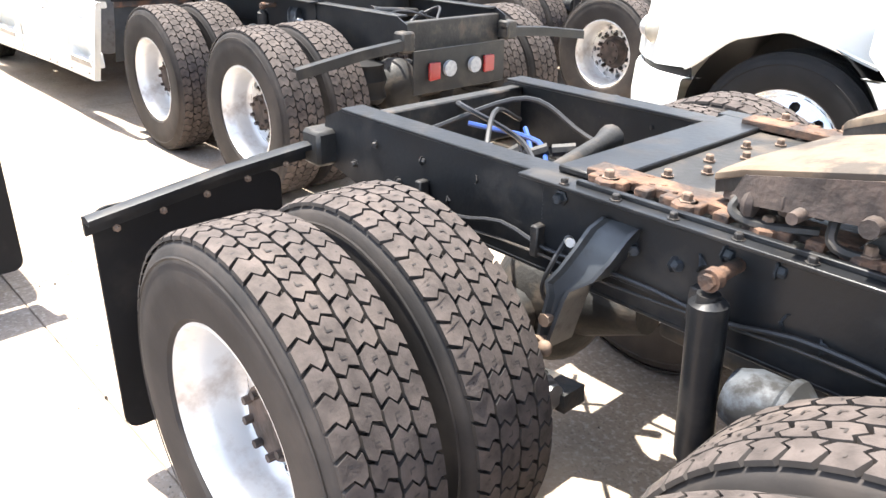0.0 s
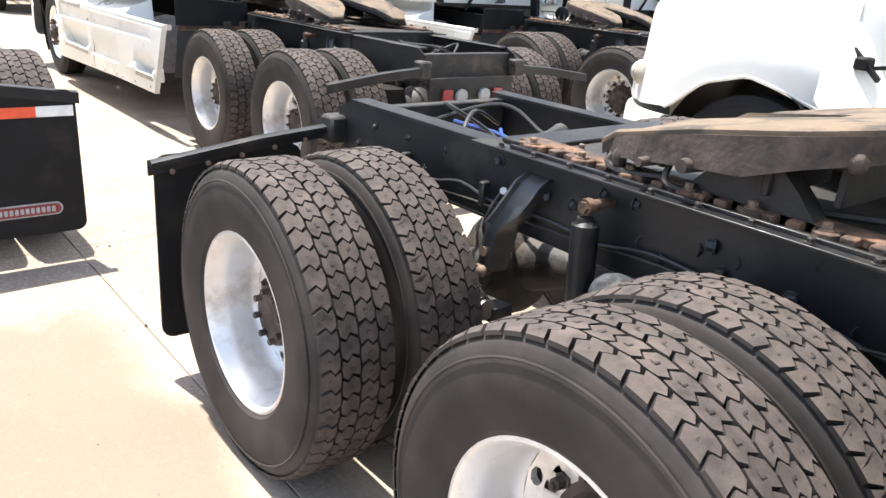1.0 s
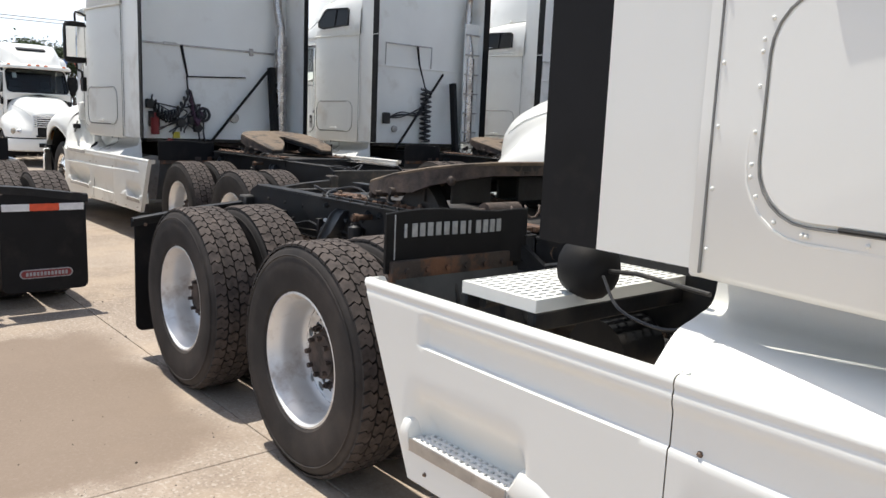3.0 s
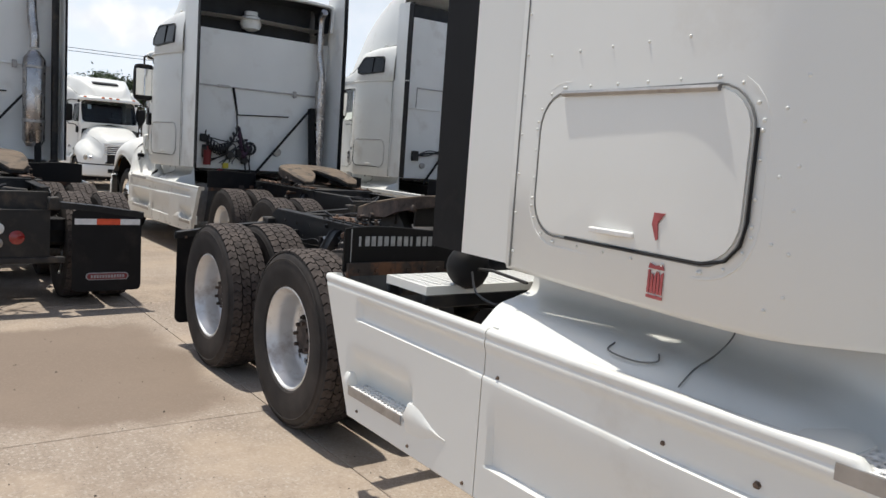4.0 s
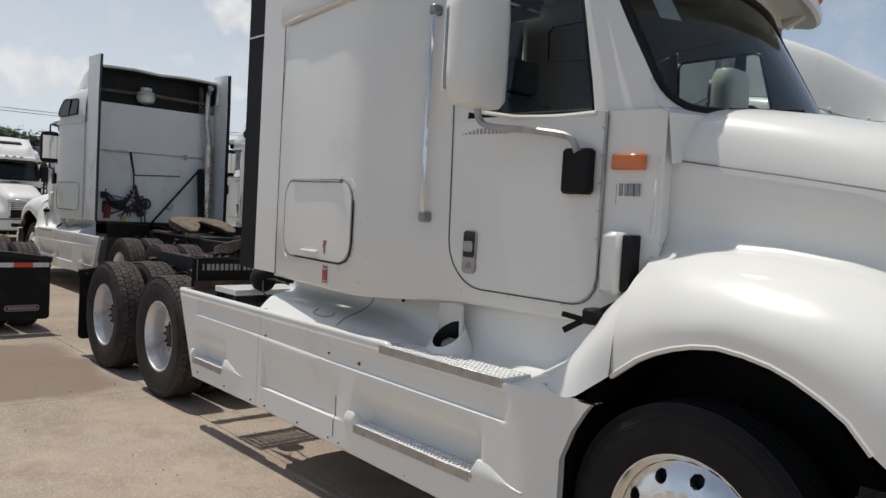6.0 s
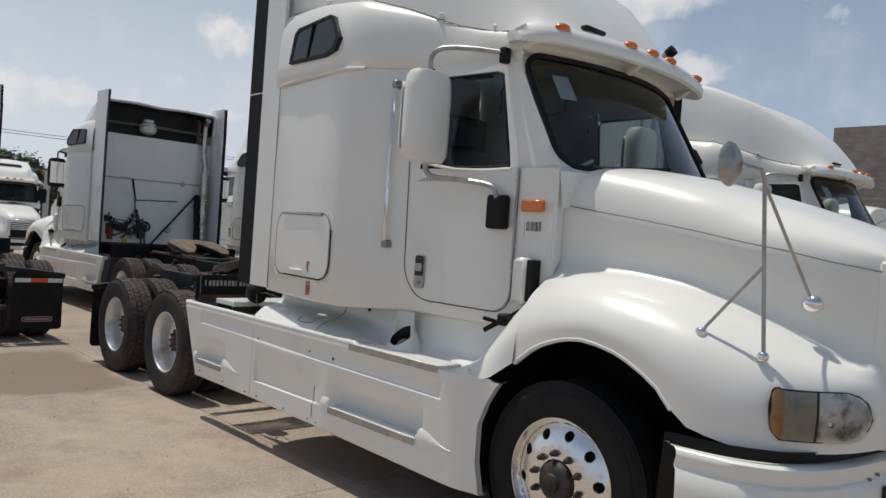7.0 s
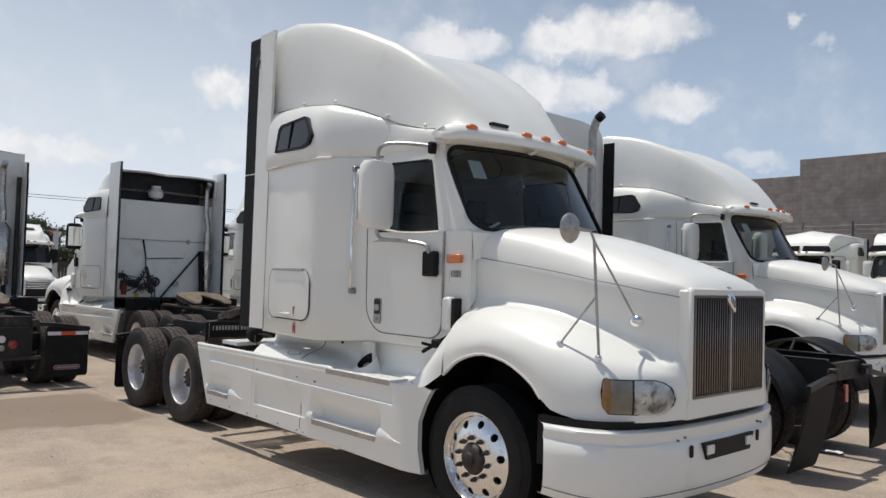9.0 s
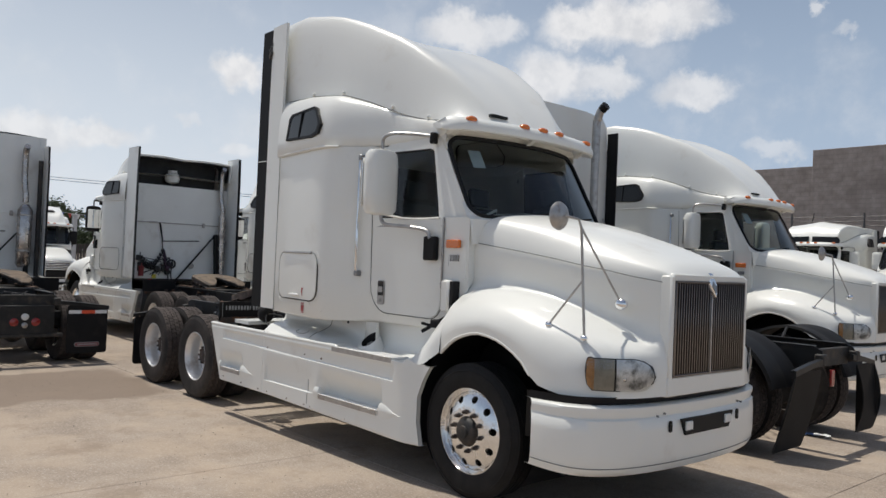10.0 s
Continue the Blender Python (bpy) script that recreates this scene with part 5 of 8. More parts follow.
def add_cab(root, paint, roof=1.0, back_top=3.42, marker=True, mirrors=True, rod_mirror=True, rubber=0.215, blunt=False, closed=False, deep=0.0, plain=False, flat_top=False):
    """Sleeper, cab and roof fairing. roof: the fairing's height against the tall one."""
    for side in (-1, 1):
        s = Shape()
        cols = [3.25, 3.45, 3.7, 3.95, 4.15, 4.28, 4.36, 4.42, 4.47, 4.55, 4.65, 4.74, 4.80, 4.86, 4.93]
        rows = [(1.24, -0.05), (1.246, -0.012), (1.265, 0.0), (1.6, 0.004), (2.0, 0.004), (2.24, 0.004), (2.6, 0.0), (2.93, -0.008)]
        dip = [(4.2, 0.0), (4.45, 0.0), (4.9, 0.02)]
        s.rings([[(x, side * (side_y(x, z) + d), z + (lerp(x, dip) if z < 1.3 else 0)) for x in cols] for z, d in rows], False)
        cols = [4.93, 5.1, 5.3, 5.5, 5.7, 5.79, 5.92, 6.06]
        s.rings([[(x, side * (side_y(x, z) + d), z + (0.02 if z < 1.3 else 0)) for x in cols] for z, d in rows[:6]], False)
        # window header and windscreen pillar
        s.rings([[(x, side * (side_y(x, z) - 0.004), z) for x in (4.93, 5.2, 5.54)] for z in (2.86, 2.93)], False)
        s.rings([[(x, side * (side_y(x, z) - 0.004), z) for x in (4.93, 5.2, 5.54, 5.68)] for z in (2.93, 2.99)], False)
        edge = [((5.700, 2.24), (6.05, 2.24)), ((5.665, 2.40), (5.95, 2.40)), ((5.60, 2.64), (5.81, 2.64)), ((5.54, 2.86), (5.69, 2.86)), ((5.53, 2.95), (5.645, 2.99))]
        s.rings([[(a[0], side * (side_y(a[0], a[1]) - 0.004), a[1]), ((a[0] + b[0]) / 2, side * (side_y(b[0], b[1]) + 0.006), a[1]), (b[0], side * (side_y(b[0], b[1]) - 0.015), b[1])] for a, b in edge], False)
        body = part("cab_side", s, paint, root, "white cab and sleeper side panel", 50)
        dr = add_plain_door(root, paint, side) if plain else add_door(root, paint, side, marker)
        s = Shape()
        win = [(4.94, 2.25), (5.69, 2.25), (5.655, 2.40), (5.595, 2.64), (5.545, 2.84), (5.50, 2.86), (4.97, 2.86), (4.94, 2.83)]
        s.add(on_side(win, side, -0.012), [tuple(range(len(win)))])
        gl = part("side_window", s, GLASS_DARK, root, "dark tinted door window")
        gl.visible_shadow = False
        part("window_gasket", Shape().tube(on_side(win + win[:1], side, -0.006), 0.009, 6), GASKET, gl)
        # sill moulding under the window
        part("sill_moulding", Shape().tube(on_side([(4.93, 2.285), (5.25, 2.235), (5.5, 2.225), (5.72, 2.235)], side, 0.006), 0.012, 6), paint, dr)
        if not plain:
            add_luggage_door(root, paint, side)
        # sleeper seam and grab handle
        part("panel_seam", Shape().tube(on_side([(3.285, 1.26), (3.285, 2.92)], side, 0.004), 0.004, 5), SEAM, body)
        if not plain:
            s = Shape().tube([(4.735, side * 1.13, 1.73), (4.735, side * 1.14, 1.76), (4.735, side * 1.135, 2.78), (4.735, side * 1.10, 2.82)], 0.014, 8)
            part("grab_rail", s, CHROME, root, "vertical steel grab rail")
            for z in (1.715, 2.82):
                part("grab_foot", Shape().box(4.712, 4.758, side * 1.08, side * 1.15, z - 0.03, z + 0.025, 0.012), LETTER_DARK, root)
        # amber marker, badge bars, intake
        s = Shape().box(5.815, 5.985, side * (side_y(5.9) + 0.002), side * (side_y(5.9) + 0.035), 1.975, 2.045, 0.014)
        if marker:
            part("marker_light", s, AMBER, root, "amber side marker light")
        for k in range(5 if marker else 0):
            s = Shape().box(5.825 + 0.028 * k, 5.845 + 0.028 * k, side * (side_y(5.9) - 0.004), side * (side_y(5.9) + 0.012), 1.86 if k else 1.82, 1.915, 0.002)
            part("badge_bar", s, LETTER_DARK, root)
        if not plain:
            part("air_intake", Shape().box(5.82, 5.93, side * (side_y(5.88) - 0.01), side * (side_y(5.88) + 0.085), 1.42, 1.70, 0.03), paint, root, "white raised air intake")
        if not plain:
            part("intake_slot", Shape().box(5.931, 5.975, side * (side_y(5.9) - 0.01), side * (side_y(5.9) + 0.075), 1.44, 1.69, 0.006), GASKET, root)
        s = Shape()
        bar(s, (5.74, side * 1.13, 1.25), (6.02, side * 1.0, 1.44), 0.02, 0.028)
        bar(s, (5.72, side * 1.12, 1.32), (5.84, side * 1.08, 1.30), 0.018, 0.022)
        s.box(5.82, 5.90, side * 1.02, side * 1.12, 1.29, 1.36, 0.012)
        part("hood_latch", s, FLAP, root, "black rubber hood latch strap")
        hood_y = lambda z: lerp(z, [(1.47, 1.07), (1.59, 0.93), (1.705, 0.848), (2.03, 0.852), (2.15, 0.83), (2.24, 0.765)])
        if not plain:
            levels = [1.36 + 0.05 * k for k in range(18)]
            s = Shape().rings([[(6.055, side * side_y(6.05), z) for z in levels], [(6.066, side * (hood_y(z) + 0.02 if z > 1.65 else side_y(6.05) + 0.01), z) for z in levels], [(6.045, side * (hood_y(z) - 0.02), z) for z in levels]], False)
            part("cowl_side", s, paint, root, "white cowl flange behind the hood", 50)
        part("cowl_seam", Shape().tube([(6.03, side * 0.925, 1.70), (6.035, side * 0.915, 2.02), (6.045, side * 0.80, 2.23), (6.05, side * 0.6, 2.32)], 0.006 if plain else 0.012, 6), GASKET if plain else WHITE, root)
        # main mirror
        if mirrors:
            add_door_mirror(root, paint, side, mirrors)
        if rod_mirror and side < 0:
            add_fender_mirror(root, side)
        # side extender, white strip and black rubber edge
        tip = 2.72 if flat_top else 2.95
        for nm, x0, x1, mt, lab in () if deep else (("side_extender", tip, 3.262, paint, "white side fairing extender"), ("extender_edge", tip - rubber, tip, FLAP, "black rubber edge of the side fairing")):
            s = Shape()
            t = 0.012 if mt is FLAP else 0.02
            top = 3.7 if blunt else 4.40 - (4.40 - 3.55) * (1 - roof) - (0.2 if closed else 0.0)
            rows = [(1.265, 1.155), (2.9, 1.155), (3.5, 1.155), (top - 0.3, 1.15), (top - (0.0 if mt is FLAP else -0.02), 1.145)]
            s.rings([[(x0, side * y, z), (x1, side * (y + (0.012 if mt is paint else 0)), z), (x1, side * (y - t), z), (x0, side * (y - t), z)] for z, y in rows], True, True, True)
            part(nm, s, mt, root, lab)
        if roof == 1.0 and not blunt:
            part("edge_strap", Shape().box(2.732, 2.955, side * 1.152, side * 1.159, 2.905, 2.915, 0.001), PAPER, root, "thin white strap round the rubber edge")
        if side < 0 and roof == 1.0:
            s = Shape()
            for k in range(9):
                s.ball((2.93 + 0.02 * math.sin(k * 2.1), side * (1.165 - 0.006 * k), 4.10 + 0.033 * k), 0.03, 0.012, 0.035, 7, 4)
            part("torn_edge", s, GRIMY, root, "torn black edging at the fairing's top")
    # back and floor of the sleeper
    if deep:
        s = Shape()
        s.rings([[(x, y * g, z) for y, z in ((-1.165, 1.25), (-1.165, 3.7), (-1.13, back_top - 0.16), (-1.02, back_top - 0.03), (-0.6, back_top + 0.02), (0.6, back_top + 0.02), (1.02, back_top - 0.03), (1.13, back_top - 0.16), (1.165, 3.7), (1.165, 1.25))] for x, g in ((3.262, 1.0), (3.25 - deep + 0.03, 1.0), (3.25 - deep, 0.985))], True, False, True)
        part("long_sleeper", s, paint, root, "white squared-off rear of a long sleeper", 40)
        for side in (-1, 1):
            part("extender_edge", Shape().box(3.05 - deep, 3.248 - deep, side * 1.14, side * 1.155, 1.30, 4.0, 0.004), FLAP, root, "black rubber edge of the side fairing")
    s = Shape().box(3.245, 3.275, -1.165, 1.165, 1.245, back_top, 0.006)
    back = part("sleeper_back", s, paint, root, "white riveted sleeper back wall")
    for z in (2.487,):
        # grey on the flat-top truck paints the rib's thin shadow line
        part("back_rib", Shape().box(3.225, 3.245, -1.1, 1.1, z - 0.014, z + 0.010, 0.003), STEEL if flat_top else paint, back)
    part("cab_floor", Shape().box(3.28, 5.95, -0.88, 0.88, 1.20, 1.25, 0.01), GRIMY, root)
    # dark sheet in place of the shade deep in the fairing's hollow
    part("roof_lining", Shape().box(3.60, 3.62, -0.98, 0.98, 3.30 if flat_top else 3.43, 3.66 if blunt else 3.40 + 0.95 * roof, 0.004), DARK, root, "dark sheet standing in for the shaded hollow of the roof fairing")
    part("sleeper_roof", Shape().box(3.28, 3.6, -1.0, 1.0, min(3.40, back_top - 0.03), min(3.425, back_top - 0.005), 0.004), DARK, root)
    # shoulder between sleeper and cab roof
    zl = [(3.25, 2.935), (4.5, 2.935), (4.95, 2.96), (5.7, 2.985)]
    zs = [(3.25, 3.54), (3.84, 3.53), (4.36, 3.47), (4.66, 3.38), (4.9, 3.29), (5.12, 3.21), (5.4, 3.14), (5.83, 3.10)]
    ys = [(3.25, 1.08), (4.36, 1.06), (4.66, 0.99), (5.12, 0.90), (5.83, 0.80)]
    s = Shape()
    rings = []
    for x in (3.25, 3.5, 3.8, 4.0, 4.15, 4.28, 4.36, 4.44, 4.52, 4.62, 4.72, 4.82, 4.95, 5.12, 5.3, 5.5, 5.68):
        yl = lerp(x, [(3.25, 1.185), (4.15, 1.30), (4.30, 1.30), (4.42, 1.265), (4.55, 1.19), (4.74, 1.075), (4.90, 1.015), (5.68, 0.945)]) + (0.012 if x < 4.8 else 0.0) - (0.05 if x > 4.9 else 0)
        half = [(yl - 0.02, lerp(x, zl) - 0.02)]
        for k in range(9):
            a = radians(90 * k / 8)
            half.append((lerp(x, ys) + (yl - lerp(x, ys)) * math.cos(a) ** 0.75, lerp(x, zl) + (lerp(x, zs) - lerp(x, zl)) * math.sin(a) ** 0.85))
        half.append((0.0, lerp(x, zs) + 0.02))
        rings.append([(x, -y, z) for y, z in half] + [(x, y, z) for y, z in half[::-1][1:]])
    s.rings(rings, False)
    s.rings([[(5.68, y, 2.985) for y in (-0.91, 0.91)], [(5.68, y, 3.11) for y in (-0.8, 0.8)]], False)
    part("upper_body", s, paint, root, "white rounded sleeper shoulder and cab roof", 50)
    # small sleeper windows
    for side in (-1, 1):
        def up(x, z):
            yl = lerp(x, [(3.25, 1.185), (4.15, 1.30), (4.30, 1.295)]) + 0.012
            t = min(1, max(0, (z - 2.935) / 0.59)) ** (1 / 0.85)
            a = math.asin(min(1, t))
            return 1.07 + (yl - 1.07) * math.cos(a) ** 0.75

        def pl(x, z):
            a, b, c, d = up(3.9, 3.07), up(3.9, 3.34), up(3.55, 3.2), up(4.2, 3.2)
            return up(3.9, 3.2) + (b - a) / 0.27 * (z - 3.2) + (d - c) / 0.65 * (x - 3.9)
        win = [(3.52, 3.07), (4.14, 3.04), (4.27, 3.07), (4.30, 3.16), (4.17, 3.335), (4.10, 3.365), (3.58, 3.35), (3.53, 3.31)]
        s = Shape()
        s.rings([[(x, side * (pl(x, z) - 0.03), z) for x, z in win], [(x, side * (pl(x, z) + 0.016), z) for x, z in win], [(3.87 + (x - 3.87) * 0.90, side * (pl(x, z) + 0.014), 3.2 + (z - 3.2) * 0.84) for x, z in win]], True)
        fr = part("window_frame", s, GASKET, root, "black window frame")
        s = Shape()
        s.add([(3.87 + (x - 3.87) * 0.90, side * (pl(x, z) + 0.010), 3.2 + (z - 3.2) * 0.84) for x, z in win], [tuple(range(len(win)))])
        s.slot = 0
        part("sleeper_window", s, DARKGLASS, fr, "small dark sleeper window")
        part("window_bar", Shape().tube([(3.84, side * (pl(3.84, 3.06) + 0.012), 3.06), (3.84, side * (pl(3.84, 3.34) + 0.012), 3.34)], 0.012, 6), GASKET, fr)
        # crease under the window and roof seam
        part("crease_moulding", Shape().tube([(x, side * (side_y(x, 2.0) + 0.012), 2.93) for x in (3.27, 3.6, 4.15, 4.3, 4.42, 4.52)], 0.013, 6), paint, root)
        part("roof_seam", Shape().tube([(x, side * (lerp(x, ys) + 0.012), lerp(x, zs) + 0.004) for x in (3.28, 3.5, 3.84, 4.1, 4.36, 4.52, 4.66, 4.8, 4.95, 5.12, 5.4, 5.6)], 0.006, 5), SEAM, root)
        for x in (3.75, 4.3, 4.95, 5.4):
            put("roof_bolt", RIVET, root, Matrix.Translation((x, side * (lerp(x, ys) + 0.01), lerp(x, zs) + 0.035)) @ Matrix.Scale(2.2, 4))
    # roof fairing
    ysh = [(3.05, 1.03), (3.4, 1.01), (4.0, 0.94), (4.5, 0.86), (5.0, 0.77), (5.4, 0.67), (5.7, 0.54), (5.88, 0.40)]
    zsh = [(3.05, 4.42), (3.4, 4.44), (3.9, 4.36), (4.32, 4.22), (4.9, 3.96), (5.4, 3.62), (5.7, 3.33), (5.88, 3.12)]
    zc = [(3.05, 4.52), (3.5, 4.50), (4.2, 4.27), (4.76, 4.02), (5.23, 3.76), (5.55, 3.50), (5.75, 3.30), (5.88, 3.13)]
    if blunt:
        ysh = [(3.05, 1.03), (4.0, 1.03), (5.0, 0.99), (5.5, 0.93), (5.88, 0.86)]
        zsh = [(3.05, 3.74), (4.9, 3.74), (5.3, 3.70), (5.62, 3.55), (5.78, 3.33), (5.88, 3.09)]
        zc = [(3.05, 3.92), (4.8, 3.92), (5.2, 3.87), (5.56, 3.66), (5.75, 3.40), (5.88, 3.12)]
        for side in (-1, 1):
            win = [(5.80, side * 0.90, 3.30), (5.815, side * 0.06, 3.31), (5.885, side * 0.06, 3.12), (5.88, side * 0.97, 3.11), (5.85, side * 0.99, 3.18)]
            ins = [(x + 0.025, y, z + 0.025) for x, y, z in win]
            part("roof_window", Shape().rings([win, ins], True, False, True), DARKGLASS, root, "dark roof skylight")
    if flat_top:
        ysh = [(3.05, 1.09), (3.5, 1.07), (4.0, 0.99), (4.5, 0.88), (5.0, 0.77), (5.4, 0.66), (5.7, 0.54), (5.88, 0.40)]
        zsh = [(3.05, 4.22), (3.5, 4.24), (3.9, 4.20), (4.32, 4.10), (4.9, 3.88), (5.4, 3.58), (5.7, 3.31), (5.88, 3.12)]
        zc = [(a, b + 0.03) for a, b in zsh]
    zb = lambda x: lerp(x, [(3.05, 3.50), (3.26, 3.50)] + [(a, b - 0.03) for a, b in zs[1:]])
    lift = lambda z: 3.45 + (z - 3.45) * roof if z > 3.45 else z
    # the second, inset skin is coloured dark for the shade inside the fairing
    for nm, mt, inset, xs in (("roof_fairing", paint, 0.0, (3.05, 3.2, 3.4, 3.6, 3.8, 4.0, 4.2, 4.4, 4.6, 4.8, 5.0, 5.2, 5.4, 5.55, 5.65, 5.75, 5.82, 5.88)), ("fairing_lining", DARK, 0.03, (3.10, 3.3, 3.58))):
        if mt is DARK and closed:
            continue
        if closed:
            xs = (3.235,) + xs[2:]
        s = Shape()
        rings = []
        for x in xs:
            a, b, c = Vector((lerp(x, ys) if x > 3.3 else 1.09, zb(x), 0)), Vector((lerp(x, ysh), lift(lerp(x, zsh)), 0)), Vector((0, lift(lerp(x, zc)), 0))
            m1 = a.lerp(b, 0.55) + Vector((0.035 * min(1, (b.y - a.y)), 0, 0))
            top = b.lerp(c, 0.55) + Vector((0.0, 0.03 if x < 4.0 else 0.0, 0))
            near = b + Vector((-0.15 * min(1, b.x), 0.070 * min(1.0, max(0.0, b.y - a.y)), 0))
            half = smooth_path([a, m1, b, near, top, c], 4)
            half = [Vector((max(0, p.x - inset), p.y - inset * (1 if p.y > a.y + 0.1 else 0), 0)) for p in half]
            rings.append([(x, -p.x, p.y) for p in half] + [(x, p.x, p.y) for p in half[::-1][1:]])
        s.rings(rings, False)
        if mt is paint and roof < 0.6 and not closed:
            part("fairing_rim", Shape().tube(rings[0], 0.028, 6), paint, root)
        part(nm, s, mt, root, "tall white aerodynamic roof fairing" if mt is paint else "dark skin for the shade inside the roof fairing", 50)
    if roof == 1.0 and not blunt:
        part("fairing_slot", Shape().box(5.80, 5.855, -0.50, -0.29, 3.185, 3.21, 0.008), GASKET, root, "small black slot at the fairing foot")
    # visor with marker lamps
    s = Shape()
    arc = lambda y: 6.07 - 0.23 * (y / 1.09) ** 2 - 0.07 * max(0.0, (abs(y) - 0.90) / 0.14) ** 2
    rings = []
    for y in [-1.04, -1.035, -1.02, -0.99, -0.95, -0.90] + [-0.80 + 0.10 * k for k in range(17)] + [0.90, 0.95, 0.99, 1.02, 1.035, 1.04]:
        q = max(0.0, (abs(y) - 0.90) / 0.14)
        e, x, back = 1.0 - 0.85 * q ** 3, arc(y), 0.36 - 0.24 * min(1.0, q * 1.3) ** 1.5
        drop = 0.03 * q
        rings.append([(x - back, y, 3.085 + 0.03 * e - drop), (x - back * 0.45, y, 3.10 + 0.04 * e - drop), (x - 0.06, y, 3.085 + 0.035 * e - drop), (x - 0.015, y, 3.06 + 0.02 * e - drop), (x, y, 3.04 - drop), (x - 0.006, y, 3.04 - 0.035 * e - drop), (x - 0.03, y, 3.04 - 0.045 * e - drop), (x - 0.055, y, 3.04 - 0.03 * e - drop), (x - 0.10, y, 3.045 - drop), (x - back, y, 3.045 - drop)])
    s.rings(rings, True, True, True)
    vis = part("sun_visor", s, paint, root, "white windscreen visor")
    for y in (-0.80, -0.24, 0.0, 0.24, 0.80):
        s = Shape()
        s.ball((arc(y) - 0.045, y, 3.105), 0.042, 0.062, 0.030, 14, 6, -40)
        part("roof_marker", s, AMBER, vis, "amber roof marker lamp")
    for y in (-0.9, 0.0, 0.9):
        s = Shape()
        bar(s, (arc(y) - 0.22, y, 2.99), (arc(y) - 0.09, y, 3.06), 0.05, 0.02)
        part("visor_bracket", s, paint, vis)
    # windscreen
    def ws(y, v):
        b = Vector((6.27 - 0.235 * (y / 0.90) ** 2, y, 2.25))
        t = Vector((5.83 - 0.20 * (y / 0.90) ** 2, y * 0.965, 2.975))
        return b.lerp(t, v)
    s = Shape()
    def inset(y):
        q = max(0.0, (abs(y) - 0.76) / 0.13)
        return 0.17 * (1 - math.sqrt(max(0.0, 1 - min(1, q) ** 2)))
    cross = [-0.89, -0.885, -0.87, -0.84, -0.80, -0.76] + [-0.68 + 1.36 * k / 12 for k in range(13)] + [0.76, 0.80, 0.84, 0.87, 0.885, 0.89]
    s.rings([[tuple(ws(y, inset(y) + (1 - 2 * inset(y)) * v)) for y in cross] for v in (0.0, 0.33, 0.66, 1.0)], False)
    gl = part("windscreen", s, GLASS, root, "large curved tinted windscreen")
    gl.visible_shadow = False
    loop = [ws(y, inset(y)) for y in cross] + [ws(0.89, v) for v in (0.4, 0.6)] + [ws(y, 1 - inset(y)) for y in cross[::-1]] + [ws(-0.89, v) for v in (0.6, 0.4)]
    for v0 in (0.0, 1.0):
        for sg in (-1, 1):
            ys_c = [sg * y for y in (0.76, 0.80, 0.84, 0.87, 0.885, 0.89, 0.93)]
            corner = Shape().rings([[tuple(ws(y, v0) + Vector((0.004, 0, 0))) for y in ys_c], [tuple(ws(y, abs(v0 - inset(y))) + Vector((0.004, 0, 0))) for y in ys_c]], False)
            part("windscreen_corner", corner, paint, root)
    loop.append(loop[0])
    part("windscreen_gasket", Shape().tube([p + Vector((0.006, 0, 0)) for p in loop], 0.020, 6), GASKET, gl)
    for y0, y1 in ((-0.62, -0.05), (0.05, 0.62)):
        s = Shape()
        bar(s, ws(y0, 0.02) + Vector((0.03, 0, 0.0)), ws(y1, 0.10) + Vector((0.03, 0, 0.0)), 0.012, 0.018)
        part("wiper", s, FLAP, gl)
    # cowl and header round the glass
    s = Shape()
    s.rings([[tuple(ws(-0.93 + 1.86 * k / 16, 0.0)) for k in range(17)], [tuple(ws(-0.93 + 1.86 * k / 16, 0.0) + Vector((0.05, 0, -0.03))) for k in range(17)], [(6.10, (-0.925 + 1.85 * k / 16), 2.0 + 0.2 * (1 - abs(k - 8) / 8)) for k in range(17)]], False)
    s.rings([[tuple(ws(-0.91 + 1.82 * k / 16, 1.0)) for k in range(17)], [(5.64 + 0.15 * (1 - ((k - 8) / 8) ** 2), -0.91 + 1.82 * k / 16, 3.10) for k in range(17)]], False)
    part("windscreen_surround", s, paint, root)
    # inside of the cab
    s = Shape().box(5.55, 6.02, -0.84, 0.84, 1.9, 2.18, 0.05).box(3.7, 6.0, -0.88, 0.88, 1.255, 1.30, 0.005).box(3.55, 3.6, -0.95, 0.95, 1.3, 2.95, 0.005)
    part("dashboard", s, DARK, root, "dark dashboard and cab lining")
    for y in (-0.45, 0.45):
        s = Shape().box(4.75, 5.25, y - 0.25, y + 0.25, 1.60, 1.75, 0.05).box(4.68, 4.82, y - 0.24, y + 0.24, 1.75, 2.45, 0.05).box(4.70, 4.79, y - 0.14, y + 0.14, 2.47, 2.66, 0.03).box(4.85, 5.15, y - 0.18, y + 0.18, 1.3, 1.60, 0.02)
        part("cab_seat", s, SEAT, root, "dark cloth air-ride seat")
    s = Shape().tube([(5.48 + 0.1 * math.sin(a), 0.45 + 0.21 * math.cos(a), 2.08 + 0.19 * math.sin(a)) for a in [2 * math.pi * k / 24 for k in range(25)]], 0.014, 6).tube([(5.48, 0.45, 2.08), (5.62, 0.45, 2.0)], 0.03, 8)
    part("steering_wheel", s, DARK, root)
    p = ws(-0.62, 0.72)
    s = Shape()
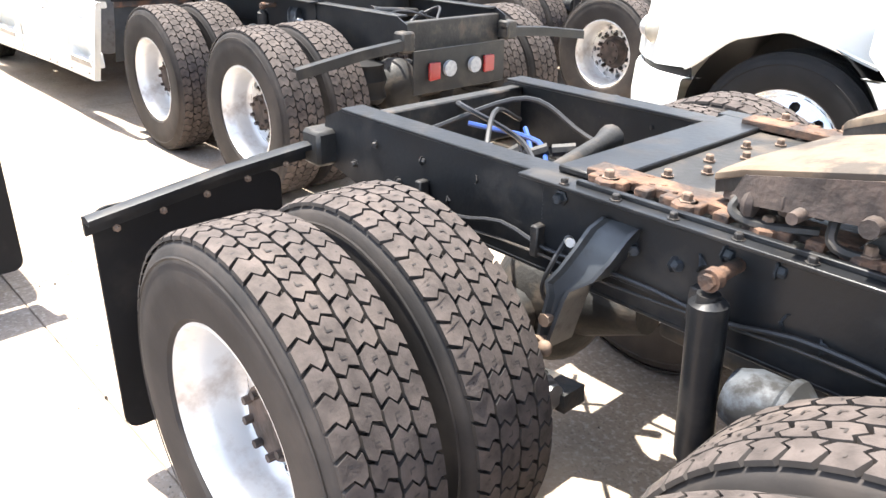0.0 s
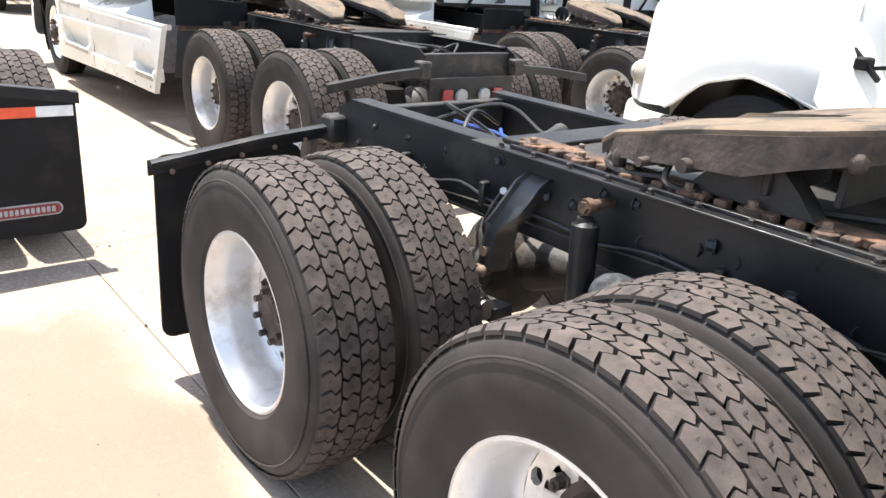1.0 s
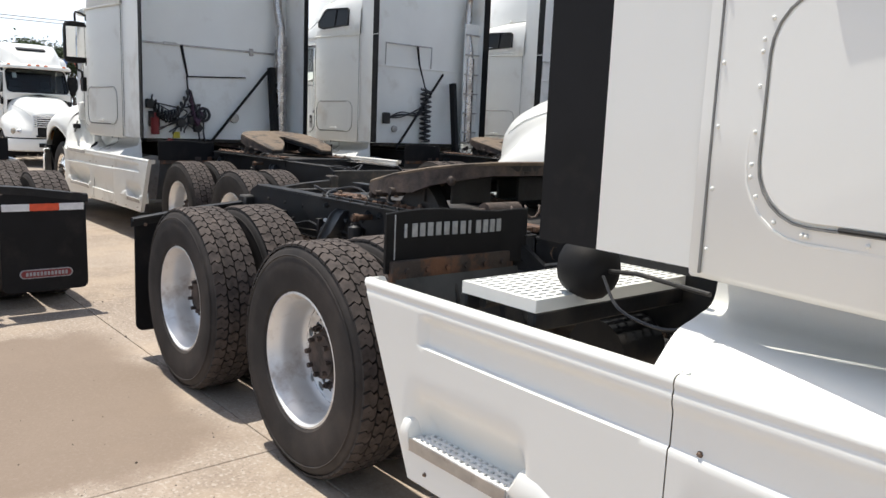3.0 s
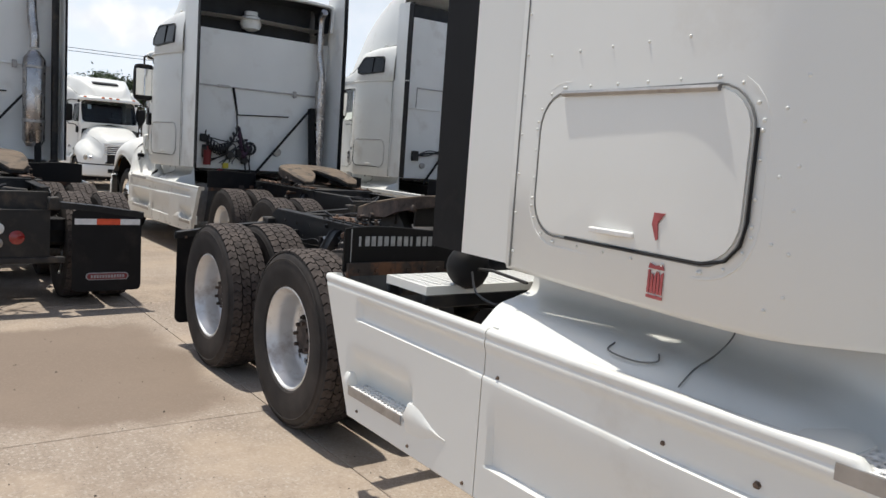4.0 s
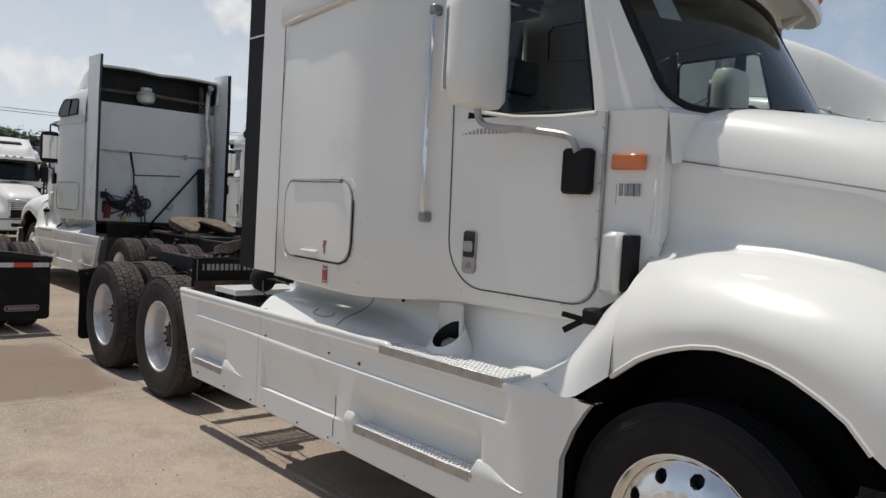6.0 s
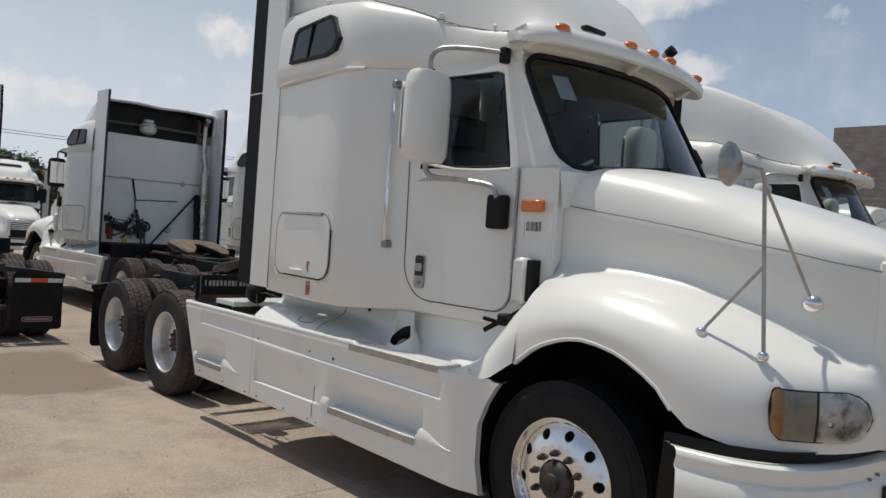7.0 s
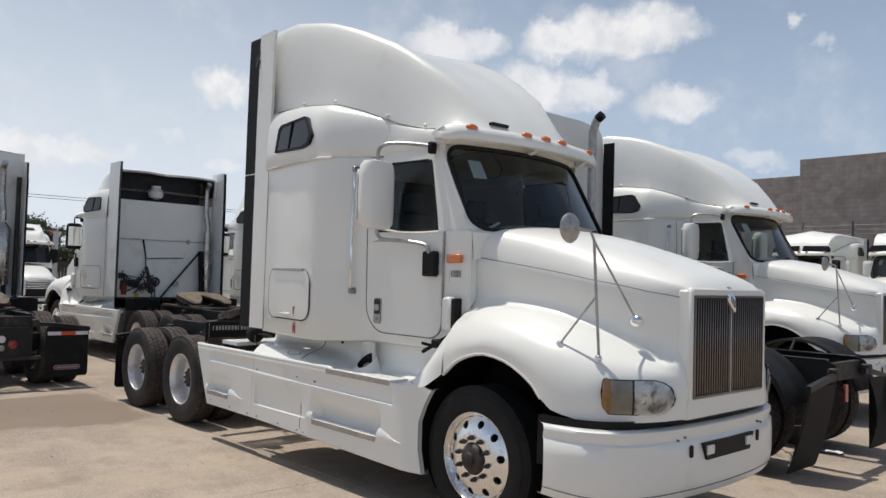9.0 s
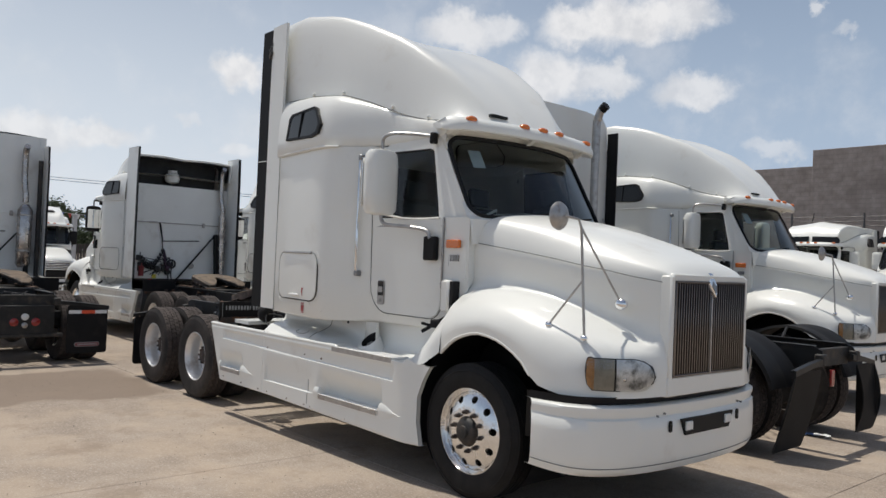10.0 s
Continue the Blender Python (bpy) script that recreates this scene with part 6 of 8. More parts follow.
    s.add([tuple(ws(-0.72, 0.62) - Vector((0.012, 0, 0))), tuple(ws(-0.60, 0.62) - Vector((0.012, 0, 0))), tuple(ws(-0.60, 0.84) - Vector((0.012, 0, 0))), tuple(ws(-0.72, 0.84) - Vector((0.012, 0, 0)))], [(0, 1, 2, 3)])
    part("windscreen_card", s, PAPER, root, "white card behind the windscreen")


SIGNAL_GREY = material("aged_signal_lens", (0.40, 0.36, 0.29), 0.25, spread=0.25, scale=12, coat=0.5)
BOWL = material("headlamp_bowl", (0.80, 0.80, 0.81), 0.34, metal=0.7, spread=0.25, scale=14, dirt=(0.20, 0.20, 0.20), dirt_at=(0.53, 0.68), dirt_scale=9, dirt_rough=0.4, bump=0.2, bump_scale=25)
LAMPGLASS = glass_material("headlamp_glass", (0.85, 0.86, 0.86))
DARKGLASS = material("dark_sleeper_glass", (0.01, 0.011, 0.012), 0.12, spread=0.0, spec=0.25)


def rivet_mesh():
    return Shape().ball((0, 0, 0), 0.009, 0.009, 0.009, 8, 4).mesh("rivet", WHITE, 60)


RIVET = rivet_mesh()


def skirt_out(x, z):
    """How far out the moulded skirt stands at a place along it."""
    y = 1.300 - 0.030 * ramp(z, 0.40, 0.31)
    fold = lerp(x, [(2.0, 0.865), (3.3, 0.852), (4.2, 0.832), (5.6, 0.815)])
    bold = lerp(x, [(2.37, 0.0), (2.385, 1.0), (3.0, 0.9), (3.3, 0.45), (4.0, 0.40), (4.2, 1.0), (5.555, 1.0), (5.575, 0.0)])
    y -= 0.020 * bold * ramp(z, fold - 0.003, fold + 0.007) * ramp(z, 0.968, 0.94)
    tray = ramp(x, 3.375, 3.39) * ramp(x, 4.36, 4.12)
    y -= 0.024 * tray * ramp(z, 0.516, 0.526) * ramp(z, 0.80, 0.60)
    for p0, p1, deep, top in ((2.29, 2.88, 0.080, 0.74), (4.40, 5.45, 0.105, 0.80)):
        hold = ramp(x, p0, p0 + 0.10) * ramp(x, p1, p1 - 0.07)
        y -= deep * hold * ramp(z, 0.505, 0.520) * ramp(z, top, 0.54)
    return y - 0.055 * ramp(x, 5.60, 5.92) ** 2


def step_cap(x0, x1, side, z0, high):
    """A moulded wedge that closes one end of a step and runs out to nothing."""
    rings = []
    for k in range(9):
        u = k / 8
        q = math.sqrt(max(0.0, min(1.0, u / 0.14))) * (1 - 0.93 * ramp(u, 0.25, 1.0)) if abs(x1 - x0) > 0.15 else math.sqrt(max(0.0, 1 - (2 * u - 1) ** 4))
        x = x0 + (x1 - x0) * u
        rings.append([(x, side * (1.215 + (0.086 + 0.014 * q) * c), z0 + (0.010 + high * q) * h) for c, h in ((0, -0.5), (0.9, -0.5), (1.0, 0.1), (1.0, 0.55), (0.86, 0.88), (0.55, 1.0), (0.0, 1.02))])
    return Shape().rings(rings, True, True, True)


def add_skirts(root, paint):
    """Fuel tank fairings with steps, and the shelf under the sleeper."""
    levels = [0.30, 0.303, 0.315, 0.34, 0.40, 0.46, 0.495, 0.505, 0.510, 0.515, 0.520, 0.526, 0.535, 0.55, 0.57, 0.60, 0.63, 0.66, 0.69, 0.72, 0.75, 0.78]
    rear = lambda z: 2.03 + (1.03 - z) * 0.46
    fore = lambda z: lerp(z, [(0.30, 5.90), (0.5, 5.86), (0.72, 5.86), (0.86, 5.91), (0.95, 5.97), (1.02, 6.03)])
    foot = lambda x: lerp(x, [(2.0, 0.375), (3.4, 0.37), (4.3, 0.35), (5.9, 0.312)])
    for side in (-1, 1):
        for a, b, steps in ((None, 3.318, 72), (3.322, None, 150)):
            s = Shape()
            rings = []
            for k in range(steps + 1):
                ring = []
                x0, x1 = rear(0.7) if a is None else a, fore(0.7) if b is None else b
                xm = x0 + (x1 - x0) * k / steps
                fold = lerp(xm, [(2.0, 0.865), (3.3, 0.852), (4.2, 0.832), (5.6, 0.815)])
                for z0 in levels + [fold - 0.02, fold - 0.003, fold + 0.001, fold + 0.005, fold + 0.009, fold + 0.03, 0.93, 0.945, 0.957, 0.968, 0.985]:
                    z = foot(xm) + (z0 - 0.30) / 0.195 * (0.495 - foot(xm)) if z0 < 0.495 else z0
                    xa, xb = rear(z) if a is None else a, fore(z) if b is None else b
                    x = xa + (xb - xa) * k / steps
                    y = skirt_out(x, z0 if z0 >= 0.40 else 0.40) - (0.05 if z0 == 0.30 else 0.008 if z0 == 0.303 else 0.0)
                    ring.append((x, side * y, z))
                drop = 0.042 * ramp(xm, 4.585, 4.64) * ramp(xm, 5.60, 5.54)
                plain = ramp(xm, 5.58, 5.68)
                for d, z in ((-0.003, 0.992), (-0.004, 1.000), (0.0, 1.008), (-0.002, 1.022), (-0.010, 1.031), (-0.024, 1.033), (-0.036, 1.030), (-0.040, 1.018), (-0.042, 0.98)):
                    xa, xb = rear(z) if a is None else a, fore(z) if b is None else b
                    x = xa + (xb - xa) * k / steps
                    ring.append((x, side * (skirt_out(x, 1.0) + d * (1 - plain)), z - drop - (z - 0.985) * 0.8 * plain))
                rings.append(ring)
            s.rings(rings, False)
            # folded end faces
            for end, way in ((rings[0], 1), (rings[-1], -1)):
                s.rings([end, [(x + way * 0.008, side * (abs(y) - 0.012), z) for x, y, z in end], [(x + way * 0.010, side * (abs(y) - 0.05), z) for x, y, z in end]], False)
            part("side_skirt", s, paint, root, "white moulded side skirt panel", 42)
        # the lower seam before the front step
        part("panel_seam", Shape().tube([(4.235, side * (skirt_out(4.235, z) + 0.0005), z) for z in (0.36, 0.42, 0.48, 0.505, 0.53, 0.58, 0.64)], 0.0035, 5), SEAM, root)
        # low and high steps
        for x0, x1, y0, y1, z, n, ny in ((2.345, 2.80, 1.215, 1.302, 0.532, 16, 3), (4.455, 5.37, 1.205, 1.306, 0.530, 34, 3), (4.635, 5.54, 1.108, 1.292, 1.006, 34, 5)):
            ya, yb = sorted((side * y0, side * y1))
            s = Shape().perforated(x0, x1, ya, yb, z, n, ny, (0.42, 0.50), 0.012)
            tread = part("step_tread", s, STEPMETAL, root, "perforated aluminium step tread")
            knobs = Shape()   # joined: too small to count
            for i in range(n + 1):
                for j in range(ny):
                    cx, cy = x0 + (x1 - x0) * (i + 0.02) / n, ya + (yb - ya) * (j + 0.5) / ny
                    if x0 + 0.008 < cx < x1 - 0.008:
                        knobs.rings([[(cx + q * u, cy + q * 1.5 * v, z + h) for u, v in ((-1, -1), (1, -1), (1, 1), (-1, 1))] for q, h in ((0.0065, 0.0), (0.0045, 0.005))], True, False, True)
            tagged(part("grip_relief", knobs, STEPMETAL, tread, "raised grip relief"), kind="stuff")
            part("tread_nose", Shape().box(x0 - 0.005, x1 + 0.005, side * (y1 + 0.001), side * (y1 + 0.009), z - 0.042, z + 0.003, 0.003), STEEL, tread, "dull metal front edge")
        part("step_end_cap", step_cap(2.285, 2.342, side, 0.522, 0.070), paint, root)
        part("step_end_cap", step_cap(2.803, 3.12, side, 0.522, 0.082), paint, root)
        part("step_end_cap", step_cap(4.345, 4.452, side, 0.522, 0.070), paint, root)
        part("step_end_cap", step_cap(5.373, 5.70, side, 0.522, 0.080), paint, root)
        part("step_end_cap", Shape().rings([[(x, side * y, z) for y, z in ((1.10, 0.99), (1.288, 0.99), (1.288, 0.992 + h * 0.4), (1.22, 1.0 + h), (1.10, 1.0 + h))] for x, h in ((4.50, 0.03), (4.60, 0.033), (4.632, 0.012))], True, True, True), paint, root)
        for x, z in ((2.42, 0.43), (2.86, 0.415), (3.25, 0.405), (3.40, 0.865), (3.44, 0.405), (3.85, 0.395), (4.136, 0.876), (4.435, 0.868), (4.19, 0.39), (4.30, 0.385), (4.9, 0.37), (5.5, 0.35)):
            put("skirt_bolt", BOLT, root, pose(x, side * (skirt_out(x, z) - 0.001), z, 90 * (1 if side < 0 else -1), 0, 0) @ Matrix.Scale(0.50 if z > 0.8 and x > 4.3 else 0.36, 4))
        # shelf: a round roll beside the sleeper, then a flat tray under the door
        table = [(3.232, [(0.99, 1.30), (1.005, 1.165), (1.08, 1.128), (1.17, 1.10), (1.258, 1.02)]), (3.9, [(0.98, 1.30), (0.99, 1.16), (1.07, 1.12), (1.17, 1.092), (1.258, 1.02)]), (4.45, [(0.97, 1.30), (0.98, 1.14), (1.06, 1.09), (1.17, 1.066), (1.258, 1.02)]), (4.64, [(.945, 1.30), (.955, 1.10), (1.00, 1.02), (1.08, 0.99), (1.262, 0.980)]), (5.1, [(.935, 1.30), (.945, 1.10), (0.98, 1.02), (1.06, 0.99), (1.262, 0.980)]),
                 (5.52, [(.925, 1.30), (.94, 1.06), (1.00, 1.0), (1.10, 0.988), (1.268, 0.978)]), (5.70, [(.90, 1.36), (.93, 1.16), (1.04, 1.07), (1.165, 1.03), (1.285, 0.985)]), (5.90, [(.90, 1.60), (.945, 1.42), (1.07, 1.34), (1.18, 1.20), (1.252, 0.99)]), (6.035, [(.90, 1.74), (.94, 1.57), (1.08, 1.46), (1.165, 1.30), (1.19, 1.105)])]
        s = Shape()
        rings = []
        for k in range(72):
            x = 3.232 + (6.035 - 3.232) * k / 71
            half = [Vector((lerp(x, [(q, p[j][0]) for q, p in table]), lerp(x, [(q, p[j][1]) for q, p in table]), 0)) for j in range(5)]
            rings.append([(x, side * p.x, p.y) for p in smooth_path(half, 5)])
        s.rings(rings, False)
        first = rings[0]
        s.rings([first, [(3.226, side * (abs(y) - 0.012), z - 0.010) for x, y, z in first]], False)
        inner = [(3.226, side * (abs(y) - 0.012), z - 0.010) for x, y, z in first]
        s.add(inner + [(3.226, side * 1.19, 0.80), (3.226, side * 0.95, 0.80)], [tuple(range(len(inner) + 2))])
        part("tank_fairing", s, paint, root, "white fairing shelf above the skirt", 40)
        part("shelf_seam", Shape().tube(smooth_path([(4.14, side * 1.245, 1.040), (4.135, side * 1.17, 1.084), (4.13, side * 1.07, 1.113), (4.13, side * 0.99, 1.16), (4.15, side * 0.978, 1.24)], 4), 0.0028, 5), SEAM, root)
        part("wire_loop", Shape().tube(smooth_path([(3.83, side * 1.175, 1.092), (3.84, side * 1.215, 1.072), (3.95, side * 1.222, 1.066), (4.02, side * 1.20, 1.078), (4.00, side * 1.165, 1.094)], 4), 0.003, 5), SEAM, root)
        part("shelf_bolt", Shape().ball((4.42, side * 0.975, 1.215), 0.014, 0.012, 0.014, 8, 5), GRIMY, root)
        # fuel filler: an upright moulded neck with a slanted black mouth
        lean = Matrix.Rotation(radians(-32 * side), 4, "X")
        rows = []
        for q, h in ((0.150, None), (0.094, 0.0), (0.084, 0.004)):
            ring = []
            for k in range(28):
                t = 2 * math.pi * k / 28
                y = 1.06 - q * 0.92 * math.sin(t)
                ring.append((4.912 + q * math.cos(t), side * y, 0.982 + 0.5 * max(0.0, 1.03 - y) if h is None else 1.092 + h + 0.80 * (1.06 - y)))
            rows.append(ring)
        neck = Shape().rings(rows, True)
        back = rows[-1][0:15]
        neck.rings([[(x, y, z - 0.01) for x, y, z in back], [(x * 0.92 + 4.912 * 0.08, y, 1.255) for x, y, z in back]], False)
        collar = part("filler_neck", neck, paint, root, "white moulded neck round the fuel filler")
        mouth = [Vector(p) for p in rows[-1]]
        mid = sum(mouth, Vector()) / len(mouth)
        down = Vector((0, -side * 0.05, -0.10))
        s = Shape().rings([[tuple(p + Vector((0, 0, 0.003))) for p in mouth], [tuple(mid + (p - mid) * 0.93 + Vector((0, 0, -0.008))) for p in mouth], [tuple(mid + (p - mid) * 0.80 + down * 0.7) for p in mouth]], True, False, True)
        part("filler_mouth", s, GASKET, collar, "black rubber filler mouth")
        cap = Shape().lathe([(0.046, -0.02), (0.046, 0.010), (0.040, 0.016), (0.014, 0.018), (0.001, 0.018)], (0, 0, 0), "z", 6)
        cup = part("fuel_cap", cap, STEEL, collar, "grey hexagonal fuel cap")
        cup.matrix_basis = Matrix.Translation(mid + down * 0.55 + Vector((0, side * 0.018, 0))) @ lean
    # deck plate behind the sleeper with what hangs below it
    s = Shape().perforated(2.46, 2.78, -1.20, -0.38, 1.090, 11, 17, (0.46, 0.70), 0.004)
    part("deck_plate", s, paint, root, "white perforated deck plate")
    part("air_tank", Shape().tube([(2.62, -0.70, 0.80), (2.62, -0.46, 0.80)], 0.13, 16), BLACK, root, "black air tank beside the rail")
    part("deck_bracket", Shape().box(2.44, 2.475, -1.20, -0.43, 0.99, 1.05, 0.006).box(2.745, 2.78, -1.20, -0.43, 0.99, 1.05, 0.006), BLACK, root, "black bearer under the deck plate")
    for x in (2.5, 2.7):
        part("deck_bearer", Shape().tube([(x, -0.40, 1.02), (x, -1.15, 1.02)], 0.02, 6), GRIMY, root)
    s = Shape()
    s.rings([[(2.80 + u * 0.5, -1.0 + r * math.cos(t), 1.175 + r * 1.06 * math.sin(t)) for t in [2 * math.pi * k / 14 for k in range(14)]] for u, r in ((-0.17, 0.02), (-0.16, 0.048), (-0.12, 0.074), (-0.05, 0.088), (0.04, 0.092), (0.10, 0.086), (0.15, 0.066), (0.17, 0.03))], True, True, True)
    part("rubber_cap", s, FLAP, root, "black rounded rubber boot behind the sleeper")
    s = Shape().tube([(2.86, -1.0, 1.175), (3.0, -1.02, 1.19), (3.24, -1.04, 1.18)], 0.007, 8)
    part("boot_pipe", s, GRIMY, root)
    part("cable", Shape().tube(smooth_path([(2.9, -1.05, 1.17), (3.0, -1.10, 1.10), (3.15, -1.12, 1.08), (3.24, -1.1, 1.10)], 5), 0.005, 5), HOSE_BLACK, root)
    for y in (-0.80, 0.80):
        part("fuel_tank", Shape().tube([(3.3, y, 0.72), (5.0, y, 0.72)], 0.30, 20), STEEL, root)


def add_quarter_flap(root, bars=True):
    """The name flap in front of the drive tyres."""
    for side in (-1, 1):
        s = Shape()
        wave = lambda u: 1.99 + 0.010 * math.sin(11 * u) + 0.055 * ramp(u, 0.60, 0.49)
        crest = lambda u: 1.255 + 0.012 * math.sin(7 * u + 1) + 0.012 * ramp(u, 0.62, 0.52)
        us = [0.49, 0.50, 0.53, 0.57, 0.62, 0.70, 0.80, 0.90, 1.0, 1.1, 1.19]
        s.rings([[(wave(u), side * u, 1.03), (wave(u), side * u, crest(u) - 0.004), (wave(u) + 0.004, side * u, crest(u)), (wave(u) + 0.009, side * u, crest(u)), (wave(u) + 0.013, side * u, crest(u) - 0.004), (wave(u) + 0.013, side * u, 1.03)] for u in us], True, True, True)
        fl = part("name_flap", s, FLAP, root, "black rubber anti-spray flap with grey raised bars" if bars else "black rubber anti-spray flap")
        for k in range(13 if bars else 0):
            part("letter_bar", Shape().box(wave(1.09 - 0.039 * k) + 0.012, wave(1.09 - 0.039 * k) + 0.017, side * (1.10 - 0.039 * k), side * (1.10 - 0.039 * k - (0.013 if k in (0, 8) else 0.026)), 1.160, 1.212, 0.001), LETTER, fl)
        part("edge_line", Shape().box(wave(1.147) + 0.012, wave(1.147) + 0.016, side * 1.145, side * 1.15, 1.08, 1.25, 0.001), LETTER, fl)
        s = Shape().box(1.998, 2.022, side * 0.53, side * 1.17, 0.985, 1.075, 0.004)
        for k in range(6):
            s.tube([(2.02, side * (0.6 + 0.1 * k), 1.035), (2.032, side * (0.6 + 0.1 * k), 1.035)], 0.012, 6)
        part("flap_clamp", s, RUSTBAR, fl, "rusty clamp bar")
        for u in (0.62, 0.86, 1.08):
            part("flap_gusset", Shape().prism([(2.03, 1.0), (2.16, 0.62), (2.06, 0.62)], "y", side * u, side * (u + 0.012)), BLACK_LIT, fl)
        s = Shape()
        s.rings([[(2.02, side * 0.52, 1.01), (2.02, side * 1.16, 1.01)], [(2.05, side * 0.50, 0.80), (2.05, side * 1.17, 0.80)], [(2.14, side * 0.50, 0.55), (2.14, side * 1.17, 0.55)], [(2.155, side * 0.50, 0.55), (2.155, side * 1.17, 0.55)], [(2.065, side * 0.50, 0.80), (2.065, side * 1.17, 0.80)], [(2.035, side * 0.52, 1.01), (2.035, side * 1.16, 1.01)]], False)
        part("lower_flap", s, PLATE, fl, "weathered grey backing plate")
        s = Shape()
        bar(s, (2.03, side * 0.50, 1.08), (2.28, side * 0.44, 0.90), 0.03, 0.05)
        part("flap_brace", s, BLACK, fl)


def add_rivets(root):
    for side in (-1, 1):
        spots = [(3.30, 1.32 + 0.145 * k) for k in range(11)] + [(4.40, 1.32 + 0.17 * k) for k in range(4)]
        spots += [(x, z) for x, z in rounded(3.40, 4.348, 1.388, 1.914, 0.14, 3)]
        spots += [(3.55 + 0.13 * k, 1.387) for k in range(6)] + [(3.55 + 0.13 * k, 1.913) for k in range(6)] + [(3.401, 1.5 + 0.1 * k) for k in range(4)] + [(4.349, 1.5 + 0.1 * k) for k in range(4)] + [(4.44, 1.36 + 0.11 * k) for k in range(6)] + [(3.45 + 0.16 * k, 2.03) for k in range(5)]
        spots += [(x, z) for x, z in rounded(3.47, 4.28, 1.455, 1.85, 0.10, 2)]
        spots += [(4.95 + 0.16 * k, 1.335) for k in range(5)]
        for x, z in spots:
            put("rivet", RIVET, root, pose(x, side * (side_y(x, z) + 0.004), z) @ Matrix.Scale(0.62, 4))


def add_bar_gear(root):
    """A hose bar with hanging coils, a ladder and a junction box on the back wall."""
    s = Shape().tube([(3.20, 0.73, 2.50), (3.19, 0.73, 2.84), (3.19, -0.21, 2.84), (3.20, -0.21, 2.50)], 0.012, 6)
    part("hose_bar", s, STEEL, root, "grey bent hose bar")
    part("hose_tender", Shape().tube([(3.18, 0.10, 2.83), (3.17, 0.06, 2.55), (3.16, -0.08, 2.15)], [0.020, 0.016, 0.010], 8), FLAP, root, "black hose tender arm")
    wob = random.Random(9)
    for q in range(3):
        pts = [(3.16 + 0.05 * math.sin(k * 1.2), -0.10 + 0.05 * (q - 1) + 0.055 * math.cos(k * 1.2), 2.16 - 0.0155 * k) for k in range(58)]
        part("coiled_hose", Shape().tube(pts, 0.012, 5), HOSE_BLACK, root, "black coiled air hose")
    for k in range(4):
        pts = [(3.16, -0.12 + 0.02 * k, 1.95), (3.15, 0.05, 1.78 + wob.uniform(-0.06, 0.06)), (3.17, 0.40, 1.72 + wob.uniform(-0.05, 0.05)), (3.20, 0.64, 1.66)]
        part("air_hose", Shape().tube(smooth_path(pts, 6), 0.011, 6), HOSE_BLACK, root)
    part("junction_box", Shape().box(3.19, 3.245, 0.60, 0.74, 1.56, 1.74, 0.015), GRIMY, root, "black junction box")
    part("socket", Shape().lathe([(0.055, 0.0), (0.05, 0.04), (0.001, 0.045)], (3.24, 0.50, 1.48), "x", 14, -1), STEEL, root)
    part("ladder_panel", Shape().box(3.06, 3.09, -1.15, -0.83, 1.30, 3.30, 0.006), WHITE_DUSTY, root, "white panel behind the stack")
    for k in range(6):
        part("rung", Shape().box(3.02, 3.05, -1.15, -0.83, 1.45 + 0.33 * k, 1.475 + 0.33 * k, 0.006), STEEL, root)


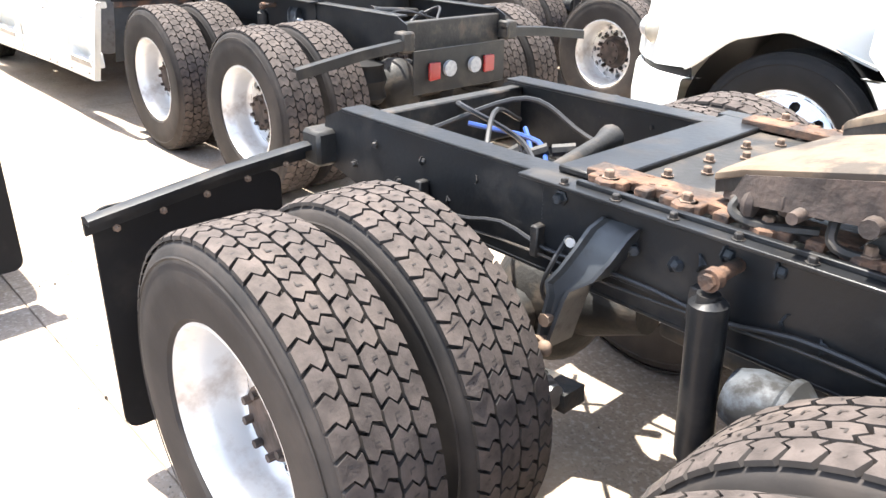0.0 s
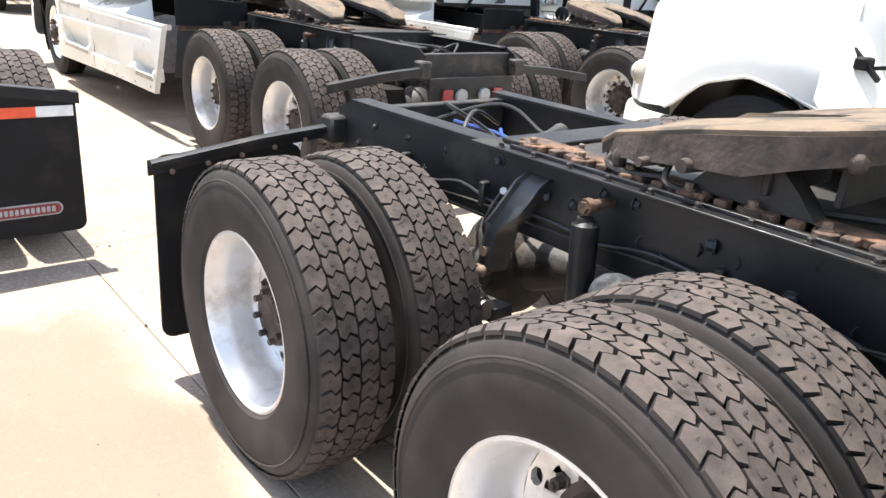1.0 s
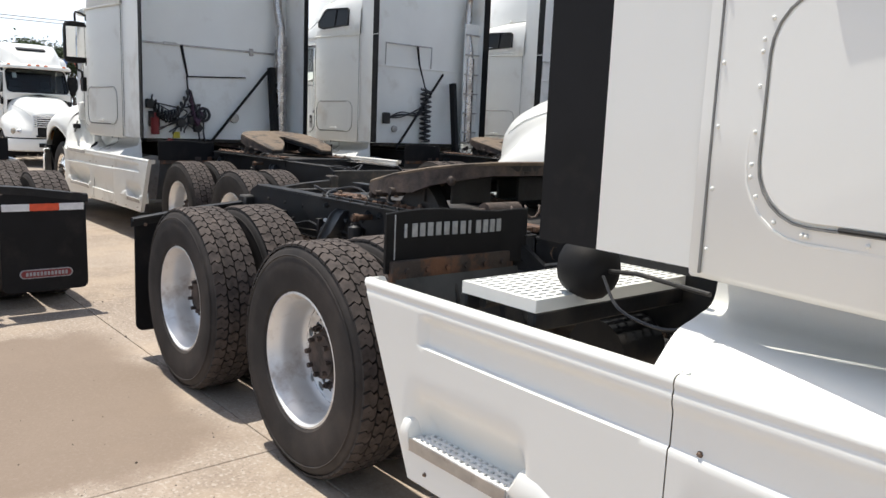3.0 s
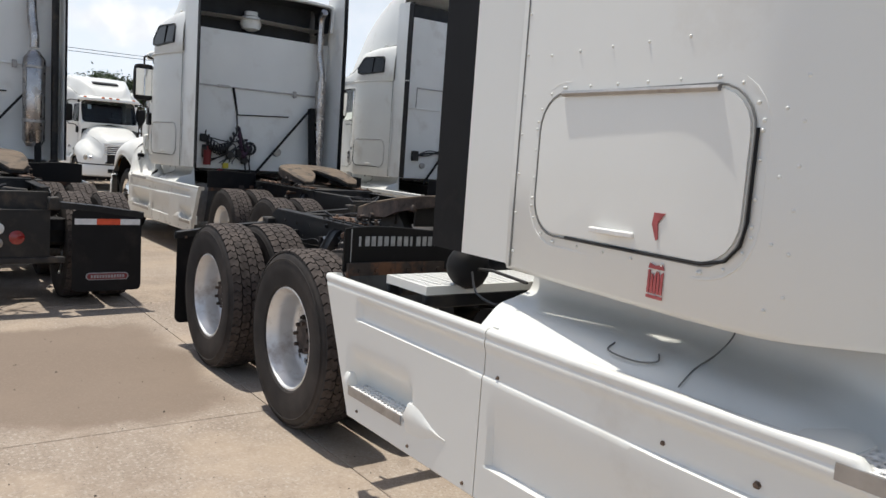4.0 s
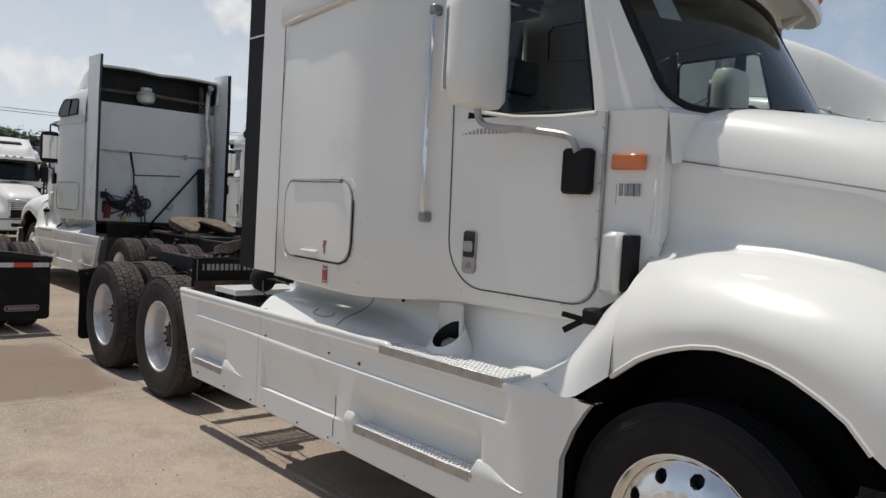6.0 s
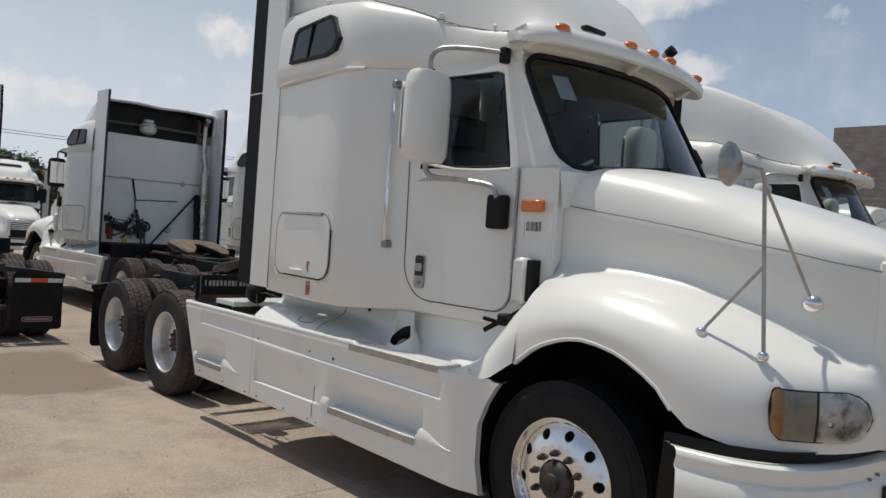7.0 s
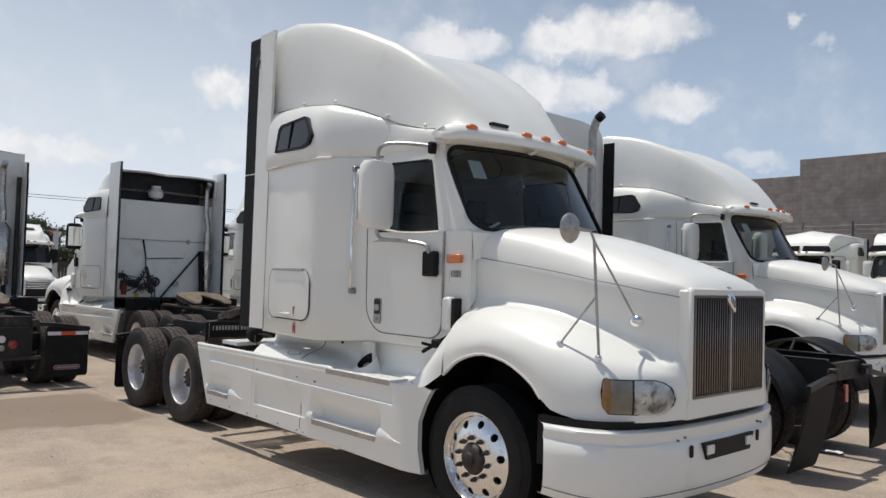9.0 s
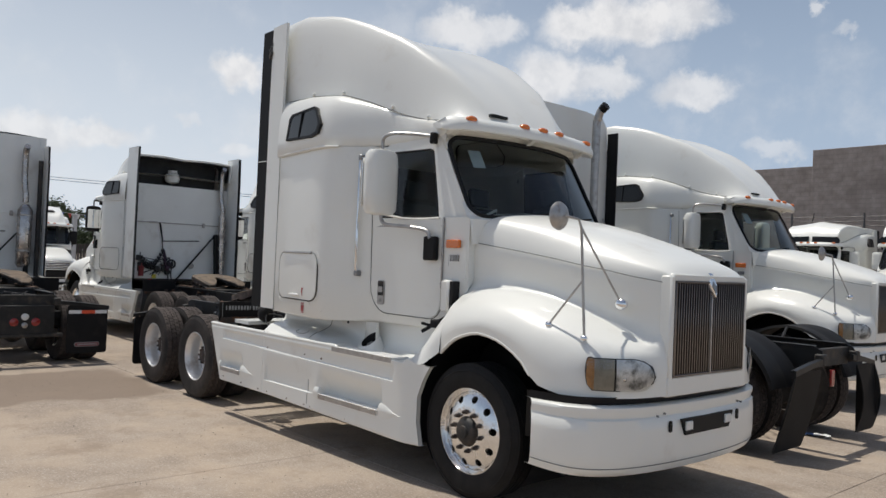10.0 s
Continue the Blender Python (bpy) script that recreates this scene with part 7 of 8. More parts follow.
def add_back_gear(root, stack_side=-1, two=False, tall=False, barred=False):
    """Air lines, gladhands, brace, extinguisher and exhaust stack on the sleeper's back."""
    if not barred:
        s = Shape().tube([(3.225, 0.42, 2.485), (3.222, 0.34, 2.08)], [0.020, 0.014], 7).tube([(3.228, 0.34, 2.08), (3.228, -0.50, 2.12)], 0.010, 6).tube([(3.20, 0.36, 2.08), (3.19, 0.35, 1.90)], 0.012, 6)
        part("hose_tender", s, FLAP, root, "black hose tender arm")
        part("pipe_clip", Shape().box(3.215, 3.24, -0.62, -0.56, 2.43, 2.53, 0.006).box(3.215, 3.24, 0.48, 0.66, 2.47, 2.51, 0.006), STEEL, root)
        wob = random.Random(5)
        for mat, y0, z0, dip in ((HOSE_BLACK, 0.84, 1.76, 0.24), (HOSE_BLACK, 0.80, 1.62, 0.16), (HOSE_PURPLE, 0.18, 1.62, 0.20), (HOSE_BLACK, 0.12, 1.60, 0.10)):
            pts = []
            for k in range(78):
                u = k / 77
                y, z = y0 + (0.345 - y0) * u, z0 - dip * math.sin(math.pi * u) + (1.90 - z0) * u ** 2.0
                pts.append((3.16 + 0.05 * math.sin(k * 0.95), y, z + 0.050 * math.cos(k * 0.95)))
            part("coiled_hose", Shape().tube(pts, 0.012, 5), mat, root, "coiled air hose")
        for k in range(7):
            y1, z1 = wob.uniform(0.10, 0.85), wob.uniform(1.28, 1.55)
            pts = [(3.19, wob.choice((0.82, 0.36, 0.18)), 1.72), (3.17, wob.uniform(0.2, 0.8), wob.uniform(1.40, 1.62)), (3.18, (y1 + 0.4) / 2, wob.uniform(1.36, 1.5)), (3.20, y1, z1)]
            part("air_hose", Shape().tube(smooth_path(pts, 6), 0.009, 6), HOSE_BLACK, root)
        for y, z in ((0.86, 1.70), (0.45, 1.46), (0.30, 1.50), (0.22, 1.40)):
            s = Shape().box(3.18, 3.245, y - 0.05, y + 0.05, z - 0.06, z + 0.06, 0.015).lathe([(0.001, 0.03), (0.055, 0.028), (0.06, 0.0), (0.05, -0.02)], (3.18, y, z), "x", 14, -1)
            part("gladhand", s, GRIMY, root, "dark gladhand coupling")
        for y in (0.13, 0.20):
            part("hanging_cable", Shape().tube([(3.2, y, 1.54), (3.19, y + 0.01, 1.35), (3.2, y - 0.02, 1.18)], 0.012, 6), HOSE_BLACK, root)
        s = Shape().tube([(3.19, 0.135 + 0.085 * math.cos(a), 1.58 + 0.085 * math.sin(a)) for a in [2 * math.pi * k / 20 for k in range(21)]], 0.020, 6)
        part("cable_loop", s, HOSE_BLACK, root)
        s = Shape().tube([(3.19, 0.80, 1.30), (3.19, 0.80, 1.52)], 0.055, 12).tube([(3.19, 0.80, 1.52), (3.19, 0.80, 1.58)], 0.025, 8)
        part("extinguisher_bottle", s, HOSE_RED, root, "dark red bottle on the back wall")
        part("bottle_bracket", Shape().box(3.19, 3.245, 0.73, 0.87, 1.40, 1.60, 0.012), GRIMY, root)
        part("valve_knob", Shape().lathe([(0.05, 0.0), (0.045, 0.03), (0.001, 0.032)], (3.24, 0.587, 1.205), "x", 12, -1), HOSE_RED, root)
        part("valve_knob", Shape().box(3.215, 3.245, 0.455, 0.545, 1.255, 1.34, 0.006), YELLOW, root)
        part("work_lamp", Shape().lathe([(0.07, 0.0), (0.065, 0.03), (0.001, 0.035)], (3.24, -0.33, 1.55), "x", 16, -1), STEEL, root)
    s = Shape()
    top = 0.40 if barred else 0.0
    bar(s, (3.20, 0.07 + top, 1.16), (3.12, -0.82 + top, 2.26 + 0.4 * top), 0.03, 0.03)
    bar(s, (2.98, -0.84 + 0.5 * top, 1.12), (3.12, -0.84 + 0.5 * top, 2.28), 0.07, 0.11)
    part("stack_brace", s, FLAP, root, "black diagonal exhaust brace")
    if tall:
        part("exhaust_pipe", Shape().tube(smooth_path([(2.53, -0.60, 1.2), (2.53, -0.60, 2.0), (2.53, -0.60, 3.9), (2.51, -0.60, 4.12), (2.46, -0.60, 4.25), (2.38, -0.60, 4.31)], 5), 0.062, 14), STEEL, root, "dull grey exhaust pipe with a bent tip")
        part("pipe_tip", Shape().tube([(2.44, -0.60, 4.27), (2.375, -0.60, 4.315), (2.36, -0.60, 4.325)], 0.068, 14), GASKET, root)
    for y in () if tall else (stack_side * (0.80 if two else 0.97),):
        s = Shape().tube([(3.08, y, 1.42), (3.08, y, 1.50), (3.08, y, 2.55), (3.08, y, 2.66)], [0.09, 0.135, 0.135, 0.06], 20) if two else Shape().tube([(3.08, y, 1.30), (3.08, y, 2.72)], 0.085, 20)
        part("exhaust_shield", s, EXHAUST, root, "shiny chrome exhaust heat shield")
        s = Shape().tube(smooth_path([(3.08, y, 2.70), (3.08, y, 2.85), (3.10, y * 0.98, 3.0), (3.12, y * 0.965, 3.2), (3.12, y * 0.965, 3.62), (3.08, y * 0.965, 3.74), (3.0, y * 0.965, 3.80)], 5), 0.058, 14)
        part("exhaust_pipe", s, EXHAUST, root, "bent chrome exhaust pipe")
    if two:
        part("intake_pipe", Shape().tube(smooth_path([(3.10, stack_side * 1.05, 1.25), (3.10, stack_side * 1.05, 2.2), (3.10, stack_side * 1.05, 3.55)], 4), 0.045, 10), GRIMY, root, "thin dark upright pipe")
        for z in (1.75, 2.45):
            part("shield_band", Shape().lathe([(0.137, -0.02), (0.142, -0.015), (0.142, 0.015), (0.137, 0.02)], (3.08, stack_side * 0.80, z), "z", 20), STEEL, root)
    s = Shape()
    s.ball((3.45, 0.1, 3.50), 0.14, 0.17, 0.12, 16, 8)
    s.tube([(3.45, 0.1, 3.42), (3.45, 0.1, 3.60)], 0.14, 16).tube([(3.45, 0.1, 3.62), (3.45, 0.1, 3.68)], 0.10, 16)
    part("roof_vent", s, WHITE_DUSTY, root, "white dome vent on the sleeper roof")
    for y in (1.06, -1.06):
        part("back_grab_rail", Shape().tube([(3.22, y, 1.9), (3.19, y, 1.95), (3.19, y, 2.6), (3.22, y, 2.65)], 0.012, 6), STEEL, root)


ROUND_HOOD = [
    (6.00, [(0, 2.16), (.4, 2.15), (.66, 2.08), (.86, 1.90), (.925, 1.66), (.95, 1.50), (1.03, 1.40), (1.10, 1.25), (1.12, 1.03)]),
    (6.25, [(0, 2.13), (.4, 2.12), (.64, 2.05), (.82, 1.86), (.88, 1.69), (.97, 1.60), (1.10, 1.50), (1.19, 1.33), (1.20, 1.13)]),
    (6.45, [(0, 2.08), (.4, 2.07), (.62, 2.01), (.79, 1.83), (.86, 1.69), (.97, 1.635), (1.11, 1.53), (1.205, 1.35), (1.215, 1.18)]),
    (6.75, [(0, 2.00), (.4, 1.99), (.60, 1.93), (.76, 1.77), (.83, 1.64), (.95, 1.58), (1.10, 1.47), (1.205, 1.30), (1.215, 1.10)]),
    (7.00, [(0, 1.935), (.38, 1.925), (.58, 1.87), (.72, 1.72), (.79, 1.56), (.92, 1.48), (1.08, 1.38), (1.19, 1.22), (1.205, 0.90)]),
    (7.25, [(0, 1.86), (.37, 1.85), (.55, 1.80), (.67, 1.66), (.73, 1.46), (.86, 1.36), (1.0, 1.27), (1.11, 1.12), (1.13, 0.88)]),
    (7.45, [(0, 1.79), (.36, 1.78), (.53, 1.72), (.62, 1.58), (.66, 1.36), (.76, 1.25), (.88, 1.17), (.95, 1.05), (.97, 0.88)]),
    (7.60, [(0, 1.72), (.35, 1.71), (.50, 1.65), (.57, 1.50), (.60, 1.30), (.66, 1.18), (.74, 1.10), (.79, 1.0), (.80, 0.88)]),
    (7.72, [(0, 1.60), (.34, 1.58), (.47, 1.53), (.51, 1.42), (.53, 1.25), (.55, 1.12), (.58, 1.05), (.61, 0.97), (.62, 0.88)]),
]


def add_round_hood(root, paint):
    """A soft, sloping hood with bulging fenders, round lamps and a plain bumper."""
    xs = [6.0 + 0.06 * k for k in range(29)] + [7.72]

    def section(x):
        pts = [(lerp(x, [(a, p[k][0]) for a, p in ROUND_HOOD]), lerp(x, [(a, p[k][1]) for a, p in ROUND_HOOD])) for k in range(9)]
        return smooth_path([(y, z, 0) for y, z in pts], 5)
    rings = []
    for x in xs:
        half = section(x)
        rings.append([(x, -p.x, p.y) for p in half[::-1]] + [(x, p.x, p.y) for p in half[1:]])
    hood = part("hood", Shape().rings(rings, False, False, True), paint, root, "soft white sloping hood with bulging fenders", 60)
    for side in (-1, 1):
        lip = [(x, side * (section(x)[-1].x - 0.012), section(x)[-1].y) for x in xs if x <= 7.03]
        part("arch_lip", Shape().tube(lip, 0.016, 6), paint, root)
        seam = [(x, side * (lerp(x, [(a, p[3][0]) for a, p in ROUND_HOOD]) + 0.006), lerp(x, [(a, p[3][1]) for a, p in ROUND_HOOD])) for x in xs[1:27]]
        part("hood_seam", Shape().tube(seam, 0.003, 5), SEAM, hood)
        rows = [[(6.45 + 0.56 * math.cos(a), side * y, 0.60 + 0.575 * math.sin(a)) for a in [radians(-30 + 240 * k / 20) for k in range(21)]] for y in (0.60, 0.9, 1.19)]
        part("wheel_housing", Shape().rings(rows, False), GASKET, root, "black inner wheel housing")
        s = Shape()
        s.ball((7.33, side * 1.03, 1.07), 0.085, 0.075, 0.095, 18, 12)
        part("turn_signal", s, SIGNAL_GREY, root, "pale amber lamp at the fender corner")
        part("headlamp", Shape().ball((7.45, side * 0.88, 1.06), 0.09, 0.11, 0.085, 18, 12), BOWL, root, "clear headlamp")
        part("splash_guard", Shape().box(5.80, 5.82, side * 0.60, side * 1.16, 0.30, 1.02, 0.004), GASKET, root)
    part("grille", Shape().box(7.70, 7.735, -0.45, 0.45, 0.95, 1.50, 0.006), GASKET, root, "dark grille")
    plan = smooth_path([(7.02, 1.215, 0), (7.20, 1.19, 0), (7.38, 1.09, 0), (7.55, 0.90, 0), (7.68, 0.60, 0), (7.74, 0.0, 0)], 4)
    plan = [(p.x, -p.y) for p in plan] + [(p.x, p.y) for p in plan[::-1][1:]]
    s = Shape().rings([[(x + d, y * (1 + d * 0.5), z) for x, y in plan] for d, z in ((-0.10, 0.845), (-0.01, 0.84), (0.0, 0.82), (0.01, 0.66), (0.0, 0.50), (-0.10, 0.46))], False)
    part("bumper", s, paint, root, "white wraparound bumper", 50)
    part("bumper_gap_seal", Shape().rings([[(x - 0.05, y * 0.97, 0.83), (x - 0.04, y * 0.97, 0.90)] for x, y in plan], False), GASKET, root)


def rake(root):
    """Lays a cab's windscreen and pillars further back."""
    for ob in root.children_recursive:
        if ob.type == "MESH" and ob.matrix_basis.is_identity and "wheel" not in ob.name:
            for v in ob.data.vertices:
                if v.co.z > 2.15 and v.co.x > 4.8:
                    v.co.x -= 0.60 * (min(v.co.z, 3.1) - 2.15) * ramp(v.co.x, 4.8, 5.6)


def build_truck(label, m, paint, group, roof=1.0, tail=-0.66, flap="plain", lights="none", gear=False, stack=-1, two=False, rivets=True, back_top=3.42, marker=True, mirrors=True, rod_mirror=True, rubber=0.215, blunt=False, bow=0.03, closed=False, deep=0.0, rear=0.0, plain=False, flat_top=False, barred=False, fine=False):
    root = thing("semi_truck", label, "truck", group)
    add_cab(root, paint, roof, back_top, marker, mirrors, rod_mirror, rubber, blunt, closed or back_top > 4.1, deep, plain, flat_top)
    if plain:
        add_round_hood(root, paint)
    else:
        add_hood(root, paint)
    add_skirts(root, paint)
    add_chassis(root, tail, 7.3, flap, lights, fine, bow)
    add_quarter_flap(root, rivets)
    add_wheels(root, rear)
    if rivets:
        add_rivets(root)
    if gear:
        before = set(root.children)
        if barred:
            add_bar_gear(root)
        add_back_gear(root, stack, two, back_top > 4.1, barred)
        for ob in root.children:
            if ob not in before and deep and not ob.name.startswith(("exhaust", "pipe")):
                ob.location.x -= deep
    root.matrix_basis = m
    return root


GROUP = "parked semi trucks"
truck = build_truck("white conventional sleeper tractor with tall roof fairing, parked on concrete", pose(0, 0, 0), WHITE, GROUP, fine=True)
build_truck("white sleeper tractor beyond the first one, parked on concrete", pose(-1.10, 7.20, 0), WHITE, GROUP, rivets=False)
dark = build_truck("dusty white sleeper tractor with open roof fairing and chrome stack", pose(-2.85, 1.62, 0, 0, 0, 180), WHITE_DUSTY, GROUP, roof=0.56, flap="none", lights="square", gear=True, rivets=False, back_top=3.32, mirrors="black", rod_mirror=False, rubber=0.10, flat_top=True)
barred = build_truck("white sleeper tractor with hose bar and ladder behind", pose(-2.85, 5.25, 0, 0, 0, 180), WHITE_DUSTY, GROUP, roof=1.0, flap="none", lights="square", gear=True, rivets=False, back_top=4.05, closed=True, mirrors="black", rod_mirror=False, rubber=0.14, barred=True)
copy_thing(barred, pose(-2.85, 8.9, 0, 0, 0, 180))
copy_thing(barred, pose(-2.85, 12.5, 0, 0, 0, 180))
near = build_truck("white sleeper tractor with exhaust stack, tail towards the yard lane", pose(6.08, 3.45, 0, 0, 0, 180), WHITE, GROUP, roof=0.75, tail=-1.30, deep=0.53, rear=-0.46, gear=True, rivets=False, back_top=4.25, marker=False, mirrors=False, rod_mirror=False, rubber=0.2, bow=-0.16, plain=True)
part("mirror_hook", Shape().tube(smooth_path([(5.60, 0.955, 2.14), (5.60, 1.02, 2.10), (5.60, 1.06, 2.02), (5.58, 1.05, 1.96), (5.55, 1.0, 1.955)], 5), 0.016, 8), FLAP, near, "black hooked mirror arm")
for sd in (-1, 1):
    arcs = [[(-0.46 + q * math.cos(a), sd * y, TYRE_R + q * math.sin(a)) for a in [radians(15 + 150 * k / 24) for k in range(25)]] for q, y in ((0.70, 0.60), (0.73, 0.61), (0.73, 0.80), (0.715, 0.86), (0.73, 0.92), (0.73, 1.23), (0.69, 1.24))]
    part("mudguard", Shape().rings(arcs, False), FLAP, near, "black ribbed mudguard over the rear tyres", 50)
    part("mudguard_stay", Shape().tube([(-0.46, sd * 0.43, 1.05), (-0.46, sd * 0.62, TYRE_R + 0.71)], 0.018, 8), BLACK, near)
part("tail_light", Shape().box(-1.35, -1.325, 0.20, 0.28, 0.70, 0.88, 0.015), RED, near, "red lamp under the frame end")
rake(near)
striped = build_truck("white sleeper tractor with striped mud flaps and chrome stack", pose(-2.93, -2.31, 0, 0, 0, 180), WHITE_DUSTY, GROUP, roof=0.56, flap="striped", lights="round", gear=True, two=True, back_top=4.03, closed=True, rivets=False, mirrors="black", rod_mirror=False, rubber=0.10)
far = build_truck("white sleeper tractor with a wide barred grille, parked facing the lane", pose(-25.3, 2.52, 0) @ Matrix.Scale(0.88, 4), WHITE, GROUP, roof=0.45, rivets=False, rod_mirror=False, marker=False, mirrors="black", plain=True)
slot = Shape().prism([(5.0, 3.665), (5.25, 3.60), (5.25, 3.64), (5.0, 3.705)], "y", -0.42, 0.42)
part("roof_slot", slot, GASKET, far, "dark slot in the roof fairing")
for k in range(6):
    part("grille_bar", Shape().box(7.60 - 0.006 * k, 7.78 - 0.008 * k, -0.55, 0.55, 1.20 + 0.065 * k, 1.235 + 0.065 * k, 0.006), CHROME, far, "bright grille bar" if k == 0 else "")
part("bumper_slot", Shape().box(7.70, 7.765, -0.42, 0.42, 0.60, 0.72, 0.010), GASKET, far)
part("bumper_slot", Shape().box(7.70, 7.755, -0.50, 0.50, 0.90, 0.96, 0.010), GASKET, far)
skylight = build_truck("white high-roof tractor with two dark roof skylights", pose(-0.75, 27.9, 0, 0, 0, -90), WHITE, GROUP, rivets=False, rod_mirror=False, marker=False, blunt=True)
copy_thing(skylight, pose(2.42, 27.9, 0, 0, 0, -90))


# ---- yard ----
def concrete_material():
    """Bleached, dusty concrete with aggregate, blotches and one broad damp-looking brown stain beside the lane."""
    m = bpy.data.materials.new("sun_bleached_concrete")
    m.use_nodes = True
    nt = m.node_tree
    n, l, b = nt.nodes.new, nt.links.new, nt.nodes["Principled BSDF"]
    b.inputs["Roughness"].default_value = 0.88
    b.inputs["Specular IOR Level"].default_value = 0.3
    geo = n("ShaderNodeNewGeometry")

    def noise_at(scale, detail=6.0, rough=0.55):
        t = n("ShaderNodeTexNoise")
        t.inputs["Scale"].default_value, t.inputs["Detail"].default_value, t.inputs["Roughness"].default_value = scale, detail, rough
        l(geo.outputs["Position"], t.inputs["Vector"])
        return t.outputs["Fac"]

    def span(value, a, c, lo=0.0, hi=1.0):
        r = n("ShaderNodeMapRange")
        r.interpolation_type = "SMOOTHSTEP"
        for key, v in (("From Min", a), ("From Max", c), ("To Min", lo), ("To Max", hi)):
            r.inputs[key].default_value = v
        l(value, r.inputs["Value"])
        return r.outputs[0]

    def mixed(fac, a, c):
        x = n("ShaderNodeMix")
        x.data_type = "RGBA"
        l(fac, x.inputs["Factor"])
        for key, v in (("A", a), ("B", c)):
            if isinstance(v, tuple):
                x.inputs[key].default_value = (*v, 1)
            else:
                l(v, x.inputs[key])
        return x.outputs["Result"]

    def math_of(kind, a, c):
        x = n("ShaderNodeMath")
        x.operation = kind
        for k, v in enumerate((a, c)):
            if isinstance(v, (int, float)):
                x.inputs[k].default_value = v
            else:
                l(v, x.inputs[k])
        return x.outputs[0]
    base = mixed(span(noise_at(0.55, 7, 0.6), 0.38, 0.62), (0.272, 0.22, 0.175), (0.375, 0.312, 0.253))
    base = mixed(math_of("MULTIPLY", span(noise_at(1.7, 8, 0.65), 0.5, 0.7), 0.55), base, (0.285, 0.23, 0.183))
    base = mixed(math_of("MULTIPLY", span(noise_at(45, 3), 0.50, 0.68), 0.6), base, (0.50, 0.45, 0.39))
    base = mixed(math_of("MULTIPLY", span(noise_at(75, 3), 0.54, 0.70), 0.6), base, (0.14, 0.118, 0.098))
    base = mixed(math_of("MULTIPLY", span(noise_at(0.75, 6, 0.62), 0.46, 0.62), 0.6), base, (0.43, 0.345, 0.262))
    base = mixed(math_of("MULTIPLY", span(noise_at(1.15, 7, 0.66), 0.52, 0.68), 0.6), base, (0.235, 0.18, 0.135))
    base = mixed(math_of("MULTIPLY", span(noise_at(14, 5, 0.7), 0.52, 0.66), 0.32), base, (0.47, 0.40, 0.335))
    base = mixed(math_of("MULTIPLY", span(noise_at(9, 6, 0.75), 0.54, 0.68), 0.36), base, (0.225, 0.18, 0.145))
    sep = n("ShaderNodeSeparateXYZ")
    l(geo.outputs["Position"], sep.inputs[0])
    warp = math_of("MULTIPLY", math_of("SUBTRACT", noise_at(0.9, 5, 0.55), 0.5), 1.7)
    x, y = math_of("ADD", sep.outputs["X"], warp), math_of("ADD", sep.outputs["Y"], math_of("MULTIPLY", warp, 0.5))
    stain = math_of("MULTIPLY", math_of("MULTIPLY", span(x, -1.58, -1.3), span(x, 1.02, 0.74)), span(y, -1.1, -1.4))
    base = mixed(math_of("MULTIPLY", stain, 0.85), base, (0.205, 0.157, 0.12))
    l(base, b.inputs["Base Color"])
    bp = n("ShaderNodeBump")
    bp.inputs["Strength"].default_value, bp.inputs["Distance"].default_value = 0.35, 0.006
    l(noise_at(60, 6), bp.inputs["Height"])
    l(bp.outputs[0], b.inputs["Normal"])
    return m


CONCRETE = concrete_material()
SLAB_BASE = material("joint_filler_dirt", (0.20, 0.165, 0.13), 0.95, spread=0.2, scale=2, bump=0.3, bump_scale=30)
s = Shape()
s.box(-400, 400, -400, 400, -0.20, -0.008, 0.01)
ground = part("ground", s, SLAB_BASE, None)
tagged(ground, "dirt ground under the concrete yard", "ground", kind="structure")

# block wall at the yard's end
BLOCKS = material("grey_block_wall", (0.30, 0.265, 0.245), 0.9, spread=0.2, scale=3, dirt=(0.22, 0.19, 0.175), dirt_at=(0.5, 0.7), dirt_scale=0.6, bump=0.3, bump_scale=12)
s = Shape().box(-14, -4.1, 30.0, 30.4, -0.05, 6.95, 0.01).box(-4.1, 30, 30.0, 30.4, -0.05, 7.68, 0.01)
def block_courses(m):
    """Mortar joints for the far wall."""
    nt = m.node_tree
    n, l, b = nt.nodes.new, nt.links.new, nt.nodes["Principled BSDF"]
    geo, sep, com, br = n("ShaderNodeNewGeometry"), n("ShaderNodeSeparateXYZ"), n("ShaderNodeCombineXYZ"), n("ShaderNodeTexBrick")
    l(geo.outputs["Position"], sep.inputs[0]); l(sep.outputs["X"], com.inputs[0]); l(sep.outputs["Z"], com.inputs[1]); l(com.outputs[0], br.inputs["Vector"])
    br.inputs["Scale"].default_value, br.inputs["Brick Width"].default_value, br.inputs["Row Height"].default_value, br.inputs["Mortar Size"].default_value = 1.0, 0.4, 0.2, 0.014
    br.inputs["Color1"].default_value, br.inputs["Color2"].default_value, br.inputs["Mortar"].default_value = (1, 1, 1, 1), (0.91, 0.90, 0.895, 1), (0.84, 0.84, 0.84, 1)
    mul = n("ShaderNodeMix"); mul.data_type, mul.blend_type = "RGBA", "MULTIPLY"
    mul.inputs["Factor"].default_value = 1.0
    l(b.inputs["Base Color"].links[0].from_socket, mul.inputs["A"]); l(br.outputs["Color"], mul.inputs["B"]); l(mul.outputs["Result"], b.inputs["Base Color"])


block_courses(BLOCKS)
tagged(part("wall_north", s, BLOCKS, None), "tall bare grey concrete block wall", "wall", kind="structure")


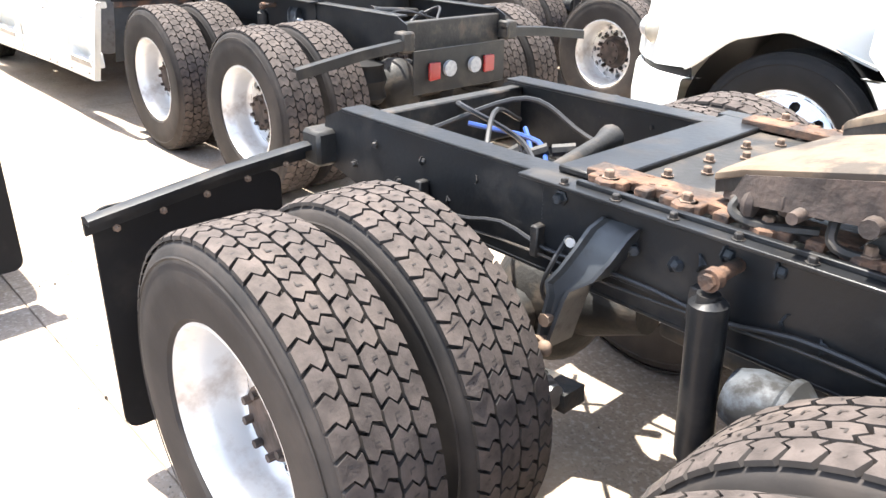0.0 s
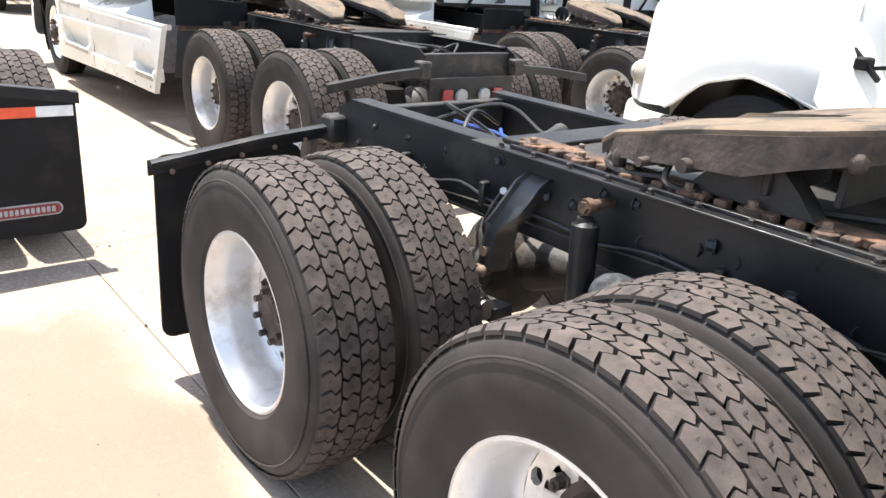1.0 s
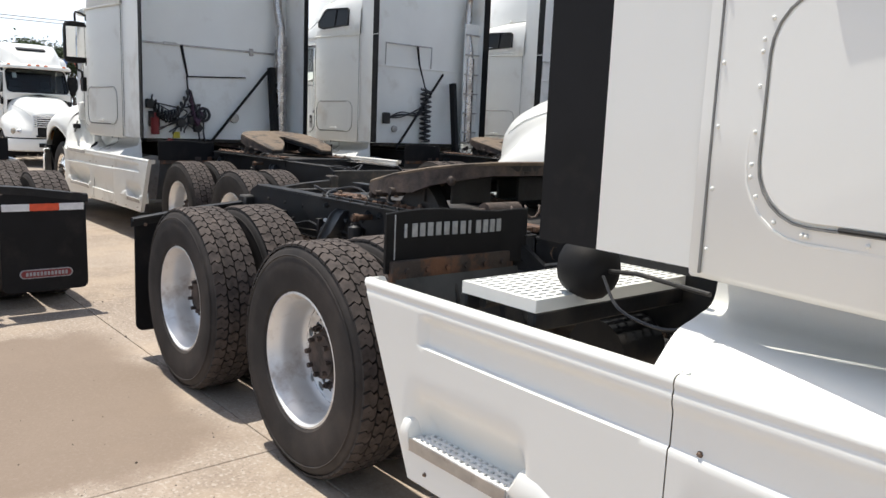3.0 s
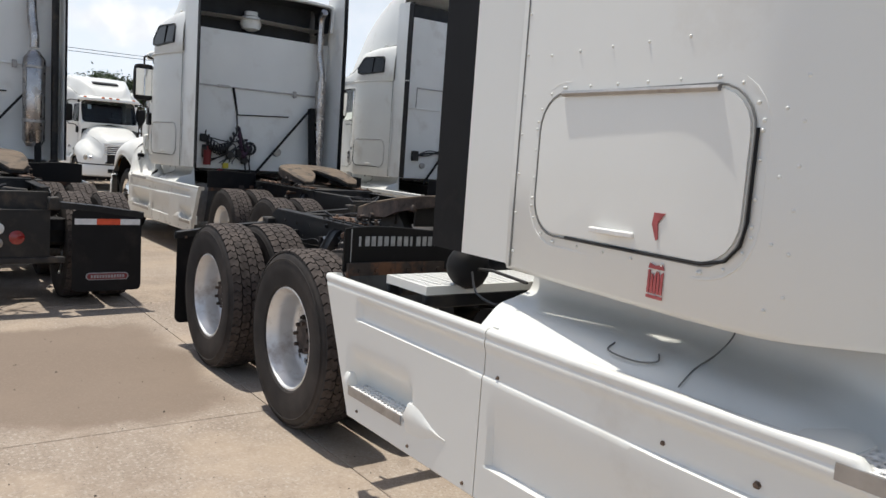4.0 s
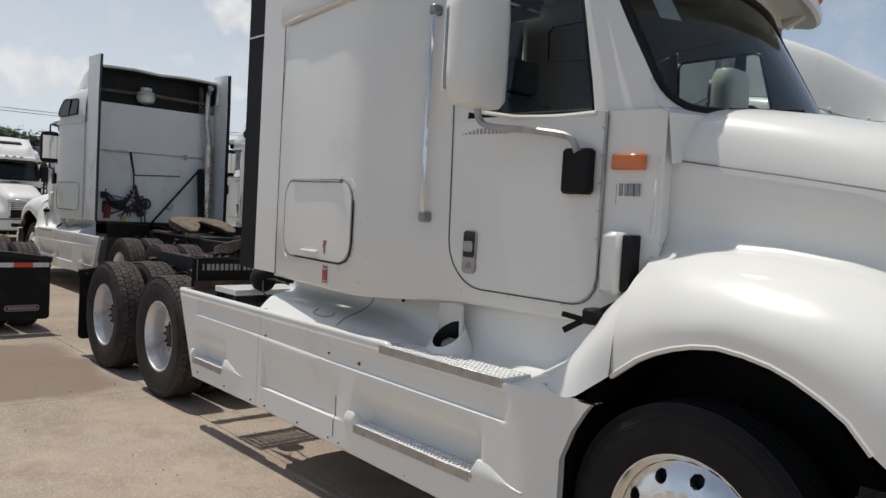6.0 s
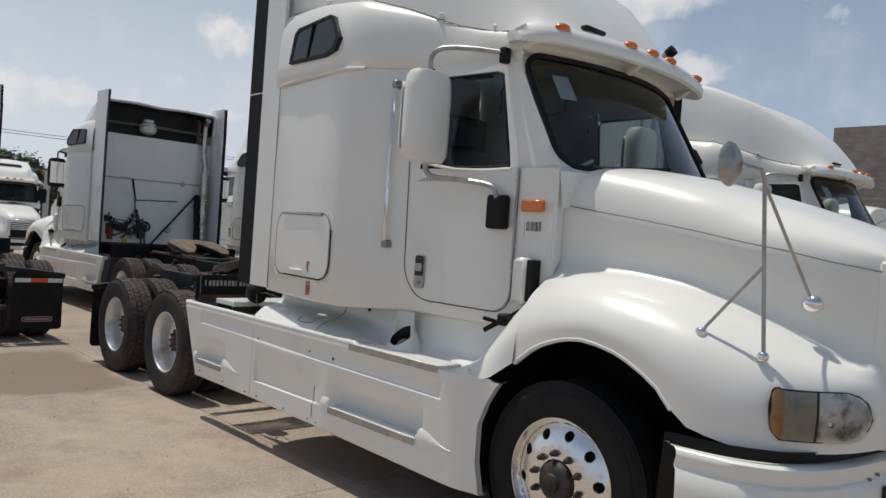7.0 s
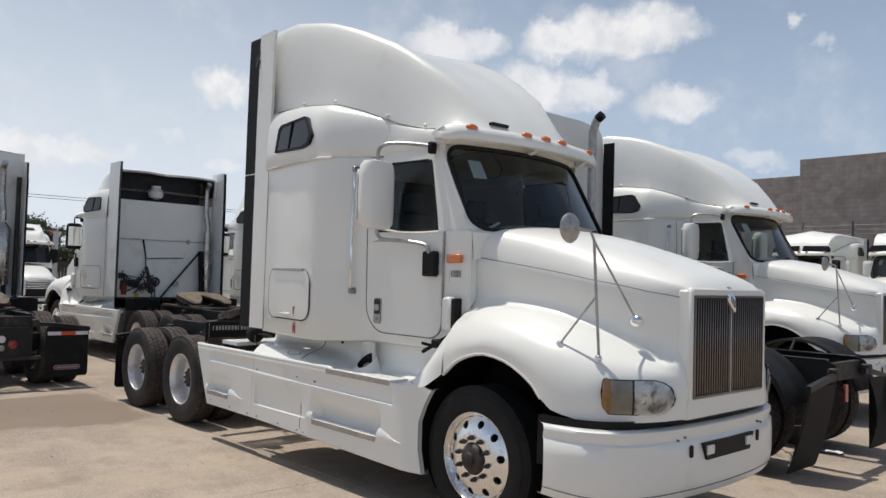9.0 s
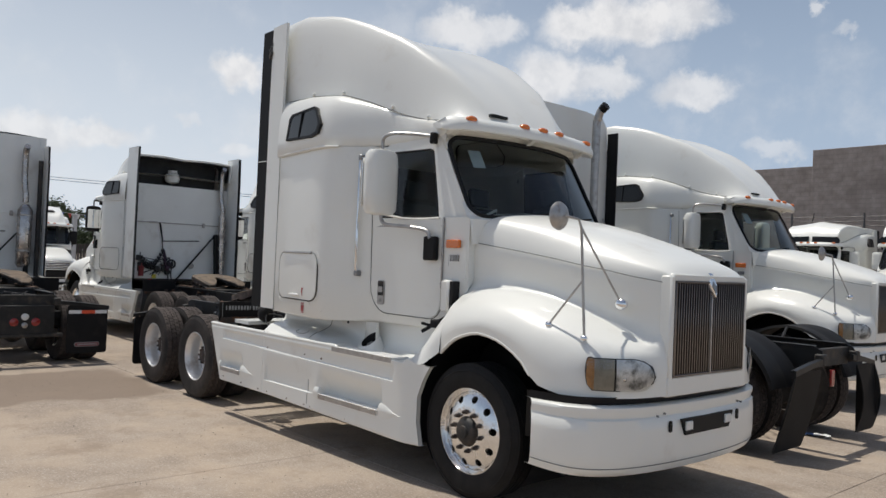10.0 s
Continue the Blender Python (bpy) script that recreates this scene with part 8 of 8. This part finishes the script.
# ---- yard's edges ----
WOOD_DARK = material("weathered_dark_fence", (0.07, 0.06, 0.055), 0.8, spread=0.3, scale=4, bump=0.2, bump_scale=20)
POST = material("pale_post_paint", (0.45, 0.46, 0.47), 0.6, spread=0.1, scale=3)
WIRE = material("dull_wire", (0.10, 0.10, 0.10), 0.5, metal=0.5, spread=0.1)
BARK = material("grey_bark", (0.11, 0.085, 0.065), 0.9, spread=0.3, scale=8, bump=0.5, bump_scale=25)
LEAF = material("dry_green_leaf", (0.062, 0.092, 0.034), 0.6, spread=0.35, scale=1.3, random_spread=0.2)


def add_tree(x, y, high, wide, seed):
    rnd = random.Random(seed)
    root = thing("tree", "broad green tree behind the yard fence", "tree", "trees behind the fence", pose(x, y, -0.05))
    s = Shape()
    top = high * 0.55
    s.tube(smooth_path([(0, 0, 0), (0.06, 0.03, top * 0.5), (-0.04, 0.05, top)], 4), [0.20 - 0.09 * k / 8 for k in range(9)], 9)
    tips = []
    for k in range(11):
        a = 2 * math.pi * (k * 0.382) + rnd.uniform(-0.3, 0.3)
        q, z = wide * rnd.uniform(0.45, 0.85), high * rnd.uniform(0.5, 0.86)
        tip = Vector((q * math.cos(a), q * math.sin(a), z))
        s.tube(smooth_path([(0, 0.04, top * rnd.uniform(0.6, 0.98)), tuple(tip * 0.55 + Vector((0, 0, z * 0.32))), tuple(tip)], 4), [0.075 - 0.06 * i / 8 for i in range(9)], 6)
        tips.append(tip)
    part("trunk", s, BARK, root, "grey trunk with spreading limbs")
    s = Shape()
    centres = [t + Vector((rnd.uniform(-0.5, 0.5), rnd.uniform(-0.5, 0.5), rnd.uniform(-0.2, 0.45))) for t in tips for _ in range(3)]
    for c in centres:
        big = rnd.uniform(0.35, 0.75)
        for _ in range(330):
            d = Vector((rnd.gauss(0, 1), rnd.gauss(0, 1), rnd.gauss(0, 0.75)))
            p = c + d * big * 0.5
            u = Vector((rnd.gauss(0, 1), rnd.gauss(0, 1), rnd.gauss(0, 0.6))).normalized()
            w = u.cross(Vector((rnd.gauss(0, 1), rnd.gauss(0, 1), rnd.gauss(0, 1)))).normalized()
            L = rnd.uniform(0.06, 0.11)
            s.add([p - u * L, p - w * L * 0.45, p + u * L, p + w * L * 0.45], [(0, 1, 2, 3)])
    tagged(part("crown", s.mesh("crown", LEAF, 0, False), None, root, "loose crown of small dull green leaves"), kind="stuff")


for x, y, high, wide, seed in ((-40.0, 5.2, 5.4, 2.6, 3), (-41.5, 8.2, 5.2, 2.3, 5), (-39.0, 1.2, 4.6, 2.4, 8), (-42.0, 11.8, 3.7, 2.2, 11), (-41.0, -3.5, 4.9, 2.6, 14), (-40.5, 15.5, 4.4, 2.3, 17)):
    add_tree(x, y, high, wide, seed)

fence = thing("fence", "dark weathered picket fence at the yard's edge", "fence", m=pose(-33.0, 0, 0))
picket = Shape().box(-0.02, 0.02, -0.055, 0.055, -0.05, 2.1, 0.006).mesh("fence_slat", WOOD_DARK, 0)
for k in range(150):
    put("fence_slat", picket, fence, pose(0, -4.0 + 0.15 * k, 0))
for z in (0.4, 1.8):
    part("fence_rail", Shape().box(0.021, 0.07, -4.1, 18.5, z - 0.04, z + 0.04, 0.006), WOOD_DARK, fence)
gate = thing("gate_post", "pale grey square post by the yard fence", "post", m=pose(-32.0, 6.85, 0))
part("post_shaft", Shape().box(-0.11, 0.11, -0.11, 0.11, -0.05, 3.55, 0.015), POST, gate)
part("post_cap", Shape().box(-0.14, 0.14, -0.14, 0.14, 3.555, 3.62, 0.015), POST, gate)

# bunting between the trees
bunting = thing("bunting", "string of small faded coloured pennants", "bunting", m=pose(-34.0, 0, 0))
def sag(y):
    return 3.95 - 0.25 * math.sin(math.pi * ((y + 2) % 7.0) / 7.0)
part("string", Shape().tube([(0, -3 + 0.5 * k, sag(-3 + 0.5 * k)) for k in range(37)], 0.010, 5), POST, bunting)
for y in (-3.0, 15.0):
    part("string_post", Shape().tube([(0, y, -0.05), (0, y, 4.05)], 0.04, 8), POST, bunting)
PENNANTS = [material("faded_%s_pennant" % nm, c, 0.7, spread=0.1) for nm, c in (("orange", (0.60, 0.20, 0.06)), ("white", (0.65, 0.65, 0.62)), ("green", (0.12, 0.30, 0.12)), ("red", (0.45, 0.08, 0.06)), ("blue", (0.10, 0.18, 0.40)))]
for k in range(42):
    y = -2.9 + 0.42 * k
    z = sag(y)
    s = Shape().prism([(y - 0.11, z - 0.01), (y + 0.11, z - 0.01), (y + 0.01, z - 0.30)], "x", -0.004, 0.004)
    part("pennant", s, PENNANTS[(k * 3 + k // 4) % 5], bunting)

# overhead wires
for dz in (0.0, 0.18):
    w = part("overhead_wire", Shape().tube([(-45.0, -61 + 5.07 * k, 6.35 + dz + 0.0009 * (-60 + 5 * k) ** 2 * 0.35) for k in range(29)], 0.018, 5), WIRE, None)
    tagged(w, "thin dark overhead utility wire", "wire")
for y in (-61.0, 81.0):
    p = thing("utility_pole", "grey utility pole carrying wires", "pole", m=pose(-45.0, y, -0.05))
    part("pole_shaft", Shape().tube([(0, 0, 0), (0, 0, 9.0)], [0.14, 0.10], 12), POST, p)

# wire fence on posts before the block wall
wf = thing("barbed_fence", "thin dark posts with barbed wire before the block wall", "fence", m=pose(0, 29.5, 0))
for k in range(-4, 8):
    part("fence_post", Shape().tube([(-1.67 + 3.06 * k, 0, -0.05), (-1.67 + 3.06 * k, 0, 4.75)], 0.045, 8), WIRE, wf)
for z in (4.2, 4.4, 4.6):
    part("barbed_wire", Shape().tube([(-12.0 + 1.5 * k, 0.05, z + 0.012 * math.sin(k * 1.9)) for k in range(24)], 0.008, 4), WIRE, wf)

# loose grit on the concrete
rnd = random.Random(21)
s = Shape()
for _ in range(1500):
    x, y = rnd.uniform(-3.0, 9.5), rnd.uniform(-6.5, -0.6) if rnd.random() < 0.8 else rnd.uniform(-0.6, 2.2)
    q = rnd.uniform(0.002, 0.006) * (1.8 if rnd.random() < 0.06 else 1.0)
    a = rnd.uniform(0, 6.3)
    top = [(x + q * 0.5 * math.cos(a + k * 2.1), y + q * 0.5 * math.sin(a + k * 2.1), q * rnd.uniform(0.7, 1.1)) for k in range(3)]
    low = [(x + q * rnd.uniform(0.8, 1.2) * math.cos(a + k * 2.1), y + q * rnd.uniform(0.8, 1.2) * math.sin(a + k * 2.1), -0.001) for k in range(3)]
    s.add(top + low, [(0, 1, 2)] + [(3 + k, 3 + (k + 1) % 3, (k + 1) % 3, k) for k in range(3)])
GRIT = material("grey_brown_grit", (0.17, 0.14, 0.115), 0.9, spread=0.5, scale=3)
tagged(part("grit", s.mesh("grit", GRIT, 0, False), None, None), "loose grey-brown grit on the concrete", "grit", kind="stuff")

# litter on the concrete
BLUEPAPER = material("blue_packet_print", (0.16, 0.26, 0.50), 0.5, spread=0.15)
litter = thing("crumpled_packet", "crumpled white and blue packet lying on the concrete", "litter", m=pose(6.95, 3.93, 0.001, 0, 0, 25))
s = Shape()
s.rings([[(-0.16 + 0.04 * k, y, 0.012 + 0.014 * abs(math.sin(k * 1.7 + y * 9))) for k in range(5)] for y in (-0.06, -0.02, 0.03, 0.07)], False)
part("printed_half", s, BLUEPAPER, litter)
s = Shape()
s.rings([[(0.0 + 0.045 * k, y, 0.012 + 0.016 * abs(math.sin(k * 1.3 + y * 11))) for k in range(5)] for y in (-0.06, -0.02, 0.03, 0.07)], False)
part("white_half", s, PAPER, litter)

# slabs with open joints
slab = Shape().box(-1.747, 1.747, -1.747, 1.747, -0.10, 0.0, 0.003).mesh("concrete_slab", CONCRETE, 0)
for i in range(-9, 9):
    for j in range(-6, 10):
        ob = put("concrete_slab", slab, ground, pose(-2.40 + 1.75 + 3.5 * i, -1.13 + 1.75 + 3.5 * j, 0))
